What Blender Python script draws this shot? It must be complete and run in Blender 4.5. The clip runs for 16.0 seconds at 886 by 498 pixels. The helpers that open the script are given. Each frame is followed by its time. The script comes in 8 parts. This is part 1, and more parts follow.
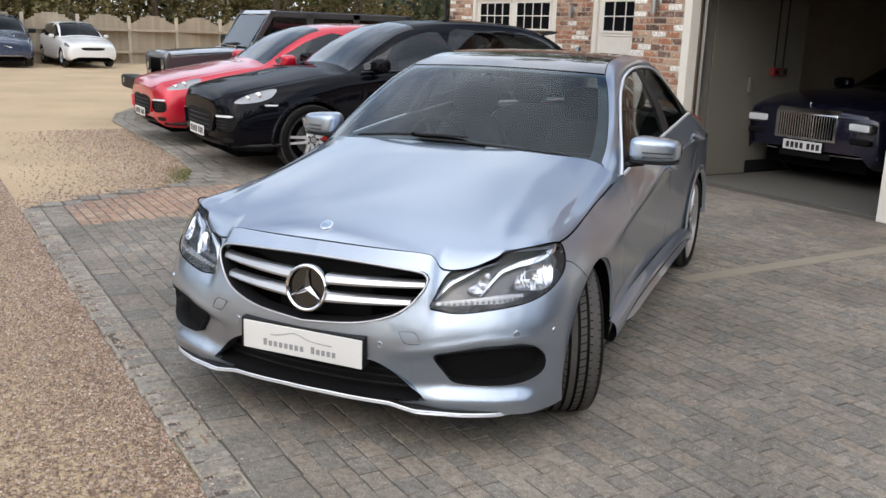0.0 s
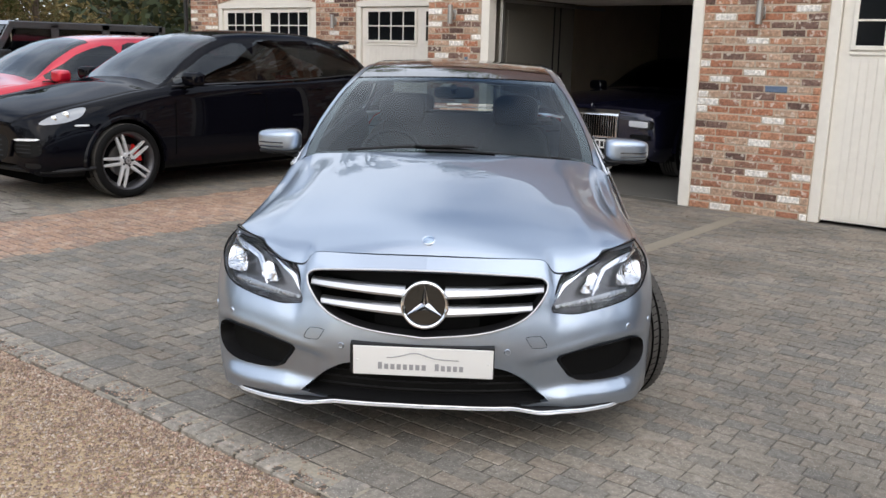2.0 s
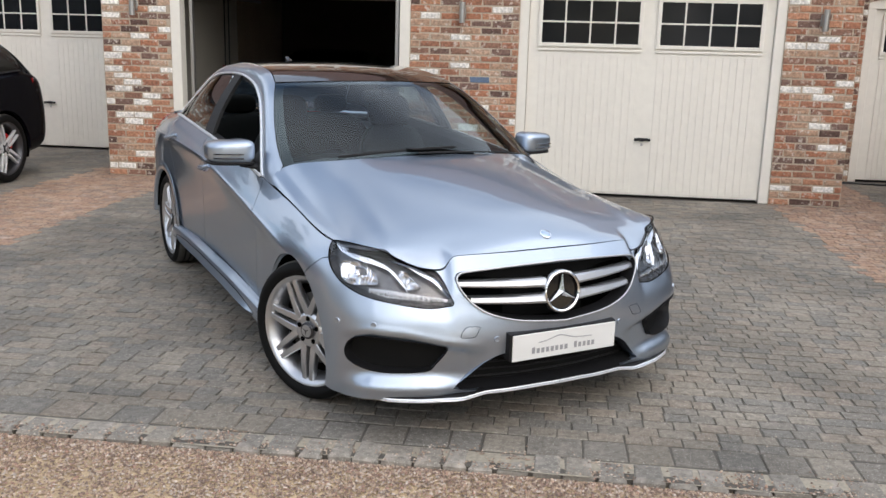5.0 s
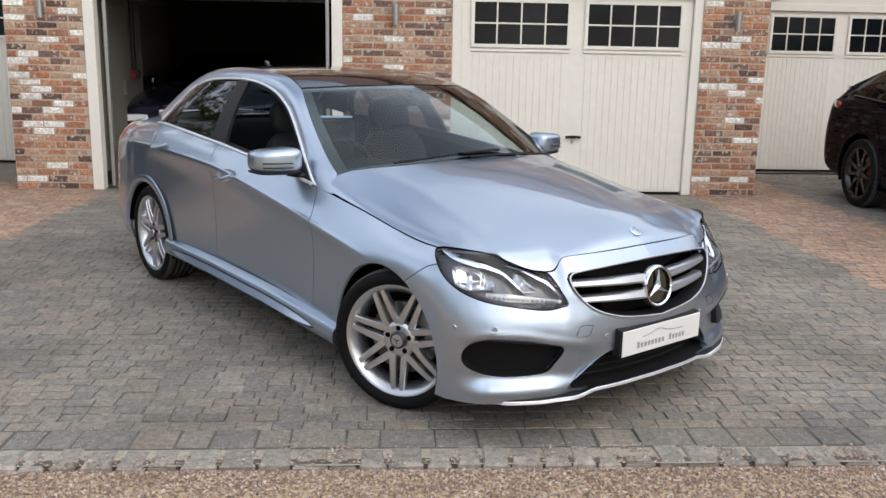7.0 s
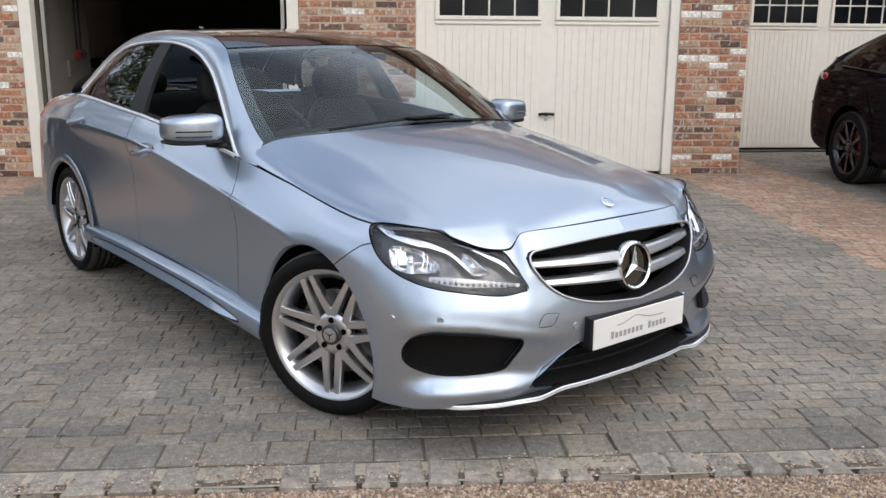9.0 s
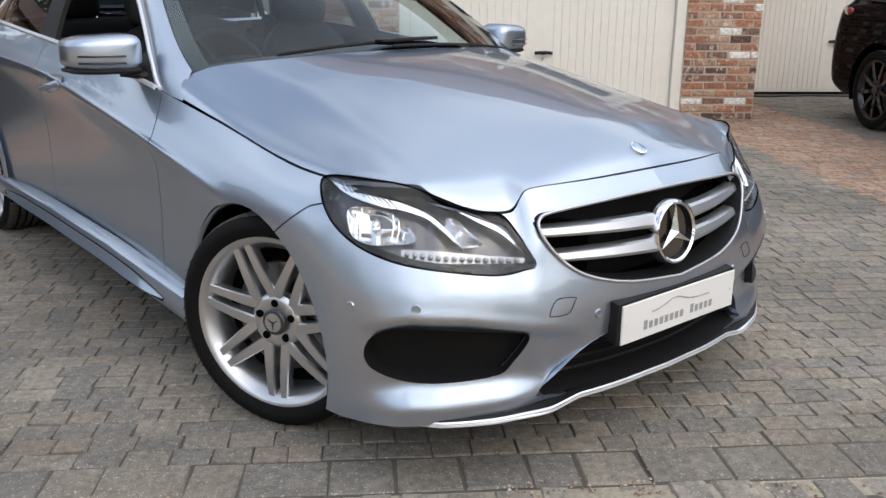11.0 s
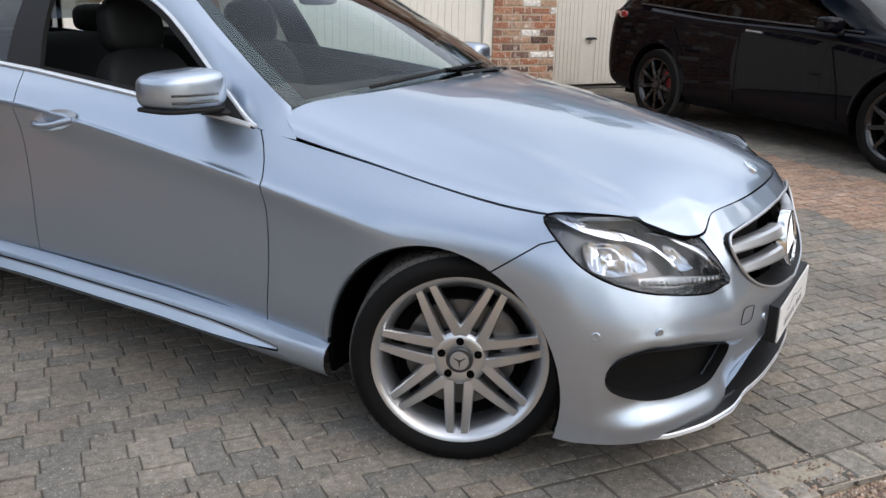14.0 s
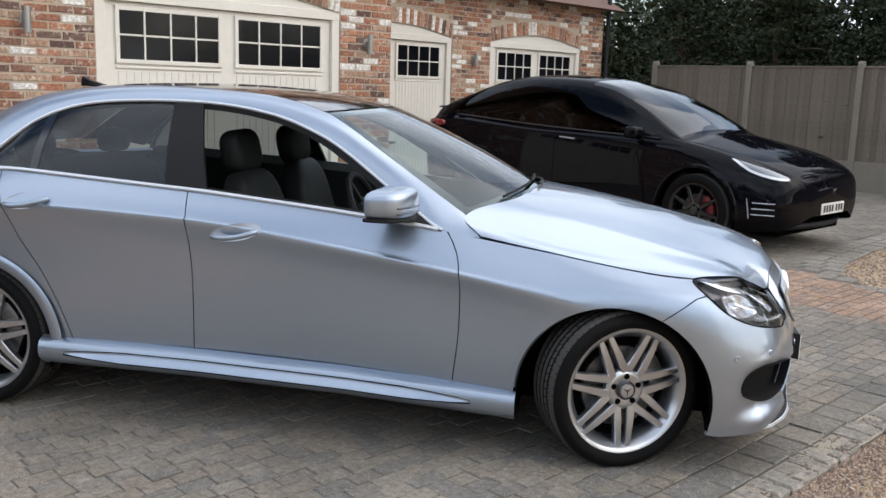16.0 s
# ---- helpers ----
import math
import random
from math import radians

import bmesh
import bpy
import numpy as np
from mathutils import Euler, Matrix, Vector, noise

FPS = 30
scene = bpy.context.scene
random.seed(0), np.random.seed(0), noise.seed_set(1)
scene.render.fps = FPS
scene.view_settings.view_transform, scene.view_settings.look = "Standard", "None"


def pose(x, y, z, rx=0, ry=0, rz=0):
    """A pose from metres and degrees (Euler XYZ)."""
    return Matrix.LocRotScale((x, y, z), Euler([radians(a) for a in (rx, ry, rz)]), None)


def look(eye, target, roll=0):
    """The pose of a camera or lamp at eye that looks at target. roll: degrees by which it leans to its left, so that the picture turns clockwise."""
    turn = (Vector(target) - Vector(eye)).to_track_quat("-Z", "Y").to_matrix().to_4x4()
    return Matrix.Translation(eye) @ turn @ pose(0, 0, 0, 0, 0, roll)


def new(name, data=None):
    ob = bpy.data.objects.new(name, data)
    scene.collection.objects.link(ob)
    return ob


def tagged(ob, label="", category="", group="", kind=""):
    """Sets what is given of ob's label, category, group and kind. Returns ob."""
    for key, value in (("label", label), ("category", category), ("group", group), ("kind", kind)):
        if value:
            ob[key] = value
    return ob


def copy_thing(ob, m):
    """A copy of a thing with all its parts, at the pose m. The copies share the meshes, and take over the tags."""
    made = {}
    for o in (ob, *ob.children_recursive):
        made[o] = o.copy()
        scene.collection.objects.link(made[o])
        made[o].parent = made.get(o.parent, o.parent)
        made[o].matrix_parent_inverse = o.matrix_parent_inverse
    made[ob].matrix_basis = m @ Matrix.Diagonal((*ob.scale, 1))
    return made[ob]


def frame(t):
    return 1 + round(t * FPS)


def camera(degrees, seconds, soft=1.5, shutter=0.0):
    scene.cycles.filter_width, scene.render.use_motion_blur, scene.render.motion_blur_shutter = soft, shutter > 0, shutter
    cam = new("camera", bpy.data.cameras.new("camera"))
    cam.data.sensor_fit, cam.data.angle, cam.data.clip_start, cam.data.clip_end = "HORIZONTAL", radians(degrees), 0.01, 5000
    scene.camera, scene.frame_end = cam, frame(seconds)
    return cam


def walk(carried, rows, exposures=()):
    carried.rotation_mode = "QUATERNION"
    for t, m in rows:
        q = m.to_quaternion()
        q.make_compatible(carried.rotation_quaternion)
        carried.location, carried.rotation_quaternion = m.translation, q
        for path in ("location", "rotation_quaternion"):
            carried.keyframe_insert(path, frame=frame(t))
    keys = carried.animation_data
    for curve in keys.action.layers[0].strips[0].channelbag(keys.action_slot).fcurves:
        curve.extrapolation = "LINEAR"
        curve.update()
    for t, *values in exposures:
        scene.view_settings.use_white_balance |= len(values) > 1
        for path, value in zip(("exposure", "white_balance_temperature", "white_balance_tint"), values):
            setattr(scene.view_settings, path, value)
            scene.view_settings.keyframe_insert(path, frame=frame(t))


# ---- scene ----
cam = camera(52.5, 16.0)
PATH = [
    (0, (0.067, -0.082, 1.562), (-1.595, 0.926, 1.091), 2.0),
    (0.5, (-0.173, -0.325, 1.547), (-1.768, 0.796, 1.103), 1.8),
    (1, (-0.362, -0.684, 1.511), (-1.851, 0.581, 1.082), 1.6),
    (1.5, (-0.605, -1.016, 1.534), (-1.977, 0.374, 1.104), 1.4),
    (2, (-0.928, -1.315, 1.537), (-2.143, 0.213, 1.103), 1.4),
    (2.5, (-1.211, -1.673, 1.556), (-2.257, -0.025, 1.121), 1.4),
    (3, (-1.569, -1.927, 1.556), (-2.446, -0.185, 1.113), 1.5),
    (3.5, (-1.935, -2.116, 1.586), (-2.663, -0.306, 1.145), 1.4),
    (4, (-2.302, -2.367, 1.607), (-2.858, -0.497, 1.165), 1.5),
    (6.5, (-3.961, -2.558, 1.582), (-3.891, -0.608, 1.144), 1.2),
    (7, (-4.148, -2.556, 1.59), (-4.034, -0.606, 1.156), 1.1),
    (7.5, (-4.257, -2.558, 1.592), (-4.115, -0.611, 1.154), 0.9),
    (8, (-4.252, -2.462, 1.55), (-4.1, -0.518, 1.104), 0.5),
    (8.5, (-4.095, -2.23, 1.474), (-3.94, -0.288, 1.023), 0.4),
    (9, (-3.95, -1.996, 1.411), (-3.798, -0.054, 0.958), 0.4),
    (9.5, (-3.83, -1.733, 1.34), (-3.677, 0.205, 0.867), 0.4),
    (12, (-3.951, -0.995, 1.206), (-3.704, 0.898, 0.609), 1.1),
    (12.5, (-4.174, -0.905, 1.169), (-3.795, 0.966, 0.572), 1.3),
    (13, (-4.444, -0.828, 1.198), (-3.927, 1.011, 0.607), 1.3),
    (13.5, (-4.776, -0.818, 1.269), (-4.114, 0.978, 0.688), 1.4),
    (14, (-5.191, -0.881, 1.374), (-4.374, 0.852, 0.8), 1.4),
    (14.5, (-5.631, -0.85, 1.429), (-4.652, 0.806, 0.883), 1.6),
    (15, (-6.171, -0.853, 1.456), (-5.027, 0.716, 0.976), 1.8),
    (15.5, (-6.609, -0.789, 1.476), (-5.345, 0.705, 1.066), 1.8),
    (16, (-7.052, -0.654, 1.482), (-5.671, 0.75, 1.13), 1.8),
]
walk(cam, [(t, look(eye, target, roll)) for t, eye, target, roll in PATH],
     [(0.0, 0.38), (4.0, 0.40), (9.5, 0.39), (12.0, 0.36), (16.0, 0.41)])

# ---- daylight: bright, thinly overcast ----
SUN_ELEV, SUN_AZ = 38.0, 312.0
CLOUD = (7.0, 7.55, 8.5)
world = bpy.data.worlds.new("sky")
scene.world = world
world.use_nodes = True
wn = world.node_tree
sky = wn.nodes.new("ShaderNodeTexSky")
sky.sky_type = "NISHITA"
sky.sun_disc = False
sky.sun_elevation = radians(SUN_ELEV)
sky.sun_rotation = radians(90 - SUN_AZ)
sky.dust_density = 2.0
# broken white cloud over the blue
way, sep, den = wn.nodes.new("ShaderNodeTexCoord"), wn.nodes.new("ShaderNodeSeparateXYZ"), wn.nodes.new("ShaderNodeMath")
wn.links.new(way.outputs["Generated"], sep.inputs[0])
den.operation = "ADD"
den.inputs[1].default_value = 0.32
wn.links.new(sep.outputs["Z"], den.inputs[0])
flat = wn.nodes.new("ShaderNodeVectorMath")
flat.operation = "DIVIDE"
wn.links.new(way.outputs["Generated"], flat.inputs[0])
wn.links.new(den.outputs[0], flat.inputs[1])
clouds, cover, mixed = wn.nodes.new("ShaderNodeTexNoise"), wn.nodes.new("ShaderNodeMapRange"), wn.nodes.new("ShaderNodeMix")
clouds.noise_dimensions = "4D"
clouds.inputs["W"].default_value = 1.3
clouds.inputs["Scale"].default_value, clouds.inputs["Detail"].default_value = 1.6, 7
wn.links.new(flat.outputs[0], clouds.inputs["Vector"])
wn.links.new(clouds.outputs["Fac"], cover.inputs["Value"])
cover.inputs["From Min"].default_value, cover.inputs["From Max"].default_value = 0.35, 0.58
mixed.data_type = "RGBA"
wn.links.new(cover.outputs["Result"], mixed.inputs["Factor"])
wn.links.new(sky.outputs["Color"], mixed.inputs["A"])
mixed.inputs["B"].default_value = (*CLOUD, 1)
wn.links.new(mixed.outputs["Result"], wn.nodes["Background"].inputs["Color"])
wn.nodes["Background"].inputs["Strength"].default_value = 0.15
sun = new("sun", bpy.data.lights.new("sun", "SUN"))
sun.data.energy, sun.data.angle, sun.data.color = 1.4, radians(105), (1.0, 0.94, 0.86)
sun_dir = Vector((math.cos(radians(SUN_ELEV)) * math.cos(radians(SUN_AZ)), math.cos(radians(SUN_ELEV)) * math.sin(radians(SUN_AZ)), math.sin(radians(SUN_ELEV))))
sun.matrix_world = look(sun_dir * 40, (0, 0, 0))

# ---- materials ----
def tree_of(name):
    m = bpy.data.materials.new(name)
    m.use_nodes = True
    return m, m.node_tree.nodes, m.node_tree.links


def mat(name, color, rough=0.6, metal=0.0, vary=0.12, grain=40.0, patch=3.0, bump=0.15, bump_scale=None, tint=None, island=0.0, piece=0.0, coat=0.0, spec=0.5, depth=0.004):
    """A surface with grain and larger patches in colour and roughness, and fine relief."""
    m, n, l = tree_of(name)
    p = n["Principled BSDF"]
    tex = n.new("ShaderNodeTexCoord")
    fine, wide = n.new("ShaderNodeTexNoise"), n.new("ShaderNodeTexNoise")
    for node, scale in ((fine, grain), (wide, patch)):
        l.new(tex.outputs["Object"], node.inputs["Vector"])
        node.inputs["Scale"].default_value = scale
        node.inputs["Detail"].default_value = 4
    add = n.new("ShaderNodeMath")
    add.operation = "ADD"
    l.new(fine.outputs["Fac"], add.inputs[0])
    l.new(wide.outputs["Fac"], add.inputs[1])
    ramp = n.new("ShaderNodeMapRange")
    ramp.inputs["From Min"].default_value, ramp.inputs["From Max"].default_value = 0.6, 1.4
    ramp.inputs["To Min"].default_value, ramp.inputs["To Max"].default_value = 1 - vary, 1 + vary
    l.new(add.outputs[0], ramp.inputs["Value"])
    last = ramp.outputs["Result"]
    if island or piece:
        src = n.new("ShaderNodeNewGeometry").outputs["Random Per Island"] if island else n.new("ShaderNodeObjectInfo").outputs["Random"]
        r2 = n.new("ShaderNodeMapRange")
        r2.inputs["To Min"].default_value, r2.inputs["To Max"].default_value = 1 - (island or piece), 1 + (island or piece)
        l.new(src, r2.inputs["Value"])
        mul = n.new("ShaderNodeMath")
        mul.operation = "MULTIPLY"
        l.new(last, mul.inputs[0])
        l.new(r2.outputs["Result"], mul.inputs[1])
        last = mul.outputs[0]
    mix = n.new("ShaderNodeMix")
    mix.data_type = "RGBA"
    mix.inputs["A"].default_value = (*color, 1)
    mix.inputs["B"].default_value = (*(tint or [c * 0.8 for c in color]), 1)
    l.new(wide.outputs["Fac"], mix.inputs["Factor"])
    hsv = n.new("ShaderNodeHueSaturation")
    l.new(mix.outputs["Result"], hsv.inputs["Color"])
    l.new(last, hsv.inputs["Value"])
    l.new(hsv.outputs["Color"], p.inputs["Base Color"])
    rr = n.new("ShaderNodeMapRange")
    rr.inputs["To Min"].default_value, rr.inputs["To Max"].default_value = max(rough - 0.08, 0), min(rough + 0.08, 1)
    l.new(fine.outputs["Fac"], rr.inputs["Value"])
    l.new(rr.outputs["Result"], p.inputs["Roughness"])
    p.inputs["Metallic"].default_value = metal
    p.inputs["Specular IOR Level"].default_value = spec
    p.inputs["Coat Weight"].default_value = coat
    p.inputs["Coat Roughness"].default_value = 0.03
    if bump:
        b = n.new("ShaderNodeBump")
        b.inputs["Strength"].default_value, b.inputs["Distance"].default_value = bump, depth
        src = fine
        if bump_scale:
            src = n.new("ShaderNodeTexNoise")
            l.new(tex.outputs["Object"], src.inputs["Vector"])
            src.inputs["Scale"].default_value = bump_scale
        l.new(src.outputs["Fac"], b.inputs["Height"])
        l.new(b.outputs["Normal"], p.inputs["Normal"])
    return m


def plain(name, color, rough=0.4, metal=0.0, coat=0.0, spec=0.5):
    """A smooth manufactured surface: faint roughness variation only."""
    m, n, l = tree_of(name)
    p = n["Principled BSDF"]
    p.inputs["Base Color"].default_value = (*color, 1)
    p.inputs["Metallic"].default_value = metal
    p.inputs["Coat Weight"].default_value = coat
    p.inputs["Coat Roughness"].default_value = 0.02
    p.inputs["Specular IOR Level"].default_value = spec
    tex, noi, rr = n.new("ShaderNodeTexCoord"), n.new("ShaderNodeTexNoise"), n.new("ShaderNodeMapRange")
    l.new(tex.outputs["Object"], noi.inputs["Vector"])
    noi.inputs["Scale"].default_value = 25
    l.new(noi.outputs["Fac"], rr.inputs["Value"])
    rr.inputs["To Min"].default_value, rr.inputs["To Max"].default_value = max(rough - 0.04, 0.0), rough + 0.06
    l.new(rr.outputs["Result"], p.inputs["Roughness"])
    return m


def metallic_paint(name, color, rough=0.3, metal=0.75, flake=0.25, coat_ior=1.5, flop=1.0):
    """Car paint: metal flakes under a clear coat."""
    m, n, l = tree_of(name)
    p = n["Principled BSDF"]
    tex = n.new("ShaderNodeTexCoord")
    vor = n.new("ShaderNodeTexVoronoi")
    l.new(tex.outputs["Object"], vor.inputs["Vector"])
    vor.inputs["Scale"].default_value = 900
    hsv = n.new("ShaderNodeHueSaturation")
    hsv.inputs["Color"].default_value = (*color, 1)
    r = n.new("ShaderNodeMapRange")
    r.inputs["To Min"].default_value, r.inputs["To Max"].default_value = 1 - flake, 1 + flake
    sep = n.new("ShaderNodeSeparateColor")
    l.new(vor.outputs["Color"], sep.inputs["Color"])
    l.new(sep.outputs["Red"], r.inputs["Value"])
    l.new(r.outputs["Result"], hsv.inputs["Value"])
    l.new(hsv.outputs["Color"], p.inputs["Base Color"])
    p.inputs["Metallic"].default_value = metal
    p.inputs["Roughness"].default_value = rough
    p.inputs["Specular Tint"].default_value = (flop, flop, flop, 1)
    p.inputs["Coat Weight"].default_value = 1.0
    p.inputs["Coat Roughness"].default_value = 0.015
    p.inputs["Coat IOR"].default_value = coat_ior
    return m


def glass(name, tint=(0.9, 0.95, 0.94), rough=0.0, clear=0.8, ior=1.5):
    """A tinted pane: light goes straight through, with the gloss of glass on top."""
    m, n, l = tree_of(name)
    n.remove(n["Principled BSDF"])
    tr, gl, mx, fr = n.new("ShaderNodeBsdfTransparent"), n.new("ShaderNodeBsdfGlossy"), n.new("ShaderNodeMixShader"), n.new("ShaderNodeLayerWeight")
    tr.inputs["Color"].default_value = (*[c * clear for c in tint], 1)
    gl.inputs["Roughness"].default_value = rough
    gl.inputs["Color"].default_value = (0.95, 0.98, 1, 1)
    fr.inputs["Blend"].default_value = 0.5
    power, scale = n.new("ShaderNodeMath"), n.new("ShaderNodeMath")
    power.operation, scale.operation = "POWER", "MULTIPLY_ADD"
    power.inputs[1].default_value = 5.0
    base = ((ior - 1) / (ior + 1)) ** 2
    scale.inputs[1].default_value, scale.inputs[2].default_value = 1 - base, base
    l.new(fr.outputs["Facing"], power.inputs[0])
    l.new(power.outputs[0], scale.inputs[0])
    l.new(scale.outputs[0], mx.inputs[0])
    l.new(tr.outputs[0], mx.inputs[1])
    l.new(gl.outputs[0], mx.inputs[2])
    l.new(mx.outputs[0], n["Material Output"].inputs["Surface"])
    return m


M_GRAVEL = mat("gravel", (0.56, 0.42, 0.26), 0.9, vary=0.35, grain=60, patch=0.6, bump=0.6, bump_scale=70, tint=(0.43, 0.32, 0.20), depth=0.02)
M_SAND = mat("kerb_sand", (0.36, 0.32, 0.25), 0.95, vary=0.35, grain=60, patch=4, bump=0.4)
M_BED = mat("sand_joint", (0.105, 0.094, 0.078), 0.95, vary=0.3, grain=80, patch=2)
M_FILL = mat("sand_cement", (0.30, 0.265, 0.205), 0.95, vary=0.2, grain=50, patch=4, bump=0.3)
M_CREAM = mat("cream_paint", (0.87, 0.825, 0.735), 0.45, vary=0.05, grain=15, patch=1.2, bump=0.04)
M_MORTAR = mat("mortar", (0.52, 0.43, 0.33), 0.95, vary=0.2, grain=60, patch=3, bump=0.4)
M_CONCRETE = mat("concrete", (0.27, 0.24, 0.195), 0.85, vary=0.15, grain=25, patch=1.5, bump=0.2)
M_FENCE = mat("fence_wood", (0.205, 0.172, 0.135), 0.9, vary=0.25, grain=30, patch=1.5, bump=0.3, piece=0.15)
M_SILVER = metallic_paint("silver_paint", (0.40, 0.465, 0.555), 0.36, 0.92, 0.05, 1.65, 0.60)
M_BLACKPAINT = plain("black_paint", (0.003, 0.003, 0.005), 0.4, coat=0.34, spec=0.0)
M_CHROME = plain("chrome", (0.85, 0.86, 0.88), 0.08, 1.0)
M_BRIGHTLINE = plain("bright_trim", (0.78, 0.80, 0.83), 0.35, 0.55)
M_SATIN = plain("satin_silver", (0.56, 0.57, 0.59), 0.40, 1.0)
M_RIM = plain("wheel_silver", (0.60, 0.61, 0.63), 0.30, 0.95)
M_RIMCUT = plain("machined_face", (0.62, 0.63, 0.64), 0.32, 0.4)
M_GUNMETAL = plain("gunmetal", (0.06, 0.06, 0.065), 0.35, 0.6, coat=0.4)
M_TYRE = mat("tyre_rubber", (0.006, 0.006, 0.006), 0.7, vary=0.2, grain=60, patch=8, bump=0.1, spec=0.14)
M_TREAD = mat("tyre_tread", (0.085, 0.080, 0.074), 0.85, vary=0.25, grain=80, patch=12, bump=0.2, spec=0.2)
M_TRIM = mat("black_plastic", (0.012, 0.012, 0.013), 0.55, vary=0.15, grain=80, patch=10, bump=0.05, spec=0.25)
M_GLOSSBLACK = plain("gloss_black", (0.006, 0.006, 0.007), 0.08, 0.0, coat=0.6)
M_MESH = mat("grille_mesh", (0.006, 0.006, 0.006), 0.7, vary=0.2, grain=120, patch=20, bump=0.1, spec=0.2)
M_GAP = plain("shut_line", (0.004, 0.004, 0.004), 0.9, spec=0.0)
M_LEATHER = mat("dark_leather", (0.018, 0.018, 0.018), 0.55, vary=0.15, grain=120, patch=6, bump=0.12, spec=0.2)
M_GREYLEATHER = mat("grey_lining", (0.10, 0.10, 0.097), 0.7, vary=0.1, grain=120, patch=6, bump=0.1)
M_DISC = plain("brake_disc", (0.16, 0.155, 0.15), 0.4, 0.9)
M_REDPAINT = metallic_paint("red_paint", (0.55, 0.008, 0.03), 0.3, 0.35, 0.1)
M_DIMCALIPER = plain("dark_red_caliper", (0.22, 0.012, 0.014), 0.45)
M_CALIPER = plain("red_caliper", (0.6, 0.01, 0.01), 0.35)
M_TAIL = plain("red_lamp", (0.35, 0.01, 0.012), 0.1, coat=1.0)
M_PLATEWHITE = mat("plate_white", (0.82, 0.82, 0.80), 0.35, vary=0.02, grain=10, patch=3, bump=0)
M_PLATEGREY = plain("plate_grey", (0.30, 0.30, 0.31), 0.5)
M_PLATEBLACK = plain("plate_black", (0.012, 0.012, 0.012), 0.5)
M_REFLECTOR = plain("lamp_reflector", (0.86, 0.87, 0.89), 0.10, 1.0)
M_STRIP = plain("lamp_insert", (0.34, 0.35, 0.36), 0.25, 0.9)
M_LAMPBLACK = plain("lamp_housing", (0.11, 0.11, 0.115), 0.25, 0.6, coat=0.3)
M_SCREEN = glass("windscreen_glass", (0.82, 0.92, 0.92), clear=0.82, ior=1.52)
M_SIDEGLASS = glass("side_glass", (0.82, 0.92, 0.92), clear=0.88, ior=1.52)
M_TINT = glass("tinted_glass", (0.70, 0.78, 0.78), clear=0.33, ior=1.6)
M_SUVGLASS = glass("grey_glass", (0.62, 0.66, 0.70), clear=0.28, ior=1.62)
M_DARKGLASS = glass("privacy_glass", (0.5, 0.5, 0.52), clear=0.07, ior=1.33)
M_LENS = glass("lamp_lens", (0.97, 0.98, 1.0), clear=0.96, ior=1.4)
M_EMBLEM = plain("blue_emblem", (0.45, 0.55, 0.68), 0.2, 0.8)
# white paint made dark grey, with the indoor shade in its colour
M_DIMWHITE = mat("dimmed_white_wall", (0.20, 0.185, 0.155), 0.7, vary=0.06, grain=20, patch=1.5, bump=0.1)
# near-black: the garage's inner shade is put into its ceiling and wall colour
M_DIM = mat("dimmed_lining", (0.028, 0.023, 0.020), 0.85, vary=0.2, grain=20, patch=1.5, bump=0.1)
M_PANE = plain("dark_pane", (0.006, 0.007, 0.009), 0.08, spec=0.25)
M_TILE = mat("roof_tile", (0.16, 0.09, 0.07), 0.85, vary=0.25, grain=25, patch=1.0, bump=0.3)
M_PIPE = plain("black_pipe", (0.012, 0.012, 0.013), 0.35)
M_STEEL = plain("brushed_steel", (0.45, 0.44, 0.42), 0.35, 0.9)
M_GLOWGLASS = plain("lamp_glass", (0.6, 0.6, 0.58), 0.2)


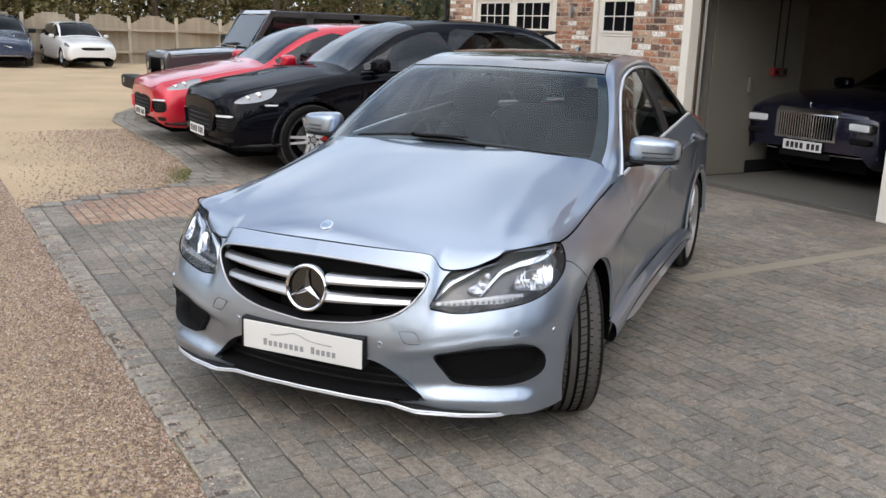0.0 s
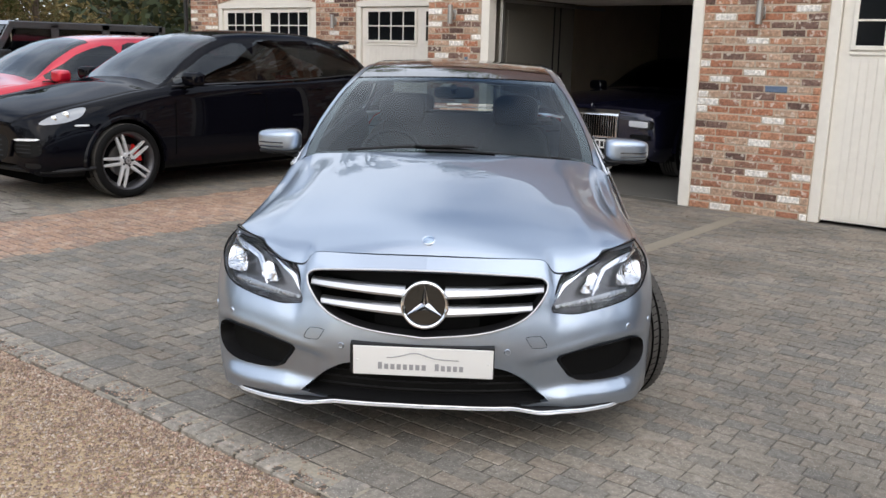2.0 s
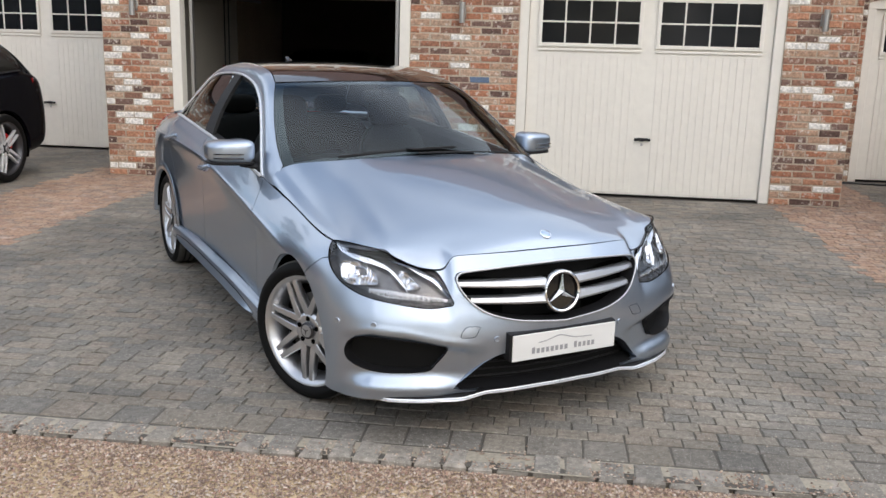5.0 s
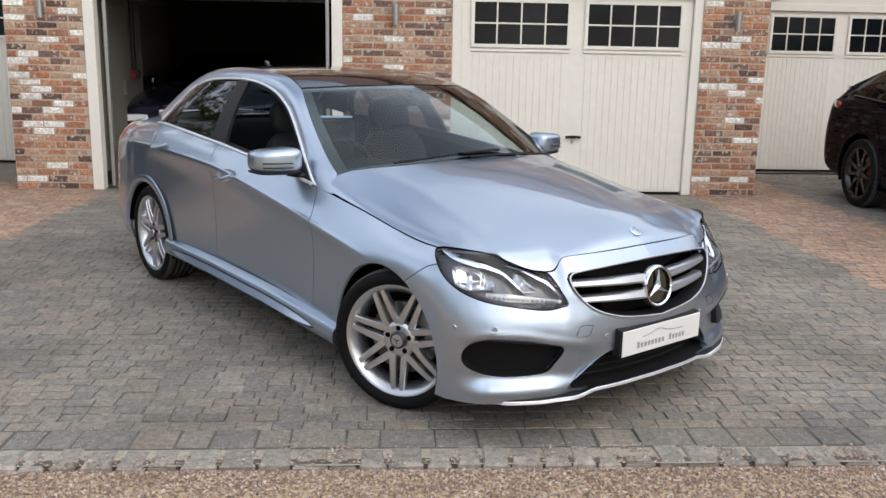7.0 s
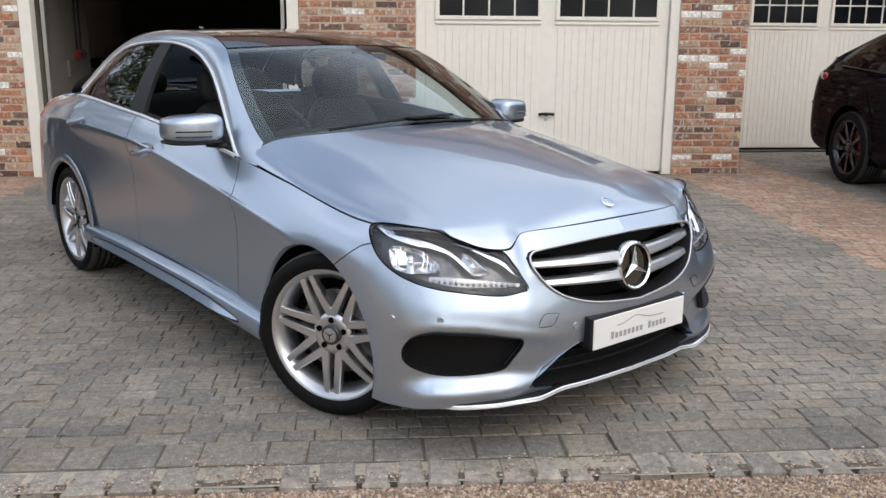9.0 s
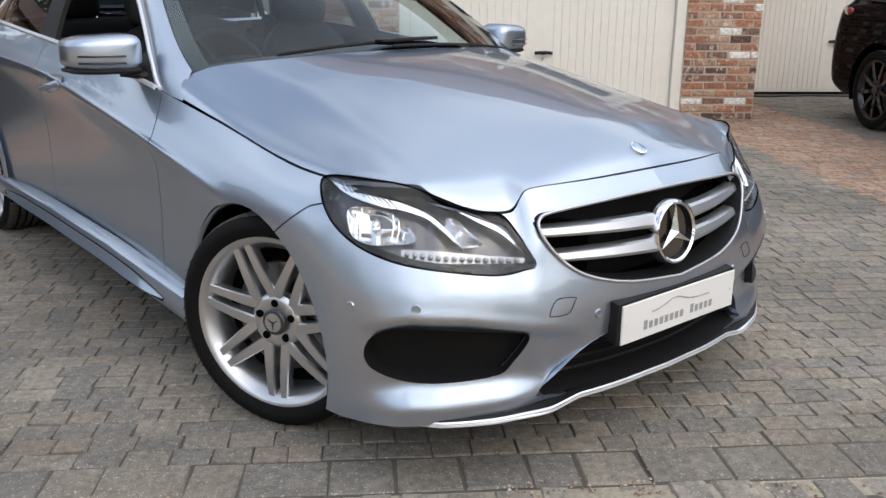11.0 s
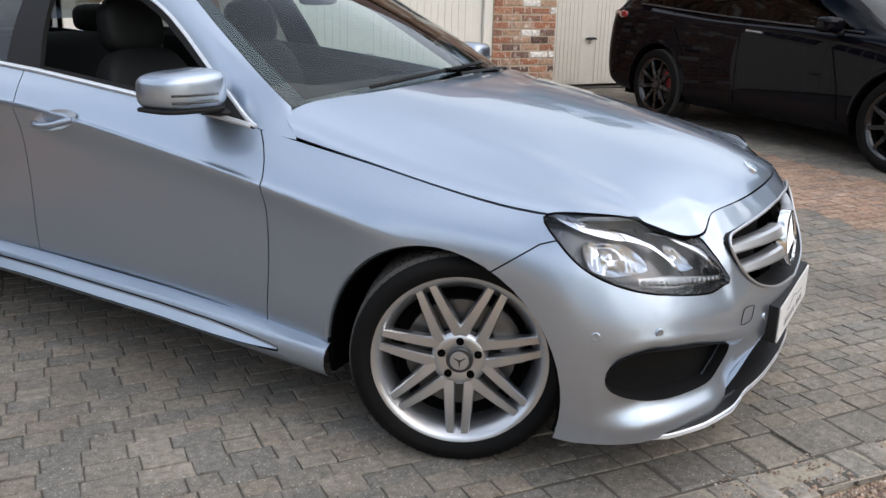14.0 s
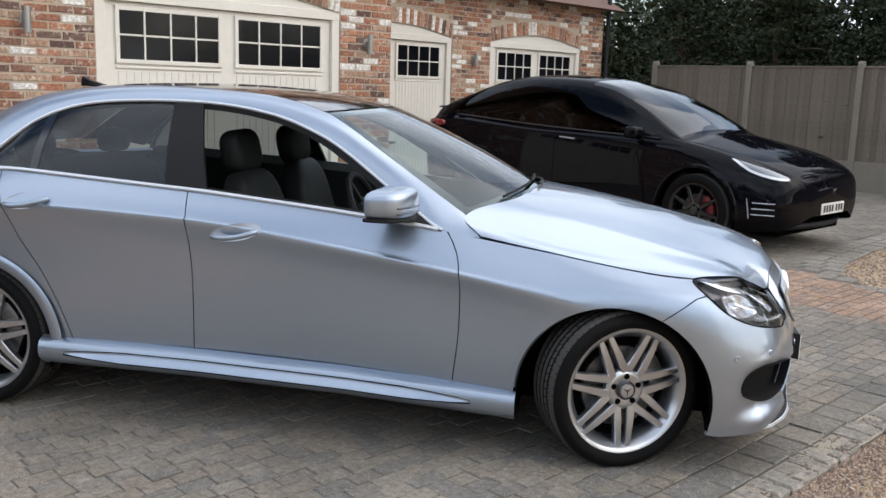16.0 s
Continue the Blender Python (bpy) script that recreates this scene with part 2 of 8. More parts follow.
def brick_mat(name, stops, lime=0.5, soil=0.0, chip=9, lime_color=(0.56, 0.48, 0.41), mottle=(0.62, 1.32), speck=0.0):
    """Old bricks: each its own colour, with chips and smears of lime."""
    m, n, l = tree_of(name)
    p = n["Principled BSDF"]
    info, ramp = n.new("ShaderNodeObjectInfo"), n.new("ShaderNodeValToRGB")
    ramp.color_ramp.interpolation = "CONSTANT"
    els = ramp.color_ramp.elements
    els[0].position, els[0].color = stops[0][0], (*stops[0][1], 1)
    els[1].position, els[1].color = stops[1][0], (*stops[1][1], 1)
    for pos, col in stops[2:]:
        e = els.new(pos)
        e.color = (*col, 1)
    geo = n.new("ShaderNodeNewGeometry")
    pick = n.new("ShaderNodeMath")
    pick.operation = "FRACT"
    add = n.new("ShaderNodeMath")
    add.operation = "ADD"
    l.new(info.outputs["Random"], add.inputs[0])
    l.new(geo.outputs["Random Per Island"], add.inputs[1])
    l.new(add.outputs[0], pick.inputs[0])
    l.new(pick.outputs[0], ramp.inputs["Fac"])
    n1, n2, n3 = (n.new("ShaderNodeTexNoise") for _ in range(3))
    for node, s in ((n1, chip), (n2, 38), (n3, 160)):
        l.new(geo.outputs["Position"], node.inputs["Vector"])
        node.inputs["Scale"].default_value = s
        node.inputs["Detail"].default_value = 5
    hsv = n.new("ShaderNodeHueSaturation")
    l.new(ramp.outputs["Color"], hsv.inputs["Color"])
    v = n.new("ShaderNodeMapRange")
    v.inputs["From Min"].default_value, v.inputs["From Max"].default_value = 0.3, 0.7
    v.inputs["To Min"].default_value, v.inputs["To Max"].default_value = mottle
    l.new(n2.outputs["Fac"], v.inputs["Value"])
    l.new(v.outputs["Result"], hsv.inputs["Value"])
    sm = n.new("ShaderNodeMapRange")
    sm.inputs["From Min"].default_value, sm.inputs["From Max"].default_value = 0.57, 0.69
    sm.inputs["To Max"].default_value = lime
    l.new(n1.outputs["Fac"], sm.inputs["Value"])
    mix = n.new("ShaderNodeMix")
    mix.data_type = "RGBA"
    l.new(sm.outputs["Result"], mix.inputs["Factor"])
    l.new(hsv.outputs["Color"], mix.inputs["A"])
    mix.inputs["B"].default_value = (*lime_color, 1)
    last = mix.outputs["Result"]
    if speck:
        dots, pale = n.new("ShaderNodeMapRange"), n.new("ShaderNodeMix")
        dots.inputs["From Min"].default_value, dots.inputs["From Max"].default_value = 0.60, 0.68
        dots.inputs["To Max"].default_value = speck
        pale.data_type = "RGBA"
        l.new(n3.outputs["Fac"], dots.inputs["Value"])
        l.new(dots.outputs["Result"], pale.inputs["Factor"])
        l.new(last, pale.inputs["A"])
        pale.inputs["B"].default_value = (0.46, 0.43, 0.38, 1)
        last = pale.outputs["Result"]
    if soil:
        n4, gain, wide = n.new("ShaderNodeTexNoise"), n.new("ShaderNodeMapRange"), n.new("ShaderNodeHueSaturation")
        l.new(geo.outputs["Position"], n4.inputs["Vector"])
        n4.inputs["Scale"].default_value, n4.inputs["Detail"].default_value = 1.1, 5
        gain.inputs["From Min"].default_value, gain.inputs["From Max"].default_value = 0.3, 0.7
        gain.inputs["To Min"].default_value, gain.inputs["To Max"].default_value = 1 - soil, 1 + soil
        l.new(n4.outputs["Fac"], gain.inputs["Value"])
        l.new(gain.outputs["Result"], wide.inputs["Value"])
        l.new(last, wide.inputs["Color"])
        last = wide.outputs["Color"]
    l.new(last, p.inputs["Base Color"])
    p.inputs["Roughness"].default_value = 0.9
    b = n.new("ShaderNodeBump")
    b.inputs["Strength"].default_value, b.inputs["Distance"].default_value = 0.5, 0.004
    l.new(n3.outputs["Fac"], b.inputs["Height"])
    l.new(b.outputs["Normal"], p.inputs["Normal"])
    return m


M_BRICK = brick_mat("old_brick", [(0.0, (0.40, 0.175, 0.10)), (0.13, (0.27, 0.145, 0.10)), (0.25, (0.45, 0.225, 0.135)), (0.38, (0.12, 0.07, 0.055)), (0.46, (0.43, 0.275, 0.185)), (0.58, (0.34, 0.155, 0.095)), (0.70, (0.80, 0.765, 0.71)), (0.84, (0.47, 0.32, 0.225)), (0.93, (0.19, 0.115, 0.09))], 0.75, 0.12, 22, (0.70, 0.62, 0.53))
M_ORANGE = brick_mat("orange_paver", [(0.0, (0.345, 0.222, 0.152)), (0.3, (0.305, 0.198, 0.142)), (0.55, (0.375, 0.258, 0.182)), (0.8, (0.28, 0.20, 0.152))], 0.35, 0.18)
M_SETTS = brick_mat("grey_setts", [(0.0, (0.205, 0.180, 0.145)), (0.2, (0.182, 0.164, 0.138)), (0.4, (0.225, 0.198, 0.160)), (0.6, (0.166, 0.154, 0.134)), (0.8, (0.218, 0.184, 0.146))], 0.16, 0.30, mottle=(0.70, 1.22), speck=0.9)
M_KERB = brick_mat("kerb_setts", [(0.0, (0.245, 0.222, 0.188)), (0.25, (0.215, 0.196, 0.168)), (0.5, (0.268, 0.242, 0.205)), (0.75, (0.235, 0.210, 0.175))], 0.40, 0.22, mottle=(0.70, 1.22), speck=0.9)
M_BLUEBRICK = mat("blue_brick", (0.13, 0.18, 0.27), 0.8, vary=0.25, grain=60, patch=12, bump=0.3)
M_STONE = brick_mat("gravel_stone", [(0.0, (0.38, 0.275, 0.195)), (0.2, (0.255, 0.175, 0.13)), (0.4, (0.45, 0.35, 0.265)), (0.6, (0.20, 0.14, 0.11)), (0.8, (0.50, 0.42, 0.35)), (0.92, (0.34, 0.21, 0.155))], 0.1)
M_GRASS = mat("grass", (0.13, 0.15, 0.035), 0.8, vary=0.3, grain=30, patch=5, bump=0, island=0.3)
M_FLOOR = mat("garage_floor_paint", (0.15, 0.142, 0.128), 0.6, vary=0.12, grain=15, patch=1.2, bump=0.1)

# ---- the silver saloon: forms of one half, x ahead of the front axle, y out from the middle, z up ----
def along(keys, t):
    """A smooth curve through rows of keys, at row numbers t (fractions between rows)."""
    k = np.asarray(keys, float)
    t = np.clip(np.asarray(t, float), 0, len(k) - 1)
    i = np.minimum(t.astype(int), len(k) - 2)
    f = (t - i)[..., None]
    p0, p1, p2, p3 = k[np.maximum(i - 1, 0)], k[i], k[i + 1], k[np.minimum(i + 2, len(k) - 1)]
    m1, m2 = (p2 - p0) / 2, (p3 - p1) / 2
    return (2 * f**3 - 3 * f**2 + 1) * p1 + (f**3 - 2 * f**2 + f) * m1 + (3 * f**2 - 2 * f**3) * p2 + (f**3 - f**2) * m2


PLAN = [(0.752, 0.0), (0.740, 0.22), (0.703, 0.42), (0.638, 0.62), (0.545, 0.787), (0.40, 0.887), (0.20, 0.922), (-0.35, 0.926), (-1.0, 0.922),
        (-1.8, 0.918), (-2.5, 0.922), (-2.9, 0.927), (-3.4, 0.885), (-3.78, 0.775), (-3.95, 0.48), (-3.99, 0.0)]
SECTION_AT = [0, 2.0, 2.34, 2.46, 2.9, 3.3, 3.7, 4, 5.2, 6.2, 7, 8, 9, 10.5, 12, 15]
SECTION_Z = [(0.20, 0.30, 0.42, 0.50, 0.58, 0.68, 0.767), (0.20, 0.30, 0.42, 0.50, 0.575, 0.665, 0.760), (0.20, 0.30, 0.42, 0.50, 0.572, 0.655, 0.750), (0.20, 0.30, 0.42, 0.50, 0.563, 0.633, 0.703),
             (0.193, 0.293, 0.413, 0.497, 0.565, 0.635, 0.703), (0.187, 0.287, 0.407, 0.493, 0.568, 0.645, 0.724), (0.183, 0.283, 0.403, 0.491, 0.57, 0.655, 0.752), (0.18, 0.28, 0.40, 0.49, 0.57, 0.66, 0.775),
             (0.17, 0.28, 0.40, 0.50, 0.58, 0.68, 0.785), (0.20, 0.32, 0.45, 0.56, 0.66, 0.73, 0.785), (0.20, 0.33, 0.50, 0.68, 0.722, 0.785, 0.85),
             (0.20, 0.36, 0.58, 0.785, 0.82, 0.88, 0.945), (0.20, 0.36, 0.60, 0.883, 0.912, 0.965, 1.02), (0.20, 0.36, 0.62, 0.913, 0.945, 1.01, 1.072),
             (0.22, 0.36, 0.60, 0.88, 0.94, 1.0, 1.04), (0.25, 0.40, 0.60, 0.80, 0.90, 0.98, 1.03)]
SECTION_IN = [(0.03, 0.012, 0.0, 0.003, 0.014, 0.042, 0.122), (0.03, 0.012, 0.0, 0.010, 0.030, 0.058, 0.124), (0.03, 0.012, 0.0, 0.012, 0.034, 0.062, 0.122), (0.03, 0.012, 0.0, 0.013, 0.040, 0.070, 0.114),
              (0.03, 0.012, 0.0, 0.008, 0.035, 0.070, 0.116), (0.03, 0.012, 0.0, 0.004, 0.031, 0.071, 0.134), (0.03, 0.012, 0.0, 0.001, 0.027, 0.07, 0.148), (0.03, 0.012, 0.0, 0.0, 0.025, 0.07, 0.155),
              (0.02, 0.005, 0.0, 0.0, 0.01, 0.04, 0.095), (0.0, 0.0, 0.0, 0.0, 0.004, 0.03, 0.087), (0.03, 0.015, 0.005, 0.0, 0.014, 0.050, 0.098),
              (0.058, 0.036, 0.013, 0.0, 0.014, 0.044, 0.082), (0.058, 0.036, 0.013, 0.0, 0.012, 0.042, 0.083), (0.03, 0.01, 0.0, 0.0, 0.013, 0.052, 0.115),
              (0.03, 0.0, 0.0, 0.01, 0.04, 0.09, 0.16), (0.03, 0.0, 0.0, 0.04, 0.07, 0.10, 0.16)]


def body(k, v):
    """A point of the lower body: k runs round the plan from nose to tail, v from the bottom edge (0) to the shoulder (6)."""
    k, v = np.broadcast_arrays(np.asarray(k, float), np.asarray(v, float))
    base = along(PLAN, k)
    tang = along(PLAN, np.minimum(k + 0.02, 15)) - along(PLAN, np.maximum(k - 0.02, 0))
    tang[k <= 0.02] = (0, 1)
    tang[k >= 14.98] = (0, -1)
    tang /= np.linalg.norm(tang, axis=-1, keepdims=True)
    out = np.stack([tang[..., 1], -tang[..., 0]], -1)
    s = np.interp(k, SECTION_AT, range(len(SECTION_AT)))
    zz, ii = along(SECTION_Z, s), along(SECTION_IN, s)
    pick = lambda rows: np.array([along(r[:, None], w)[0] for r, w in zip(rows.reshape(-1, 7), v.ravel())]).reshape(v.shape)
    # the doors fall in sharply below their crease
    below = np.clip((3.0 - v) / 0.4, 0, 1)
    back = np.clip((2.4 - v) / 1.6, 0, 1)
    reach = np.interp(k, [6.7, 7.4, 10.6, 11.4], [0, 1, 1, 0])
    scoop = 0.020 * np.sin(below * np.pi / 2) * (1 - back * back * (3 - 2 * back)) * reach
    xy = base - out * (pick(ii) + scoop)[..., None]
    return np.concatenate([xy, pick(zz)[..., None]], -1)


HOOD_MID = [(0.630, 0.767), (0.60, 0.800), (0.54, 0.834), (0.40, 0.885), (0.20, 0.932), (-0.04, 0.978), (-0.25, 1.012), (-0.46, 1.038)]


def hood_line(x):
    xs, zs = along(HOOD_MID[::-1], np.linspace(0, len(HOOD_MID) - 1, 200)).T
    return np.interp(x, xs, zs) if np.ndim(x) else float(np.interp(x, xs, zs))


K_CORNER, K_COWL = 5.62, 7.42      # along the shoulder: the lamp's rear corner, the bonnet's rear corner


FRONT_U = np.linspace(0, 1, 80)
EVEN, ODD = (0, 2, 4, 6), (1, 3, 5)
ENDS = np.where((FRONT_U == 0) | (FRONT_U == 1), 60.0, 1.0)
POWERS = (EVEN, ODD, (0, 2, 3, 5))
FRONT_FIT = [np.linalg.lstsq(np.stack([FRONT_U**p for p in ps], -1) * ENDS[:, None], c * ENDS, rcond=None)[0] for c, ps in zip(body(FRONT_U**0.9 * K_CORNER, np.full(80, 6.0)).T, POWERS)]


def hood(u, v):
    """The bonnet: u from the middle (0) to its side edge (1), v from its front edge (0) to the windscreen (1)."""
    u, v = np.broadcast_arrays(np.asarray(u, float), np.asarray(v, float))
    edge = body(u**0.9 * K_CORNER, np.full(u.shape, 6.0))
    front = np.stack([sum(a * u**p for a, p in zip(c, ps)) for c, ps in zip(FRONT_FIT, POWERS)], -1)
    side = body(K_CORNER + v * (K_COWL - K_CORNER), np.full(u.shape, 6.0))
    mid_x = np.interp(v, np.linspace(0, 1, 40), 0.630 + (-0.46 - 0.630) * np.linspace(0, 1, 40) ** 1.15)
    cowl = along([(-0.46, 0.0), (-0.475, 0.25), (-0.53, 0.5), (-0.70, 0.745), (-0.615, 0.824)], np.interp(u, [0, 0.28, 0.58, 0.90, 1], [0, 1, 2, 3, 4]))
    mid = np.stack([mid_x, 0 * mid_x], -1)
    fr, sd = front[..., :2], side[..., :2]
    c00, c10, c01, c11 = np.array([0.630, 0.0]), body(K_CORNER, 6.0)[:2], np.array([-0.46, 0.0]), np.array([-0.615, 0.824])
    U, V = u[..., None], v[..., None]
    xy = (1 - V) * fr + V * cowl + (1 - U) * mid + U * sd - ((1 - U) * (1 - V) * c00 + U * (1 - V) * c10 + (1 - U) * V * c01 + U * V * c11)
    z_mid = hood_line(mid_x)
    z_cowl = np.interp(u, [0, 0.14, 0.28, 0.43, 0.58, 0.70, 0.80, 0.90, 0.95, 1], [1.038, 1.037, 1.034, 1.029, 1.020, 1.009, 0.995, 0.970, 0.938, 0.892])
    bow = 1 - u**2.1
    z_side = side[..., 2]
    z_loft = z_side + (z_mid - z_side) * bow
    z_front = front[..., 2]
    rise = np.clip(v / 0.8, 0, 1)
    rise = rise * rise * (3 - 2 * rise)
    roll = (1 - np.clip(v / 0.14, 0, 1)) ** 2.4
    z_base0 = body(K_CORNER, 6.0)[2] + (hood_line(0.630) - body(K_CORNER, 6.0)[2]) * bow
    z = z_loft + (z_front - z_base0) * (1 - rise)
    z = z + (z_cowl - (0.892 + (1.038 - 0.892) * bow)) * np.clip((v - 0.5) / 0.5, 0, 1) ** 2
    z = z + 0.005 * np.exp(-(((u - 0.60 - 0.06 * v) / 0.06) ** 2)) * np.clip(v * 4, 0, 1) * np.clip((1 - v) * 5, 0, 1)
    return np.concatenate([xy, z[..., None]], -1) + (edge - front) * roll[..., None]


WINDOW_LINE = [(-0.62, 0.824, 0.892), (-0.775, 0.826, 0.915), (-0.914, 0.790, 0.998), (-1.065, 0.742, 1.10), (-1.215, 0.697, 1.20), (-1.36, 0.660, 1.275), (-1.57, 0.627, 1.345),
               (-1.85, 0.610, 1.385), (-2.2, 0.608, 1.387), (-2.48, 0.618, 1.360), (-2.68, 0.648, 1.29), (-2.82, 0.705, 1.18), (-2.90, 0.765, 1.085)]
EDGE_LINE = [(-0.70, 0.748, 0.978), (-0.765, 0.745, 1.020), (-0.85, 0.732, 1.075), (-0.97, 0.703, 1.150), (-1.09, 0.668, 1.222), (-1.22, 0.625, 1.300), (-1.36, 0.575, 1.366),
             (-1.60, 0.535, 1.425), (-1.95, 0.515, 1.452), (-2.3, 0.515, 1.452), (-2.62, 0.522, 1.42), (-2.90, 0.545, 1.335), (-3.28, 0.62, 1.11)]


def rail(t, w):
    """Pillar and roof rail, from the window's outer line (w 0) to the edge of screen and roof (w 1)."""
    t, w = np.broadcast_arrays(np.asarray(t, float), np.asarray(w, float))
    a, b = along(WINDOW_LINE, t), along(EDGE_LINE, t)
    W = w[..., None]
    p = a * (1 - W) + b * W
    swell = 0.018 * np.sin(np.pi * w) * np.clip(t / 3, 0.2, 1)
    p[..., 1] += swell * 0.75
    p[..., 2] += swell * 0.75
    return p


def belt(x):
    """The waist line above the doors at station x."""
    ks = np.linspace(7.3, 13, 120)
    pts = body(ks, np.full(120, 6.0))
    o = np.argsort(pts[:, 0])
    return np.stack([np.asarray(x, float), np.interp(x, pts[o, 0], pts[o, 1]), np.interp(x, pts[o, 0], pts[o, 2])], -1)


def window_top(x):
    t = np.linspace(1, 12, 200)
    p = along(WINDOW_LINE, t)
    o = np.argsort(p[:, 0])
    return np.stack([np.asarray(x, float), np.interp(x, p[o, 0], p[o, 1]), np.interp(x, p[o, 0], p[o, 2])], -1)


def side_glass(x, w):
    """The side windows' plane: w from the waist (0) to the window's top line (1)."""
    x, w = np.broadcast_arrays(np.asarray(x, float), np.asarray(w, float))
    a, b = belt(x), window_top(x)
    W = w[..., None]
    p = a * (1 - W) + b * W
    p[..., 1] += 0.02 * np.sin(np.pi * w) * np.clip((b[..., 2] - a[..., 2]) / 0.3, 0, 1)
    return p


def screen(u, v):
    """The windscreen: u from the middle to its edge, v from the cowl to the roof."""
    u, v = np.broadcast_arrays(np.asarray(u, float), np.asarray(v, float))
    edge = along(EDGE_LINE, v * 6.0)
    low, top = np.array([-0.45, 0, 1.035]), np.array([-1.21, 0, 1.385])
    V = v[..., None]
    mid = low * (1 - V) + top * V
    mid[..., 2] += 0.018 * np.sin(np.pi * v)
    U = u[..., None]
    p = mid * (1 - U**2) + edge * U**2
    p[..., 1] = edge[..., 1] * u
    return p


def roof(u, v):
    """The glass roof and the rear screen: u from the middle to the rail, v from the windscreen back to the boot."""
    u, v = np.broadcast_arrays(np.asarray(u, float), np.asarray(v, float))
    edge = along(EDGE_LINE, 6 + v * 6.0)
    mid = along([(-1.21, 0, 1.385), (-1.48, 0, 1.440), (-1.83, 0, 1.468), (-2.2, 0, 1.471), (-2.55, 0, 1.455), (-2.85, 0, 1.405), (-3.15, 0, 1.29), (-3.42, 0, 1.10)], v * 7.0)
    U = u[..., None]
    p = mid * (1 - U**2) + edge * U**2
    p[..., 1] = edge[..., 1] * u
    return p


def sheet(f, us, vs, ease=0):
    """A half-side sheet of quads over a form, eased lengthwise so that highlights run clean."""
    U, V = np.meshgrid(us, vs, indexing="ij")
    P = f(U, V)
    for _ in range(ease):
        P[1:-1] = 0.5 * P[1:-1] + 0.25 * (P[:-2] + P[2:])
        P[:, 1:-1] = 0.5 * P[:, 1:-1] + 0.25 * (P[:, :-2] + P[:, 2:])
    return from_grid(P)


def from_grid(P, closed=False):
    bm = bmesh.new()
    vs = [[bm.verts.new(p) for p in row] for row in P.tolist()]
    for a, b in zip(vs, vs[1:] + ([vs[0]] if closed else [])):
        for i in range(len(a) - 1):
            try:
                bm.faces.new((a[i], b[i], b[i + 1], a[i + 1]))
            except ValueError:
                pass
    bmesh.ops.remove_doubles(bm, verts=bm.verts, dist=1e-5)
    return bm


SIDE = (Vector((1, 0, 0)), Vector((0, 1, 0)))
AHEAD = (Vector((0, 1, 0)), Vector((1, 0, 0)))
CORNER = (Vector((-math.sqrt(0.5), math.sqrt(0.5), 0)), Vector((math.sqrt(0.5), math.sqrt(0.5), 0)))


def rounded(keys, n=6, closed=True):
    """A smooth outline through corner keys."""
    k = np.asarray(keys, float)
    if closed:
        k = np.concatenate([k[-1:], k, k[:2]])
        t = np.linspace(1, len(k) - 2, (len(k) - 3) * n + 1)[:-1]
    else:
        t = np.linspace(0, len(k) - 1, (len(k) - 1) * n + 1)
    return [tuple(p) for p in along(k, t)]


def within(p, poly):
    x, y = p
    odd = False
    for (x0, y0), (x1, y1) in zip(poly, poly[1:] + poly[:1]):
        if (y0 > y) != (y1 > y) and x < (x1 - x0) * (y - y0) / (y1 - y0) + x0:
            odd = not odd
    return odd


def carve(bm, poly, way, keep=None):
    """Cut the outline poly, seen along way, into the sheet. Returns the faces inside it."""
    e1, d = way
    up = Vector((0, 0, 1))
    for (a0, a1), (b0, b1) in zip(poly, poly[1:] + poly[:1]):
        if abs(a0 - b0) + abs(a1 - b1) < 1e-6:
            continue
        lo = (min(a0, b0) - 1e-4, min(a1, b1) - 1e-4)
        hi = (max(a0, b0) + 1e-4, max(a1, b1) + 1e-4)
        near = []
        for f in bm.faces:
            us = [v.co.dot(e1) for v in f.verts]
            if max(us) < lo[0] or min(us) > hi[0]:
                continue
            zs = [v.co.z for v in f.verts]
            if max(zs) < lo[1] or min(zs) > hi[1] or (keep and not keep(f.calc_center_median())):
                continue
            near.append(f)
        if near:
            geom = list({*near, *(e for f in near for e in f.edges), *(v for f in near for v in f.verts)})
            bmesh.ops.bisect_plane(bm, geom=geom, dist=2e-5, plane_co=e1 * a0 + up * a1, plane_no=(e1 * (b0 - a0) + up * (b1 - a1)).cross(d))
    box2 = (min(p[0] for p in poly), max(p[0] for p in poly), min(p[1] for p in poly), max(p[1] for p in poly))
    out = []
    for f in bm.faces:
        c = f.calc_center_median()
        u = c.dot(e1)
        if box2[0] < u < box2[1] and box2[2] < c.z < box2[3] and (not keep or keep(c)) and within((u, c.z), poly):
            out.append(f)
    return out


def take(bm, faces, remove=True):
    """Lift faces out of a sheet into one of their own."""
    made, ids = bmesh.new(), {}
    for f in faces:
        vs = []
        for v in f.verts:
            if v not in ids:
                ids[v] = made.verts.new(v.co)
            vs.append(ids[v])
        made.faces.new(vs)
    if remove:
        bmesh.ops.delete(bm, geom=faces, context="FACES")
    return made


def band(line, half=0.0022):
    """A thin strip along an open line, to cut a shut line."""
    p = np.asarray(line, float)
    t = np.gradient(p, axis=0)
    t /= np.linalg.norm(t, axis=1, keepdims=True)
    n = np.stack([-t[:, 1], t[:, 0]], -1) * half
    return [tuple(q) for q in (p + n)] + [tuple(q) for q in (p - n)[::-1]]


def islands(bm):
    left, out = set(bm.faces), []
    while left:
        stack, group = [left.pop()], []
        while stack:
            f = stack.pop()
            group.append(f)
            for e in f.edges:
                for g in e.link_faces:
                    if g in left:
                        left.remove(g)
                        stack.append(g)
        out.append(group)
    return out


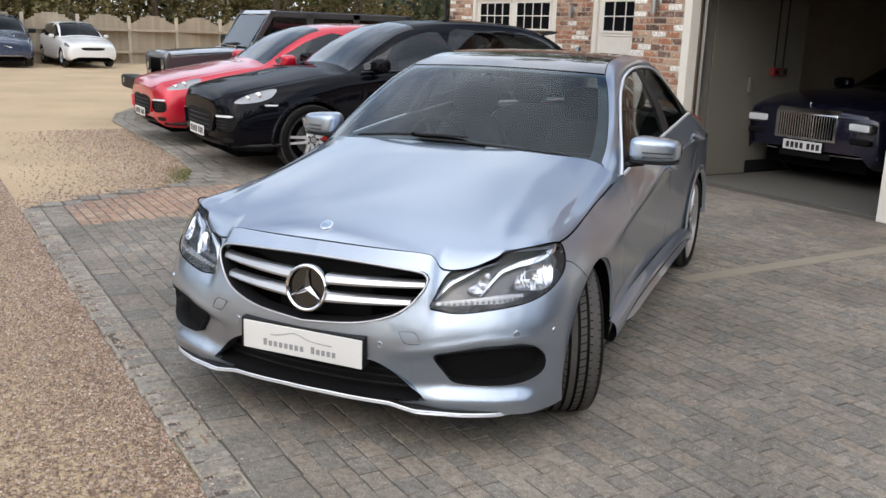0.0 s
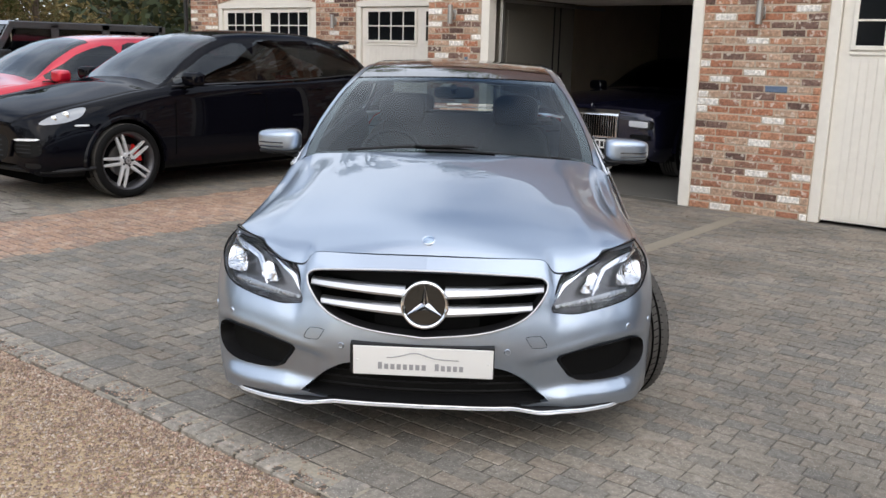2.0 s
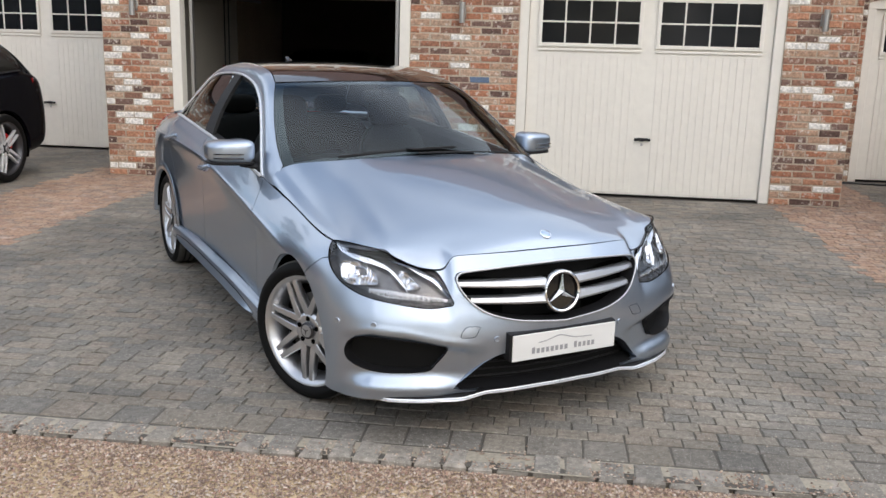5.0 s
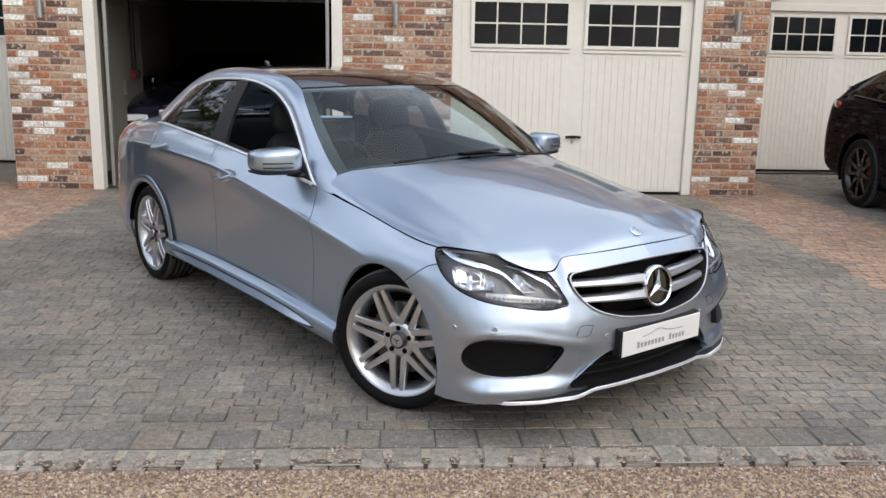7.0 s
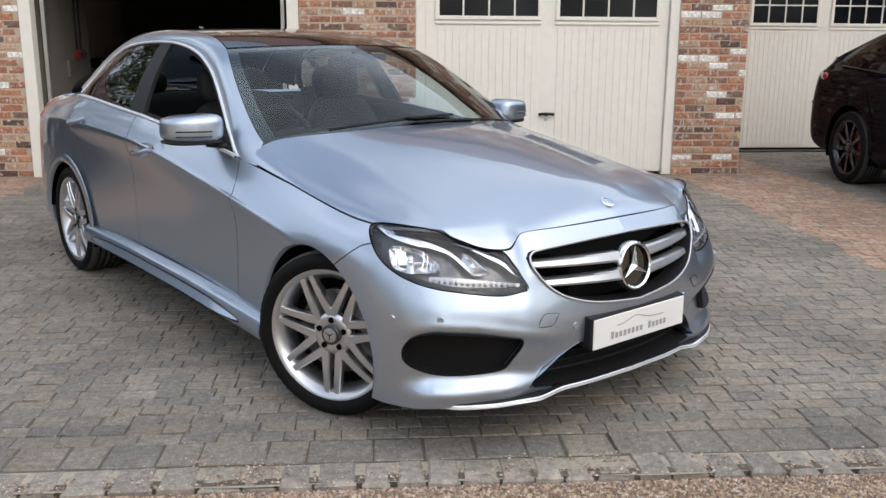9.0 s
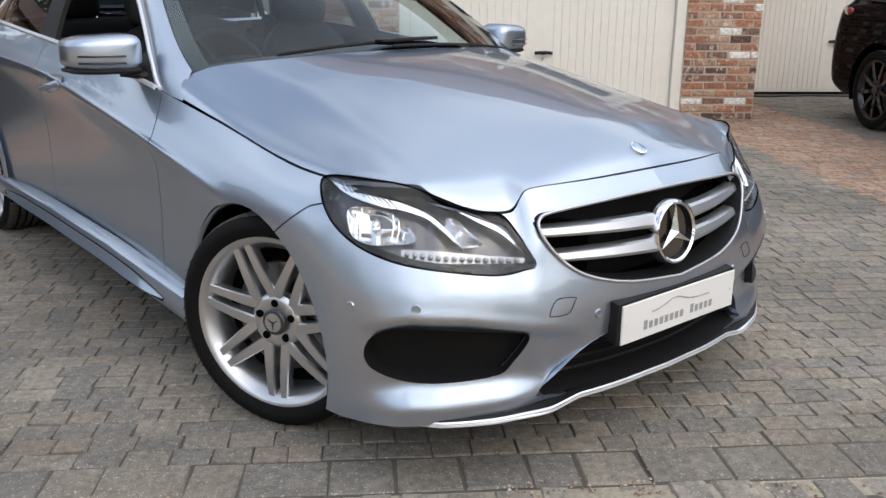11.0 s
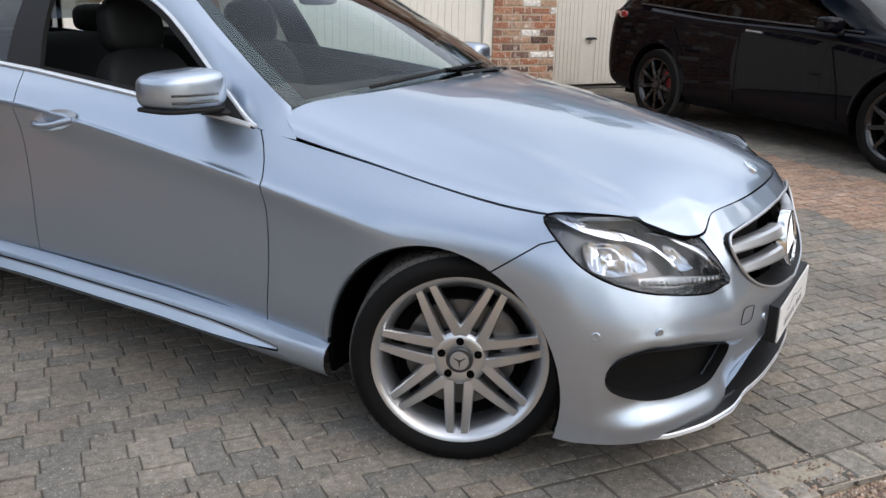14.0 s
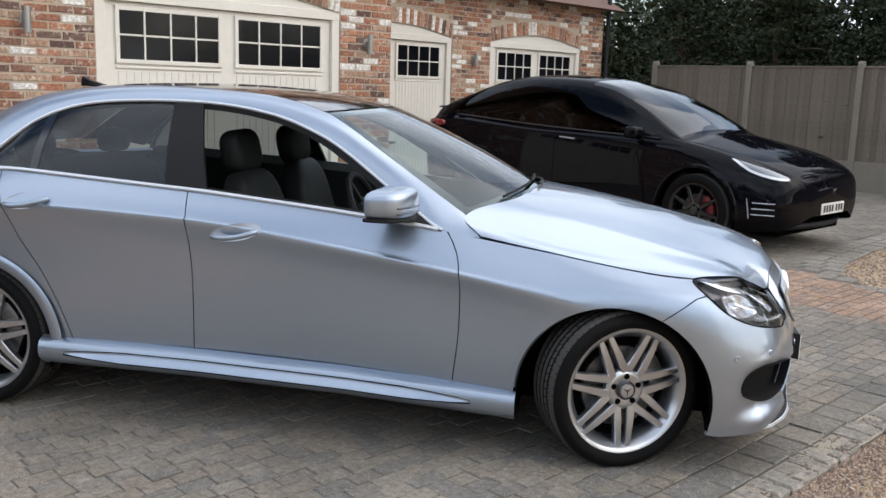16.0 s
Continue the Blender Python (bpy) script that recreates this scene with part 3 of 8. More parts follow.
def thicken(bm, depth, way=None):
    """Give a sheet an inner side: its rim is drawn inward by depth, along its normals or one way."""
    bmesh.ops.recalc_face_normals(bm, faces=bm.faces)
    bm.normal_update()
    rim = [e for e in bm.edges if e.is_boundary and not all(abs(v.co.y) < 1e-4 for v in e.verts)]
    norm = {v: v.normal.copy() for e in rim for v in e.verts}
    made = bmesh.ops.extrude_edge_only(bm, edges=rim)["geom"]
    pairs = {}
    for v in made:
        if isinstance(v, bmesh.types.BMVert):
            near = min((e.other_vert(v) for e in v.link_edges if e.other_vert(v) in norm), key=lambda w: (w.co - v.co).length, default=None)
            pairs[v] = near
    for v, w in pairs.items():
        if w is not None:
            v.co = w.co + (way * depth if way is not None else norm[w] * depth)
    return bm


def mirrored(bm):
    out = bm.copy()
    for v in out.verts:
        v.co.y *= -1
    bmesh.ops.reverse_faces(out, faces=out.faces)
    return out


def joined(*bms):
    out = bmesh.new()
    for b in bms:
        me = bpy.data.meshes.new("tmp")
        b.to_mesh(me)
        out.from_mesh(me)
        bpy.data.meshes.remove(me)
        b.free()
    return out


def whole(bm):
    """Both halves of a middle sheet, welded."""
    out = joined(mirrored(bm), bm)
    bmesh.ops.remove_doubles(out, verts=out.verts, dist=2e-4)
    return out


def face_out(bm, centre=Vector((-1.5, 0, 0.6))):
    """Turn the faces of a sheet away from the middle of its thing."""
    bmesh.ops.recalc_face_normals(bm, faces=bm.faces)
    bm.normal_update()
    s = sum(f.normal.dot(f.calc_center_median() - centre) * f.calc_area() for f in bm.faces)
    if s < 0:
        bmesh.ops.reverse_faces(bm, faces=bm.faces)
    return bm


def tube(points, radius, n=8, closed=False, flat=1.0):
    """A round bar along points."""
    P = [Vector(p) for p in points]
    rows = []
    for i, p in enumerate(P):
        a, b = P[(i - 1) % len(P)] if closed or i else p, P[(i + 1) % len(P)] if closed or i < len(P) - 1 else p
        t = (b - a).normalized()
        s = t.cross(Vector((0, 0, 1)))
        s = s.normalized() if s.length > 1e-3 else Vector((1, 0, 0))
        w = s.cross(t)
        rows.append([p + radius * (math.cos(2 * math.pi * k / n) * s + flat * math.sin(2 * math.pi * k / n) * w) for k in range(n + 1)])
    bm = from_grid(np.array([[list(q) for q in r] for r in rows]), closed)
    if not closed:
        ends = [e for e in bm.edges if e.is_boundary]
        bmesh.ops.holes_fill(bm, edges=ends)
    bmesh.ops.recalc_face_normals(bm, faces=bm.faces)
    return bm


def lathe(profile, n=48, axis="y"):
    """A turned form: profile rows are (radius, along the axis)."""
    rows = []
    for i in range(n):
        a = 2 * math.pi * i / n
        rows.append([(r * math.cos(a), s, r * math.sin(a)) if axis == "y" else (r * math.cos(a), r * math.sin(a), s) for r, s in profile])
    bm = from_grid(np.array(rows), True)
    bmesh.ops.recalc_face_normals(bm, faces=bm.faces)
    return bm


def prism(outline, y0, y1, bevel=0.0):
    """An upright plate: outline in x and z, from y0 to y1."""
    bm = bmesh.new()
    low = [bm.verts.new((x, y0, z)) for x, z in outline]
    f = bm.faces.new(low)
    made = bmesh.ops.extrude_face_region(bm, geom=[f])["geom"]
    for v in made:
        if isinstance(v, bmesh.types.BMVert):
            v.co.y = y1
    bmesh.ops.recalc_face_normals(bm, faces=bm.faces)
    if bevel:
        bmesh.ops.bevel(bm, geom=list(bm.edges), offset=bevel, segments=2, affect="EDGES", profile=0.5)
    return bm


def ball(centre, size, u=16, v=10, turn=None):
    bm = bmesh.new()
    bmesh.ops.create_uvsphere(bm, u_segments=u, v_segments=v, radius=1.0)
    m = Matrix.Translation(centre) @ (turn or Matrix.Identity(4)) @ Matrix.Diagonal((*size, 1))
    bmesh.ops.transform(bm, verts=bm.verts, matrix=m)
    return bm


def moved(bm, m):
    bmesh.ops.transform(bm, verts=bm.verts, matrix=m)
    return bm


def shade(ob, angle):
    for f in ob.data.polygons:
        f.use_smooth = True
    ob.data.set_sharp_from_angle(angle=radians(angle))
    return ob



# ---- building blocks ----
def part(name, bm, material, parent, label="", m=None, smooth=0.0, kind=""):
    """Link a bmesh as one mesh object, under a thing or a part where one is given."""
    me = bpy.data.meshes.new(name)
    if smooth:
        bmesh.ops.recalc_face_normals(bm, faces=bm.faces)
        for f in bm.faces:
            f.smooth = True
        for e in bm.edges:
            e.smooth = len(e.link_faces) == 2 and e.calc_face_angle(0) < radians(smooth)
    bm.to_mesh(me)
    bm.free()
    for one in (material if isinstance(material, (list, tuple)) else [material]):
        me.materials.append(one)
    ob = new(name, me)
    if parent is not None:
        ob.parent = parent
    if m is not None:
        ob.matrix_basis = m
    return tagged(ob, label, kind=kind)


def box(x0, x1, y0, y1, z0, z1, bevel=0.0, bm=None, seg=1):
    bm = bm or bmesh.new()
    made = bmesh.ops.create_cube(bm, size=1.0)["verts"]
    bmesh.ops.transform(bm, verts=made, matrix=Matrix.Translation(((x0 + x1) / 2, (y0 + y1) / 2, (z0 + z1) / 2)) @ Matrix.Diagonal((x1 - x0, y1 - y0, z1 - z0, 1)))
    if bevel:
        edges = list({e for v in made for e in v.link_edges})
        bmesh.ops.bevel(bm, geom=edges, offset=bevel, segments=seg, affect="EDGES", profile=0.5)
    return bm


def empty(name, m, label, category, group="", kind=""):
    ob = new(name)
    ob.matrix_basis = m
    return tagged(ob, label, category, group, kind)


FRONT, BACK = 7.52, 9.70      # faces of the middle block and of the set-back wings
ARCH_Z, ARCH_RISE = 2.26, 0.165


def arch_z(x, x0, x1):
    t = (2 * x - x0 - x1) / (x1 - x0)
    return ARCH_Z + ARCH_RISE * (1 - t * t)


def lintel(x0, x1, y0, y1, z1):
    """The wall above an arched opening."""
    xs = np.linspace(x0, x1, 17)
    return prism([(x, arch_z(x, x0, x1)) for x in xs] + [(x1, z1), (x0, z1)], y0, y1)


def garage_door(name, x0, x1, y, label, grip=True):
    """Cream up-and-over door: frame, arched head, ribbed leaf, two small-paned windows, lever."""
    d = empty(name, pose(x0, y, 0), label, "garage door", "cream garage doors", "structure")
    w = x1 - x0
    part("frame_post", box(0, 0.10, -0.012, 0.10, 0, ARCH_Z, 0.004), M_CREAM, d)
    part("frame_post", box(w - 0.10, w, -0.012, 0.10, 0, ARCH_Z, 0.004), M_CREAM, d)
    part("frame_head", box(0, w, -0.016, 0.10, ARCH_Z - 0.075, ARCH_Z + 0.02, 0.004), M_CREAM, d)
    xs = np.linspace(0.004, w - 0.004, 17)
    part("arched_head", prism([(0.004, ARCH_Z + 0.021)] + [(x, arch_z(x, 0, w) - 0.004 + (0.026 if x in (xs[0], xs[-1]) else 0.0)) for x in xs] + [(w - 0.004, ARCH_Z + 0.021)], 0.0, 0.06), M_CREAM, d)
    leaf = part("leaf", box(0.105, w - 0.105, 0.034, 0.07, 0.03, ARCH_Z - 0.08), M_CREAM, d)
    mid = w / 2
    for a, b in ((0.225, mid - 0.095), (mid + 0.095, w - 0.225)):
        n = 14
        step = (b - a) / n
        for i in range(n):
            part("rib", box(a + i * step + 0.004, a + (i + 1) * step - 0.004, 0.027, 0.036, 0.05, 1.555, 0.003), M_CREAM, leaf)
        part("rail", box(a - 0.02, b + 0.02, 0.016, 0.036, 1.575, 1.60, 0.004), M_CREAM, leaf)
        win = part("window", prism([(a - 0.03, 1.615), (b + 0.03, 1.615), (b + 0.03, 2.135), (a - 0.03, 2.135)], 0.028, 0.036), M_CREAM, leaf)
        z0, z1 = 1.64, 2.125
        for i in range(4):
            for j in range(2):
                px, pz = (b - a) / 4, (z1 - z0) / 2
                part("pane", box(a + i * px + 0.008, a + (i + 1) * px - 0.008, 0.020, 0.0275, z0 + j * pz + 0.008, z0 + (j + 1) * pz - 0.008), M_PANE, win)
        for i in range(5):
            x = a + i * (b - a) / 4
            e = 0.020 if i in (0, 4) else 0.009
            part("glazing_bar", box(x - e, x + e, 0.008, 0.030, z0 - 0.02, z1 + 0.02, 0.003), M_CREAM, win)
        for j in range(3):
            z = z0 + j * (z1 - z0) / 2
            e = 0.020 if j != 1 else 0.009
            part("glazing_bar", box(a - 0.02, b + 0.02, 0.010, 0.029, z - e, z + e, 0.003), M_CREAM, win)
    if grip:
        part("lever", tube([(mid - 0.085, -0.005, 0.645), (mid - 0.04, -0.018, 0.652), (mid + 0.04, -0.018, 0.652), (mid + 0.085, -0.005, 0.645)], 0.011, 8, False, 1.4), M_TRIM, leaf)
        part("lever_boss", box(mid - 0.02, mid + 0.02, -0.012, 0.024, 0.63, 0.665, 0.004), M_TRIM, leaf)
        part("key_plate", box(mid - 0.012, mid + 0.012, 0.016, 0.024, 0.575, 0.605, 0.003), M_STEEL, leaf)
    return d


OPEN_2 = (-7.45, -4.70)
garage_door("door_3", -3.50, -0.72, FRONT + 0.03, "closed cream ribbed garage door with small-paned windows")
garage_door("door_4", 0.76, 3.20, BACK + 0.03, "closed cream ribbed garage door with small-paned windows")
garage_door("door_5", 4.09, 6.51, BACK + 0.03, "closed cream ribbed garage door with small-paned windows")
garage_door("door_1", -11.65, -8.92, BACK + 0.03, "closed cream ribbed garage door with small-paned windows")
garage_door("door_0", -15.28, -12.60, BACK + 0.03, "closed cream ribbed garage door with small-paned windows")
# the open doorway: frame, raised leaf under the ceiling
d2 = empty("door_2", pose(0, 0, 0), "open garage doorway with cream timber frame", "garage door", "", "structure")
part("frame_post", box(-7.45, -7.335, FRONT - 0.012, FRONT + 0.13, 0, ARCH_Z, 0.004), M_CREAM, d2)
part("frame_post", box(-4.815, -4.70, FRONT - 0.012, FRONT + 0.13, 0, ARCH_Z, 0.004), M_CREAM, d2)
part("frame_head", box(-7.45, -4.70, FRONT - 0.016, FRONT + 0.13, ARCH_Z - 0.075, ARCH_Z + 0.02, 0.004), M_CREAM, d2)
xs = np.linspace(-7.446, -4.704, 17)
part("arched_head", prism([(-7.446, ARCH_Z + 0.021)] + [(x, arch_z(x, *OPEN_2) - 0.004 + (0.026 if x in (xs[0], xs[-1]) else 0)) for x in xs] + [(-4.704, ARCH_Z + 0.021)], FRONT + 0.02, FRONT + 0.08), M_CREAM, d2)
part("raised_leaf", box(-7.30, -4.85, FRONT + 0.25, FRONT + 2.3, 2.16, 2.20, 0.01), M_CREAM, d2, "raised door leaf")
for x in (-7.29, -4.89):
    part("guide_rail", box(x, x + 0.04, FRONT + 0.14, FRONT + 0.19, 0.02, 2.16, 0.003), M_STEEL, d2)
    part("guide_rail", box(x, x + 0.04, FRONT + 0.14, FRONT + 2.6, 2.10, 2.14, 0.003), M_STEEL, d2)

# mortar cores of the walls, which the bricks stand proud of
TOP_M, TOP_W = 3.4, 3.0
PIERS = [("wall_pier_1", -8.28, -7.45, FRONT), ("wall_pier_2", -4.70, -3.50, FRONT), ("wall_pier_3", -0.72, 0.03, FRONT)]
WINGS = [("wall_wing_1", -16.12, -15.28, BACK), ("wall_wing_2", -12.60, -11.65, BACK), ("wall_wing_3", -8.92, -8.27, BACK), ("wall_wing_4", 0.02, 0.76, BACK), ("wall_wing_5", 3.20, 4.09, BACK), ("wall_wing_6", 6.51, 7.18, BACK)]
WALLS = {}
for name, x0, x1, y in PIERS + WINGS:
    WALLS[name] = part(name, box(x0, x1, y + 0.007, y + 0.28, -0.1, TOP_M if y == FRONT else TOP_W), M_MORTAR, None, kind="structure")
    tagged(WALLS[name], "reclaimed brick wall of orange, brown and whitewashed bricks", "wall")
LINTELS = [("wall_head_2", -7.45, -4.70, FRONT), ("wall_head_3", -3.50, -0.72, FRONT), ("wall_head_0", -15.28, -12.60, BACK), ("wall_head_1", -11.65, -8.92, BACK), ("wall_head_4", 0.76, 3.20, BACK), ("wall_head_5", 4.09, 6.51, BACK)]
for name, x0, x1, y in LINTELS:
    WALLS[name] = part(name, lintel(x0, x1, y + 0.007, y + 0.27, TOP_M if y == FRONT else TOP_W), M_MORTAR, None, kind="structure")
    tagged(WALLS[name], "brick wall over an arched garage doorway", "wall")
part("wall_return_left", box(-8.268, -7.98, FRONT + 0.28, 14.0, -0.1, TOP_M), M_MORTAR, None, kind="structure")
part("wall_return_right", box(-0.26, 0.018, FRONT + 0.28, 14.0, -0.1, TOP_M), M_MORTAR, None, kind="structure")
part("wall_rear", box(-16.1, 7.2, 14.0, 14.3, -0.1, TOP_W), M_MORTAR, None, kind="structure")
part("wall_end_left", box(-16.11, -15.83, BACK + 0.28, 14.0, -0.1, TOP_W), M_MORTAR, None, kind="structure")
part("wall_end_right", box(6.89, 7.17, BACK + 0.28, 14.0, -0.1, TOP_W), M_MORTAR, None, kind="structure")
# roofs, out of sight but for reflections
for name, x0, x1, y0, z0 in (("roof_middle", -8.6, 0.35, FRONT - 0.3, TOP_M), ("roof_left", -16.4, -8.62, BACK - 0.3, TOP_W), ("roof_right", 0.37, 7.45, BACK - 0.3, TOP_W)):
    rf = bmesh.new()
    ridge = (y0 + 14.3) / 2
    zr = z0 + (ridge - y0) * (0.85 if name == "roof_middle" else 0.5)
    v = [rf.verts.new(p) for p in ((x0, y0, z0), (x1, y0, z0), (x1, ridge, zr), (x0, ridge, zr), (x1, 14.6, z0), (x0, 14.6, z0))]
    for q in ((0, 1, 2, 3), (3, 2, 4, 5), (0, 3, 5), (1, 4, 2), (0, 5, 4, 1)):
        rf.faces.new([v[i] for i in q])
    tagged(part(name, rf, M_TILE, None, kind="structure"), "dark red tiled roof", "roof")
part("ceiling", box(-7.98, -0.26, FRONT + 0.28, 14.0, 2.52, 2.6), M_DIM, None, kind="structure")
# inside the open garage
part("garage_floor", box(-7.98, -0.26, FRONT + 0.20, 14.0, -0.30, 0.004), M_FLOOR, None, kind="structure")
part("wall_garage_left", box(-7.50, -7.40, FRONT + 0.29, 9.55, 0.0, 2.5), M_DIMWHITE, None, kind="structure")
part("skirting", box(-7.398, -7.385, FRONT + 0.30, 9.55, 0.004, 0.16), M_TRIM, None, kind="structure")
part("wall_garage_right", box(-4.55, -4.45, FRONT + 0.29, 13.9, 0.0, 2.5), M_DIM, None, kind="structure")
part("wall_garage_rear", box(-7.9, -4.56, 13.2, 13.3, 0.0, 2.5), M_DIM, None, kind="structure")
sdoor = tagged(part("door_side", box(-7.392, -7.372, 7.95, 8.68, 0.01, 2.02, 0.004), M_DIMWHITE, None, kind="structure"), "white inner door with brass latch, greyed for indoor shade", "door")
part("latch", box(-7.372, -7.345, 8.58, 8.62, 0.98, 1.16, 0.004), M_STEEL, sdoor)
for y in (9.02, 9.17):
    sw_ = empty("switch_box", pose(-7.39, y, 1.22), "small red isolator switch on the shaded white garage wall", "switch", "red switches")
    part("case", box(-0.012, 0.05, -0.05, 0.05, -0.05, 0.05, 0.006), plain("red_plastic", (0.22, 0.025, 0.025), 0.4) if y < 9.1 else plain("dark_plastic", (0.06, 0.03, 0.03), 0.45), sw_)
    part("conduit", tube([(0.01, 0, 0.05), (0.01, 0, 1.28)], 0.009, 8), M_TRIM, sw_)
    part("dial", moved(lathe([(0.02, 0.0), (0.018, 0.012), (0.001, 0.014)], 16, "z"), pose(0.05, 0, 0, 0, 90, 0)), M_TRIM, sw_)


def wall_lamp(x, y):
    """Steel up-and-down wall light."""
    w = empty("wall_lamp", pose(x, y, 1.95), "brushed steel cylinder wall light on the brickwork", "wall lamp", "wall lamps")
    shade(part("tube", moved(lathe([(0.026, -0.11), (0.032, -0.11), (0.032, 0.11), (0.026, 0.11)], 24, "z"), pose(0, -0.075, 0)), M_STEEL, w), 40)
    part("bracket", box(-0.02, 0.02, -0.05, 0.012, -0.03, 0.03, 0.004), M_STEEL, w)
    shade(part("back_plate", box(-0.035, 0.035, -0.008, 0.016, -0.06, 0.06, 0.006), M_STEEL, w), 40)
    part("lens", moved(lathe([(0.0005, 0.0), (0.026, 0.0)], 20, "z"), pose(0, -0.075, -0.10)), M_GLOWGLASS, w)
    return w


for x, y in ((-7.87, FRONT), (-4.12, FRONT), (-0.35, FRONT), (3.68, BACK), (-12.12, BACK)):
    wall_lamp(x, y)
for x, y in ((7.26, BACK - 0.05), (-16.2, BACK - 0.05)):
    p_ = empty("downpipe", pose(x, y, 0), "black cast-iron rainwater pipe at the building's corner", "downpipe", "downpipes")
    part("pipe", tube([(0, 0, -0.03), (0, 0, 3.3)], 0.04, 12), M_PIPE, p_)
    for z in (0.9, 2.4):
        part("collar", moved(lathe([(0.04, -0.03), (0.05, -0.03), (0.05, 0.03), (0.04, 0.03)], 16, "z"), pose(0, 0, z)), M_PIPE, p_)
    part("bracket", box(-0.03, 0.03, 0.0, 0.1, 2.36, 2.44), M_PIPE, p_)
cb_ = [(0.05, 9.45, 0.012), (0.5, 9.52, 0.012), (1.0, 9.44, 0.012), (1.6, 9.5, 0.012), (2.4, 9.46, 0.012), (3.1, 9.52, 0.012)]
tagged(shade(part("cable", tube(rounded(cb_, 6, False), 0.013, 6), M_PIPE, None), 60), "black cable lying along the foot of a garage door", "cable")

# ---- the silver saloon ----
CAR = pose(-3.406, 1.764, 0, 0, 0, -54.7)
saloon = empty("saloon_car", CAR, "silver-blue metallic saloon car with black glass roof, parked on grey setts", "car")
STEER, HUB_Z, RIM_R = 26.0, 0.322, 0.257


def pair(name, bm, material, parent=None, label="", smooth=35, centre=Vector((-1.5, 0, 0.6))):
    """A part on either flank."""
    other = mirrored(bm)
    made = []
    for b in (other, bm):
        face_out(b, Vector((centre.x, centre.y if b is bm else -centre.y, centre.z)))
        made.append(part(name, b, material, parent or saloon, label, smooth=0))
        shade(made[-1], smooth)
    return made


def middle(name, bm, material, parent=None, label="", smooth=35, centre=Vector((-1.5, 0, 0.6))):
    bm = face_out(whole(bm), centre)
    return shade(part(name, bm, material, parent or saloon, label), smooth)


# outlines of lamps, openings and shut lines
LAMP = rounded([(0.437, 0.7760), (0.364, 0.7960), (0.244, 0.7842), (0.138, 0.7487), (0.042, 0.7122), (-0.022, 0.7019), (-0.072, 0.650), (-0.122, 0.580), (-0.085, 0.566),
                (-0.015, 0.563), (0.127, 0.586), (0.229, 0.606), (0.313, 0.634), (0.371, 0.668), (0.415, 0.717)], 4)
INTAKE = rounded([(-0.11, 0.398), (-0.06, 0.418), (0.05, 0.436), (0.150, 0.447), (0.232, 0.443), (0.286, 0.415), (0.306, 0.370), (0.285, 0.330), (0.205, 0.303), (0.10, 0.295), (-0.03, 0.302), (-0.07, 0.335)], 4)
GRILLE = [(0.0, 0.722)] + rounded([(0.0, 0.722), (0.20, 0.717), (0.40, 0.704), (0.452, 0.690), (0.460, 0.662), (0.440, 0.620), (0.395, 0.568), (0.325, 0.530), (0.20, 0.500), (0.0, 0.482)], 5, False)[1:]
LOWER = [(0.0, 0.375)] + rounded([(0.0, 0.375), (0.20, 0.374), (0.30, 0.362), (0.37, 0.325), (0.43, 0.270), (0.485, 0.222)], 4, False)[1:] + [(0.40, 0.205), (0.0, 0.205)]
ARCH_F = [(-0.06 + 0.388 * math.cos(a), 0.288 + 0.378 * math.sin(a)) for a in np.linspace(0, 2 * math.pi, 49)[:-1]]
ARCH_R = [(-2.885 + 0.392 * math.cos(a), 0.30 + 0.378 * math.sin(a)) for a in np.linspace(0, 2 * math.pi, 49)[:-1]]
DOOR_F = rounded([(-0.752, 0.912), (-0.722, 0.868), (-0.697, 0.81), (-0.684, 0.72), (-0.682, 0.60), (-0.686, 0.48), (-0.700, 0.34), (-0.715, 0.20)], 4, False)
DOOR_B = rounded([(-1.878, 1.045), (-1.852, 0.88), (-1.837, 0.70), (-1.835, 0.50), (-1.840, 0.20)], 4, False)
DOOR_R = rounded([(-2.772, 1.085), (-2.735, 1.00), (-2.688, 0.90), (-2.630, 0.78), (-2.548, 0.66), (-2.480, 0.54), (-2.435, 0.44), (-2.40, 0.34), (-2.38, 0.20)], 4, False)
WING_SEAM = [(0.300, 0.735), (0.235, 0.715), (0.115, 0.628), (0.06, 0.585)]

def sculpt(p):
    """Hollow the bumper below the ridge that runs over the side intake."""
    if p.x < 0.30 or p.z > 0.52 or p.y < 0.30:
        return
    ridge = float(np.interp(p.y, [0.28, 0.42, 0.52, 0.68, 0.80, 0.90], [0.385, 0.400, 0.420, 0.458, 0.468, 0.440]))
    below = min(max((ridge - p.z) / 0.035, 0), 1)
    floor_ = min(max((p.z - 0.225) / 0.06, 0), 1)
    side_ = min(max((p.y - 0.34) / 0.10, 0), 1) * min(max((0.885 - p.y) / 0.08, 0), 1)
    d = 0.022 * below * below * (3 - 2 * below) * floor_ * floor_ * (3 - 2 * floor_) * side_
    n = Vector((0.75 - 0.35 * p.y, 0.25 + 0.5 * p.y, 0)).normalized()
    p -= n * d
    shelf = min(max((0.305 - p.z) / 0.085, 0), 1) * min(max((p.y - 0.42) / 0.12, 0), 1) * min(max((0.90 - p.y) / 0.12, 0.25), 1)
    p += n * 0.026 * shelf * shelf * (3 - 2 * shelf)
    lip = math.exp(-((p.z - ridge - 0.012) / 0.014) ** 2) * side_
    p += n * 0.004 * lip


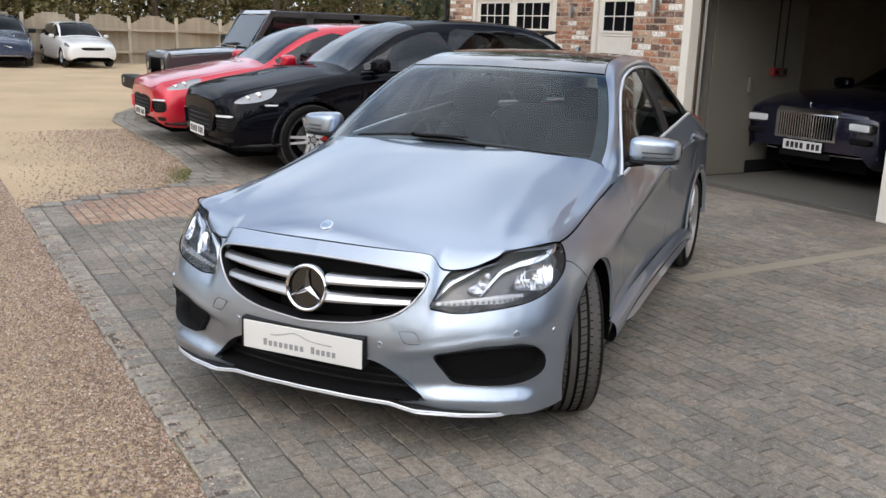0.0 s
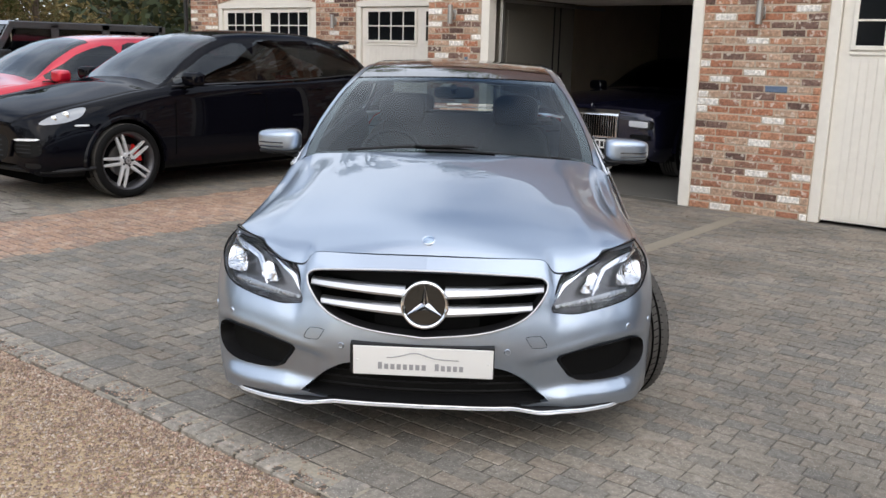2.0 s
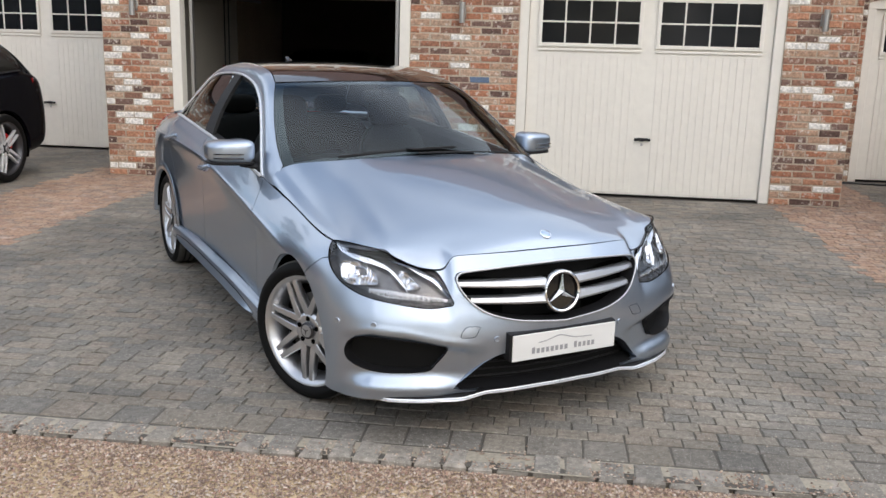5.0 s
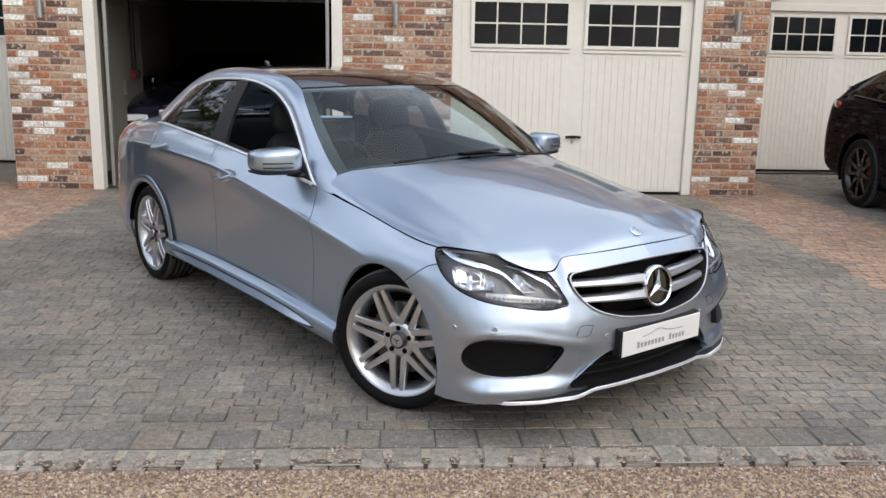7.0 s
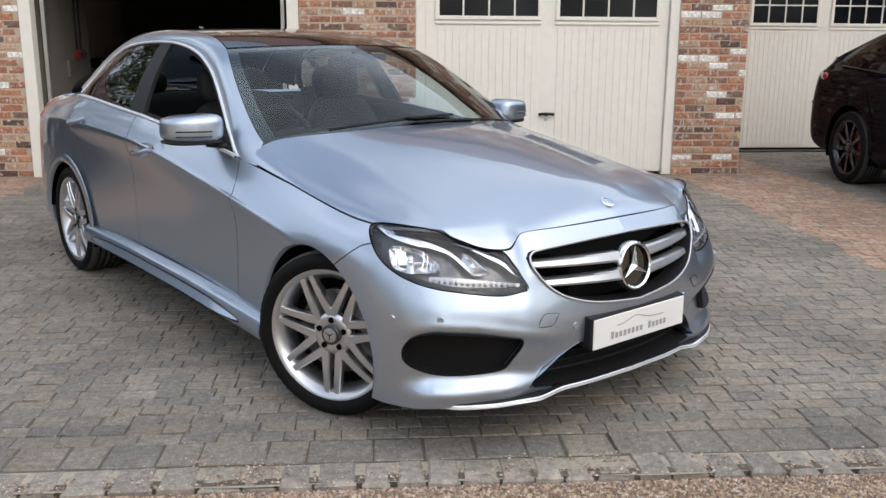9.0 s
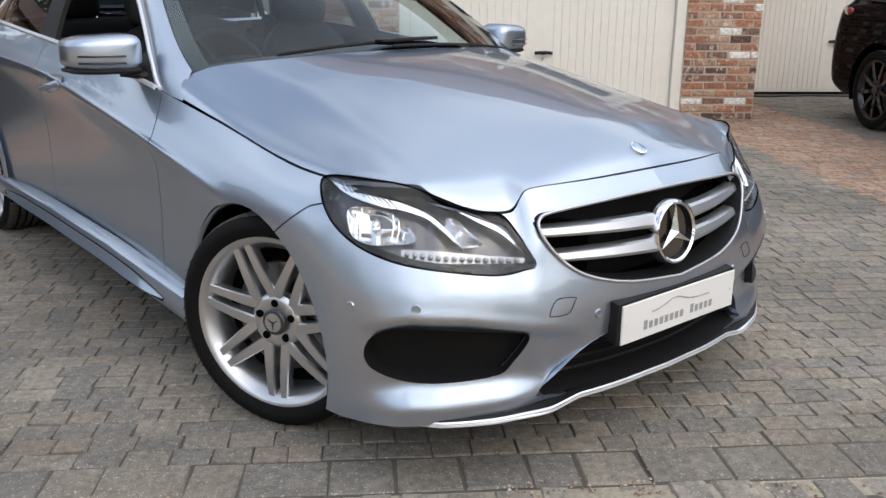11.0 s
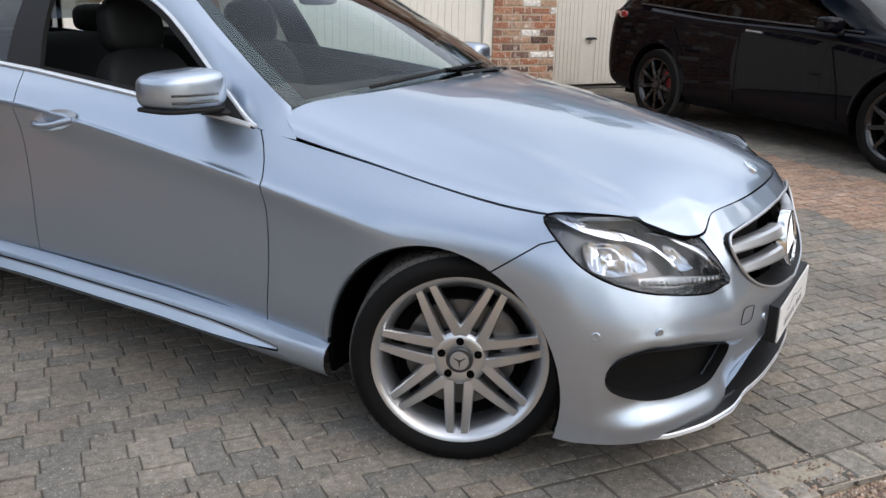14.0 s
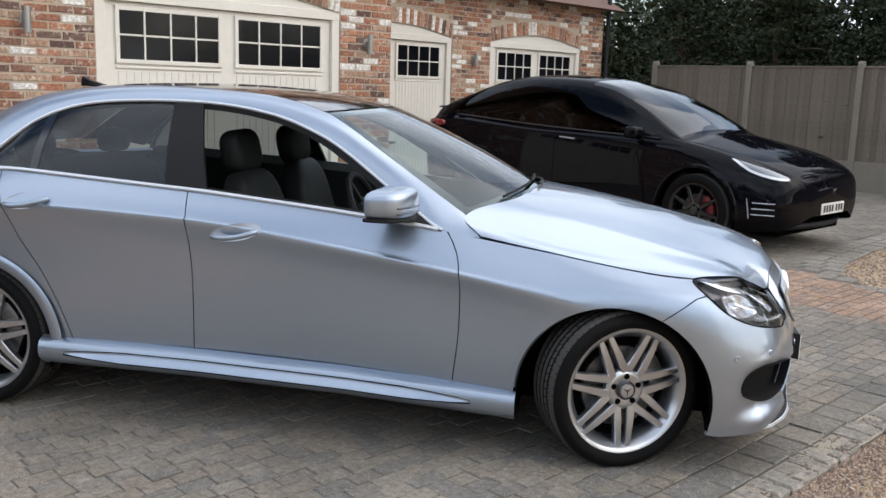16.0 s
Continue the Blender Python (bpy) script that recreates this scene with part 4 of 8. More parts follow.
ks = np.concatenate([np.linspace(0, 6.4, 150), np.linspace(6.4, 15, 175)[1:]])
shell = sheet(body, ks, np.linspace(0, 6, 49), 2)
for v in shell.verts:
    sculpt(v.co)
lens = take(shell, carve(shell, LAMP, CORNER))
take(shell, carve(shell, INTAKE, CORNER)).free()
take(shell, carve(shell, GRILLE, AHEAD, lambda c: c.x > 0.3)).free()
take(shell, carve(shell, LOWER, AHEAD, lambda c: c.x > 0.3)).free()
for arch in (ARCH_F, ARCH_R):
    take(shell, carve(shell, arch, SIDE)).free()
sill_cut = [(-2.60, 0.10), (-2.60, 0.345), (-1.8, 0.338), (-1.15, 0.318), (-0.36, 0.276), (-0.36, 0.10)]
take(shell, carve(shell, sill_cut, SIDE)).free()
seams = []
for line in (DOOR_F, DOOR_B, DOOR_R, WING_SEAM):
    seams.append(take(shell, carve(shell, band(line), SIDE, lambda c: c.y > 0.3)))
for seam in seams:
    for v in seam.verts:
        v.co.y -= 0.006
    pair("shut_line", seam, M_GAP)
for group in islands(shell):
    c = sum((f.calc_center_median() * f.calc_area() for f in group), Vector()) / sum(f.calc_area() for f in group)
    piece = take(shell, group, False)
    if sum(f.calc_area() for f in piece.faces) < 0.006:
        piece.free()
    elif c.x > 0.28:
        middle("front_bumper", thicken(piece, -0.018), M_SILVER, smooth=30)
    elif c.x > -0.62:
        pair("front_wing", thicken(piece, -0.018), M_SILVER, smooth=30)
    elif c.x > -1.75:
        front_doors = pair("front_door", thicken(piece, -0.012), M_SILVER, smooth=30)
    elif c.x > -2.35:
        rear_doors = pair("rear_door", thicken(piece, -0.012), M_SILVER, smooth=30)
    else:
        middle("rear_body", thicken(piece, -0.018), M_SILVER, smooth=30)
shell.free()

bonnet = sheet(hood, np.linspace(0, 0.987, 110), np.linspace(0.006, 1, 70), 2)
middle("bonnet", thicken(bonnet, -0.014), M_SILVER, smooth=40)
liner = body(np.linspace(0, 7.5, 90)[:, None], np.array([[5.7, 5.85, 6.0, 6.0, 6.0]]))
liner[:, :, 0] -= np.array([0.015, 0.02, 0.03, 0.05, 0.09])[None] * np.clip(1 - np.linspace(0, 7.5, 90) / 6, 0.1, 1)[:, None]
liner[:, :, 1] -= np.array([0.012, 0.016, 0.02, 0.04, 0.07])[None] * np.clip(np.linspace(0, 7.5, 90) / 5, 0, 1)[:, None]
liner[:, :, 2] -= np.array([0.004, 0.006, 0.012, 0.018, 0.02])[None]
middle("bonnet_seal", from_grid(liner), M_GAP)
# boot lid
boot_u = np.linspace(0, 1, 16)
BU, BV = np.meshgrid(boot_u, np.linspace(0, 1, 16), indexing="ij")
bx = -3.28 + (-3.90 + 3.28) * BV - 0.04 * (1 - BU**2) * BV
bootP = np.stack([bx, BU * np.interp(bx, [-3.95, -3.6, -3.25], [0.585, 0.70, 0.725]), 1.030 + 0.055 * (1 - BU**2.5) + 0.012 * np.sin(BV * math.pi) - 0.02 * BV - 0.035 * BU**6], -1)
middle("boot_lid", from_grid(bootP), M_SILVER)

# pillars and roof rails, screens, roof and windows
pair("roof_rail", sheet(rail, np.linspace(0, 12, 96), np.linspace(0, 1, 9)), M_SILVER, smooth=60)
ws = sheet(screen, np.linspace(0, 0.995, 18), np.linspace(0.0, 0.99, 18))
middle("windscreen", ws, M_SCREEN, label="clear windscreen with black border")
fritP = [screen(np.linspace(0, 1, 30)[:, None], np.array([[0.0, 0.03, 0.065]])), screen(np.array([[0.925, 0.96, 0.995]]), np.linspace(0, 1, 30)[:, None]), screen(np.linspace(0, 1, 30)[:, None], np.array([[0.955, 0.975, 1.0]]))]
for P in fritP:
    P[..., 2] -= 0.006
middle("windscreen_border", joined(*[from_grid(P) for P in fritP]), M_GLOSSBLACK, label="black windscreen border")
roofP = roof(np.linspace(0, 0.99, 14)[:, None], np.linspace(0.004, 0.63, 30)[None])
middle("roof_panel", thicken(from_grid(roofP), -0.01), M_GLOSSBLACK, label="gloss black glass roof panel", smooth=60)
middle("rear_screen", from_grid(roof(np.linspace(0, 0.99, 14)[:, None], np.linspace(0.635, 0.985, 16)[None])), M_TINT, label="tinted rear screen", smooth=60)
def across(front, rear, n, w):
    """Stations between two leaning edges, each (x at the waist, lean to the top)."""
    f = np.linspace(0, 1, n)[:, None]
    return (front[0] + front[1] * w) * (1 - f) + (rear[0] + rear[1] * w) * f


POST_F, POST_R = (-1.790, -0.112), (-1.982, -0.055)
WG = np.linspace(0.015, 0.955, 10)[None]
XQ = np.linspace(-2.63, -2.875, 10)
pair("rear_window", from_grid(side_glass(across(POST_R, (-2.60, 0), 16, WG), WG)), M_TINT, label="tinted rear door window")
pair("quarter_window", from_grid(side_glass(XQ[:, None], np.linspace(0.015, 0.93, 8)[None])), M_TINT, label="tinted quarter window")
fw = from_grid(side_glass(across((-0.83, 0), POST_F, 24, WG), WG))
shade(part("front_window", face_out(fw), M_SIDEGLASS, saloon, "closed front door window"), 60)
WP = np.linspace(0, 1, 10)[None]
pillarP = side_glass(across(POST_F, POST_R, 6, WP), WP)
pillarP[..., 1] += 0.003
pair("door_pillar", thicken(from_grid(pillarP), -0.02), M_TRIM, label="black door pillar")
divP = side_glass(np.linspace(-2.595, -2.635, 3)[:, None], np.linspace(0, 1, 8)[None])
divP[..., 1] += 0.003
pair("window_divider", thicken(from_grid(divP), -0.015), M_GLOSSBLACK)
sailP = side_glass(np.linspace(-0.775, -0.98, 10)[:, None], np.linspace(0, 1, 8)[None])
sailP[..., 1] += 0.004
sail = from_grid(sailP)
pair("mirror_sail", thicken(sail, -0.02), M_TRIM, label="black mirror base panel")
# rubber frame inside the chrome line
tt = np.linspace(1.0, 12, 96)
a = along(WINDOW_LINE, tt)
frame_in = a.copy()
frame_in[:, 2] -= np.interp(tt, [1, 2, 5, 9, 12], [0.002, 0.02, 0.03, 0.028, 0.004])
frame_in[:, 1] += 0.002
frame_in[:, 0] -= np.interp(tt, [1, 4, 6, 9, 12], [0.02, 0.025, 0.0, 0.0, -0.03])
pair("window_frame", thicken(from_grid(np.stack([a, frame_in], 1)), -0.03), M_TRIM)
pair("chrome_trim", tube([(p[0], p[1] + 0.004, p[2] + 0.002) for p in a], 0.0075, 6), M_BRIGHTLINE, label="satin chrome window surround")
bx = np.linspace(-0.79, -2.88, 60)
bl = belt(bx)
pair("waist_trim", tube([(p[0], p[1] + 0.004, p[2] + 0.004) for p in bl], 0.009, 6), M_BRIGHTLINE, label="satin chrome waist strip")
pair("waist_seal", from_grid(np.stack([bl + (0, 0.002, 0.010), bl + (0, -0.045, 0.014), bl + (0, -0.06, -0.03)], 1)), M_TRIM)

# sills
SILL = [(0.885, 0.352), (0.912, 0.347), (0.931, 0.334), (0.941, 0.312), (0.943, 0.285), (0.936, 0.262), (0.918, 0.242), (0.885, 0.225)]
sx = np.linspace(-2.545, -0.44, 40)
drop = np.interp(sx, [-2.54, -1.8, -1.15, -0.44], [0.0, -0.006, -0.024, -0.062])
sillP = np.array([[(x, y, z + d) for y, z in SILL] for x, d in zip(sx, drop)])
sill = from_grid(sillP)
bmesh.ops.holes_fill(sill, edges=[e for e in sill.edges if e.is_boundary])
pair("sill", sill, M_SILVER, label="silver side sill with sculpted insert", smooth=30)
ins = np.linspace(-2.42, -0.62, 40)
half = 0.02 * np.clip(np.minimum(ins + 2.42, -0.62 - ins) / 0.28, 0.02, 1) ** 0.6
insd = np.interp(ins, [-2.54, -1.8, -1.15, -0.44], [0.0, -0.006, -0.024, -0.062])
loop = [(x, 0.9405, 0.296 + d + h) for x, d, h in zip(ins, insd, half)] + [(x, 0.9455, 0.288 + d - h) for x, d, h in zip(ins[::-1], insd[::-1], half[::-1])]
pair("sill_groove", tube(loop, 0.0026, 4, True), M_GAP)
leafP = np.array([[(x, 0.9395 + 0.016 * f * min(1, h / 0.012), 0.293 + d + h * (0.9 - 1.8 * f)) for f in (0, 0.35, 0.7, 1.0)] + [(x, 0.936, 0.291 + d - h * 0.95)] for x, d, h in zip(ins, insd, half)])
pair("sill_insert", from_grid(leafP), M_SILVER, label="lens-shaped sill insert", smooth=30)

# wheel housings and underside
for cx, cz, rx, rz in ((-0.06, 0.288, 0.388, 0.378), (-2.885, 0.30, 0.392, 0.378)):
    an = np.linspace(-0.25, math.pi + (0.25 if cx > -1 else -0.15), 40)
    lip = np.array([[(cx + (rx + o) * math.cos(t), y, cz + (rz + o) * math.sin(t)) for y, o in ((0.905, 0.003), (0.90, -0.012), (0.80, -0.004), (0.60, 0.0), (0.50, 0.0))] for t in an])
    pair("wheel_housing", from_grid(lip), M_GAP)
    wide = 1.0 if cx < -1 else 0.22
    rows_ = ((0.9275, 0.052 * wide), (0.934 if wide == 1 else 0.9285, 0.040 * wide), (0.935 if wide == 1 else 0.928, 0.004), (0.920, -0.006), (0.89, -0.008))
    flare = np.array([[(cx + (rx + o) * math.cos(t), y, cz + (rz + o) * math.sin(t)) for y, o in rows_] for t in np.linspace(0.02, math.pi - 0.05, 40)])
    flare[:, :, 1] -= (0.012 + 0.035 * np.clip(np.cos(np.linspace(0.02, math.pi - 0.05, 40)), 0, 1) ** 2 * (cx > -1))[:, None]
    pair("arch_lip", from_grid(flare), M_SILVER, smooth=60)
under = box(-3.9, 0.60, -0.62, 0.62, 0.17, 0.24, 0.02)
part("underbody", under, M_GAP, saloon)
part("engine_bay", box(-0.55, 0.42, -0.66, 0.66, 0.22, 0.66, 0.03), M_GAP, saloon)
part("nose_filler", box(0.40, 0.585, -0.42, 0.42, 0.22, 0.66, 0.02), M_GAP, saloon)

# radiator grille
grille = empty("radiator_grille", pose(0, 0, 0), "", "")
grille.parent = saloon
def nose_x(y, z):
    """How far ahead the nose's face lies."""
    v = np.interp(z, SECTION_Z[0], range(7))
    ys = np.linspace(0, 3.2, 60)
    p = body(ys, np.full(60, v))
    return float(np.interp(abs(y), p[:, 1], p[:, 0]))
loopg = [(nose_x(y, z) + 0.004, y, z) for y, z in GRILLE]
full = loopg + [(x, -y, z) for x, y, z in loopg[-2:0:-1]]
shade(part("grille_frame", tube(full, 0.0045, 8, True), M_SATIN, grille, "bright grille surround"), 60)
deep = np.array([[(nose_x(y, z) - d, y * s, 0.61 + (z - 0.61) * s) for d, s in ((0.0, 1.0), (0.03, 0.985), (0.075, 0.97))] for y, z in GRILLE])
middle("grille_wall", from_grid(deep), M_TRIM, grille)
gy, gz = np.meshgrid(np.linspace(-0.46, 0.46, 24), np.linspace(0.47, 0.73, 10), indexing="ij")
part("grille_backing", from_grid(np.stack([0.60 - 0.35 * gy**2, gy, gz], -1)), M_MESH, grille, "black mesh backing")


def slat(z0, z1, h, y_in, y_out):
    ys = np.linspace(y_in, y_out, 26)
    rows = []
    for y in ys:
        f = (y - y_in) / (y_out - y_in)
        z = z0 + (z1 - z0) * f
        x = nose_x(y, z) - 0.012 - 0.012 * f
        hh = h * (1.2 - 0.4 * f)
        rows.append([(x - 0.035, y, z + hh * 0.95), (x - 0.006, y, z + hh), (x + 0.004, y, z + hh * 0.7), (x + 0.012, y, z - hh * 0.35), (x + 0.010, y, z - hh * 0.8), (x - 0.035, y, z - hh)])
    return from_grid(np.array(rows))


pair("slat", slat(0.643, 0.652, 0.0170, 0.075, 0.447), M_SATIN, grille, "satin silver grille slat", 30, Vector((-3, 0, 0.6)))
pair("slat", slat(0.577, 0.586, 0.0170, 0.075, 0.405), M_SATIN, grille, "satin silver grille slat", 30, Vector((-3, 0, 0.6)))
badge_m = pose(0.730, 0, 0.603, 0, 83, 0)
badge = part("star_badge", moved(lathe([(0.001, -0.014), (0.076, -0.014), (0.076, -0.004)], 40, "z"), badge_m), M_GLOSSBLACK, grille, "round badge with three-pointed star")
shade(part("badge_ring", moved(lathe([(0.093, -0.03), (0.0925, -0.008), (0.089, 0.000), (0.084, 0.002), (0.078, -0.002), (0.076, -0.012)], 48, "z"), badge_m), M_CHROME, badge), 40)
star = bmesh.new()
tip = star.verts.new((0, 0, 0.008))
for i in range(3):
    t = math.pi + 2 * math.pi * i / 3
    for side in (-1, 1):
        p1 = star.verts.new((0.078 * math.cos(t), 0.078 * math.sin(t), 0.0))
        p2 = star.verts.new((0.017 * math.cos(t + side * math.pi / 3), 0.017 * math.sin(t + side * math.pi / 3), -0.008))
        star.faces.new((tip, p1, p2))
bmesh.ops.remove_doubles(star, verts=star.verts, dist=1e-5)
bmesh.ops.recalc_face_normals(star, faces=star.faces)
part("star", moved(star, badge_m), M_CHROME, badge)

# lower grille, side intakes, splitter
ly, lz = np.meshgrid(np.linspace(-0.56, 0.56, 30), np.linspace(0.19, 0.39, 8), indexing="ij")
lower = part("lower_grille", from_grid(np.stack([0.655 - 0.32 * ly**2 + 0.0 * lz, ly, lz], -1)), M_MESH, saloon, "black lower grille mesh")
for z in (0.245, 0.275, 0.305, 0.335):
    part("grille_bar", tube([(0.668 - 0.32 * y * y, y, z) for y in np.linspace(-0.42, 0.42, 17)], 0.004, 5), M_TRIM, lower)
deepL = np.array([[(nose_x(y, z) - d, y * s, 0.29 + (z - 0.29) * s) for d, s in ((-0.001, 1.0), (0.03, 0.985), (0.07, 0.98))] for y, z in LOWER[:-1]])
middle("intake_wall", from_grid(deepL), M_SILVER, lower)
e1, dd = CORNER
def on_corner(u, z):
    """The body's place behind a spot of the corner outline."""
    v = np.interp(z, SECTION_Z[7], range(7))
    kk = np.linspace(1.0, 6.4, 120)
    p = body(kk, np.full(120, v))
    us = (p[:, 1] - p[:, 0]) * math.sqrt(0.5)
    return Vector((float(np.interp(u, us, p[:, 0])), float(np.interp(u, us, p[:, 1])), z))
rim3 = [on_corner(u, z) for u, z in INTAKE]
mid3 = sum(rim3, Vector()) / len(rim3)
wall3 = [[p + Vector((0.0, 0.0, 0.0)), p * 0.97 + mid3 * 0.03 - dd * 0.03, p * 0.95 + mid3 * 0.05 - dd * 0.075] for p in rim3]
pair("side_intake", from_grid(np.array([[list(q) for q in r] for r in wall3]), True), M_TRIM, None, "black side air intake", 40, mid3 + dd * 3)
back3 = bmesh.new()
back3.faces.new([back3.verts.new(p * 1.01 - mid3 * 0.01 - dd * 0.06) for p in rim3])
pair("intake_mesh", back3, M_MESH, None, "", 30, mid3 - dd * 3)

lipk = np.linspace(0, 4.15, 60)
lb = body(lipk, np.full(60, 0.0))
wob = np.interp(lb[:, 1], [0, 0.10, 0.34, 0.44, 0.50, 0.60, 0.9], [0.002, 0.002, -0.003, -0.020, -0.018, -0.011, 0.012])
push = np.interp(lb[:, 1], [0, 0.36, 0.48, 0.60, 0.72, 0.80], [0.020, 0.020, 0.040, 0.042, 0.032, 0.004])
def outer(P, d):
    t = np.gradient(P[:, :2], axis=0)
    t /= np.linalg.norm(t, axis=1, keepdims=True)
    q = P.copy()
    q[:, 0] += t[:, 1] * d
    q[:, 1] -= t[:, 0] * d
    return q
rows = []
for d, dz in ((-0.2, 0.013), (0.3, 0.011), (0.8, 0.008), (1.0, 0.005), (1.02, -0.003), (0.6, -0.008), (-0.4, -0.008)):
    q = outer(lb, push * d)
    q[:, 2] += wob + dz
    rows.append(q)
floor_y = np.linspace(0, 0.50, 16)
fx = np.interp(floor_y, lb[:, 1], lb[:, 0])
middle("intake_floor", from_grid(np.array([[(x + 0.006, y, 0.216), (x - 0.03, y, 0.222), (x - 0.12, y, 0.235)] for x, y in zip(fx, floor_y)])), M_TRIM, lower)
middle("splitter", from_grid(np.stack(rows, 1)), M_SILVER, None, "silver front splitter lip", 35)
def lip_band(keys, part_of, drop):
    """A strip along the lip: keys give, by half width, its inner and outer edge as shares of the lip's depth."""
    ys, d0, d1 = zip(*keys)
    rows_ = []
    for f, dz in drop:
        share = np.interp(lb[:, 1], ys, d0) * (1 - f) + np.interp(lb[:, 1], ys, d1) * f
        q = outer(lb, push * share)
        q[:, 2] += wob + dz
        rows_.append(q[part_of])
    return from_grid(np.stack(rows_, 1))


wide_part = lb[:, 1] < 0.775
# the dark groove between bumper and lip: its shade is painted as a black band
middle("splitter_top", lip_band([(0.0, -0.4, 0.88), (0.42, -0.4, 0.88), (0.47, 0.05, 0.80), (0.52, 0.48, 0.86), (0.73, 0.78, 0.93)], lb[:, 1] < 0.74, ((0.0, 0.0165), (1.0, 0.0100))), M_TRIM, None, "black band painted for the shaded groove over the splitter", 35)
# sky glint on the silver lip, painted as a strip of brighter material
middle("splitter_edge", lip_band([(0.0, 0.86, 1.04), (0.40, 0.86, 1.04), (0.47, 0.80, 1.06), (0.56, 0.86, 1.05), (0.72, 0.92, 1.03), (0.775, 1.0, 1.01)], wide_part, ((0.0, 0.0095), (0.4, 0.0075), (0.8, 0.0030), (1.0, -0.001), (0.9, -0.0045), (0.2, -0.005))), M_BRIGHTLINE, None, "lower edge of the splitter with the sky's glint in its colour", 35)

# lamps
pair("headlamp_lens", lens.copy(), M_LENS, None, "clear headlamp cover", 60, Vector((-1, 0.3, 0.6)))
for v in lens.verts:
    v.co -= dd * 0.055
pair("headlamp_housing", lens, M_LAMPBLACK, None, "dark headlamp housing", 60, Vector((-1, 0.3, 0.6)))


def on_lamp(u, z, deep=0.0):
    """A place in the headlamp: across the corner, up, and behind its cover."""
    s = np.array([[np.interp(z, SECTION_Z[j], range(7)) for j in (3, 7, 8, 9)]])[0]
    kk = np.linspace(1.2, 6.4, 140)
    vv = np.interp(kk, [2.3, 4, 5.2, 6.2], s)
    p = body(kk, vv)
    us = (p[:, 1] - p[:, 0]) * math.sqrt(0.5)
    return Vector((float(np.interp(u, us, p[:, 0])), float(np.interp(u, us, p[:, 1])), z)) - dd * deep


rim0 = [on_lamp(u, z, -0.001) for u, z in LAMP]
midL = sum(rim0, Vector()) / len(rim0)
pair("headlamp_seal", tube([p - dd * 0.002 for p in rim0], 0.0028, 6, True), M_GAP, None, "", 60)
wallL = [[p, p * 0.99 + midL * 0.01 - dd * 0.02, p * 0.97 + midL * 0.03 - dd * 0.06] for p in rim0]
pair("headlamp_wall", from_grid(np.array([[list(q) for q in r] for r in wallL]), True), M_LAMPBLACK, None, "", 40, midL + dd * 3)


def lamp_plate(outline, deep, bulge, inner=0.0):
    """A reflector dish: an outline across the lamp, sunk behind the cover."""
    mid = np.mean(outline, axis=0)
    rings = []
    for f, d in ((1.0, 0.0), (0.93, 0.22), (0.75, 0.6), (0.45, 0.92), (0.2, 0.99), (0.01, 1.0)):
        rings.append([list(on_lamp(mid[0] + (u - mid[0]) * f, mid[1] + (z - mid[1]) * f, deep + bulge * d)) for u, z in outline])
    return from_grid(np.array(rings).transpose(1, 0, 2), True)


DISH1 = rounded([(0.356, 0.718), (0.320, 0.725), (0.267, 0.720), (0.230, 0.706), (0.198, 0.681), (0.181, 0.656), (0.193, 0.645), (0.240, 0.642), (0.294, 0.640), (0.339, 0.655), (0.354, 0.684)], 3)
DISH2 = rounded([(0.113, 0.694), (0.087, 0.692), (0.055, 0.667), (0.018, 0.637), (0.030, 0.629), (0.066, 0.631), (0.100, 0.650)], 3)
pair("reflector", lamp_plate(DISH1, 0.014, 0.045), M_REFLECTOR, None, "bright main-beam reflector", 25, midL - dd * 3)
pair("reflector", lamp_plate(DISH2, 0.014, 0.035), M_REFLECTOR, None, "bright dipped-beam reflector", 25, midL - dd * 3)
for cu, cz_, cr in ((0.285, 0.680, 0.013), (0.075, 0.657, 0.009)):
    at = on_lamp(cu, cz_, 0.040)
    pair("bulb_shield", moved(lathe([(cr, -0.014), (cr * 1.02, 0.002), (cr * 0.85, 0.010), (cr * 0.45, 0.016), (0.0004, 0.018)], 18, "z"), Matrix.Translation(at) @ dd.to_track_quat("Z", "Y").to_matrix().to_4x4()), M_CHROME, None, "bright bulb shield", 60, at - dd)
for u0, za, zb in ((0.335, 0.664, 0.716), (0.322, 0.652, 0.721), (0.214, 0.650, 0.690), (0.228, 0.648, 0.700), (0.242, 0.647, 0.708)):
    pair("reflector_rib", tube([on_lamp(u0, za, 0.020), on_lamp(u0 - 0.003, (za + zb) / 2, 0.032), on_lamp(u0, zb, 0.020)], 0.0016, 5), M_REFLECTOR, None, "", 60)



def ribbon(keys, deep):
    """A bright tapered blade across the lamp: keys are place and half width."""
    k = along(keys, np.linspace(0, len(keys) - 1, (len(keys) - 1) * 6 + 1))
    rows_ = []
    for i, (u, z, h) in enumerate(k):
        du, dz = k[min(i + 1, len(k) - 1)][:2] - k[max(i - 1, 0)][:2]
        n_ = math.hypot(du, dz)
        nu, nz = -dz / n_, du / n_
        rows_.append([list(on_lamp(u + nu * h * f, z + nz * h * f, deep + d)) for f, d in ((-1.0, 0.010), (-0.8, 0.001), (0.0, -0.002), (0.8, 0.001), (1.0, 0.010))])
    return from_grid(np.array(rows_))


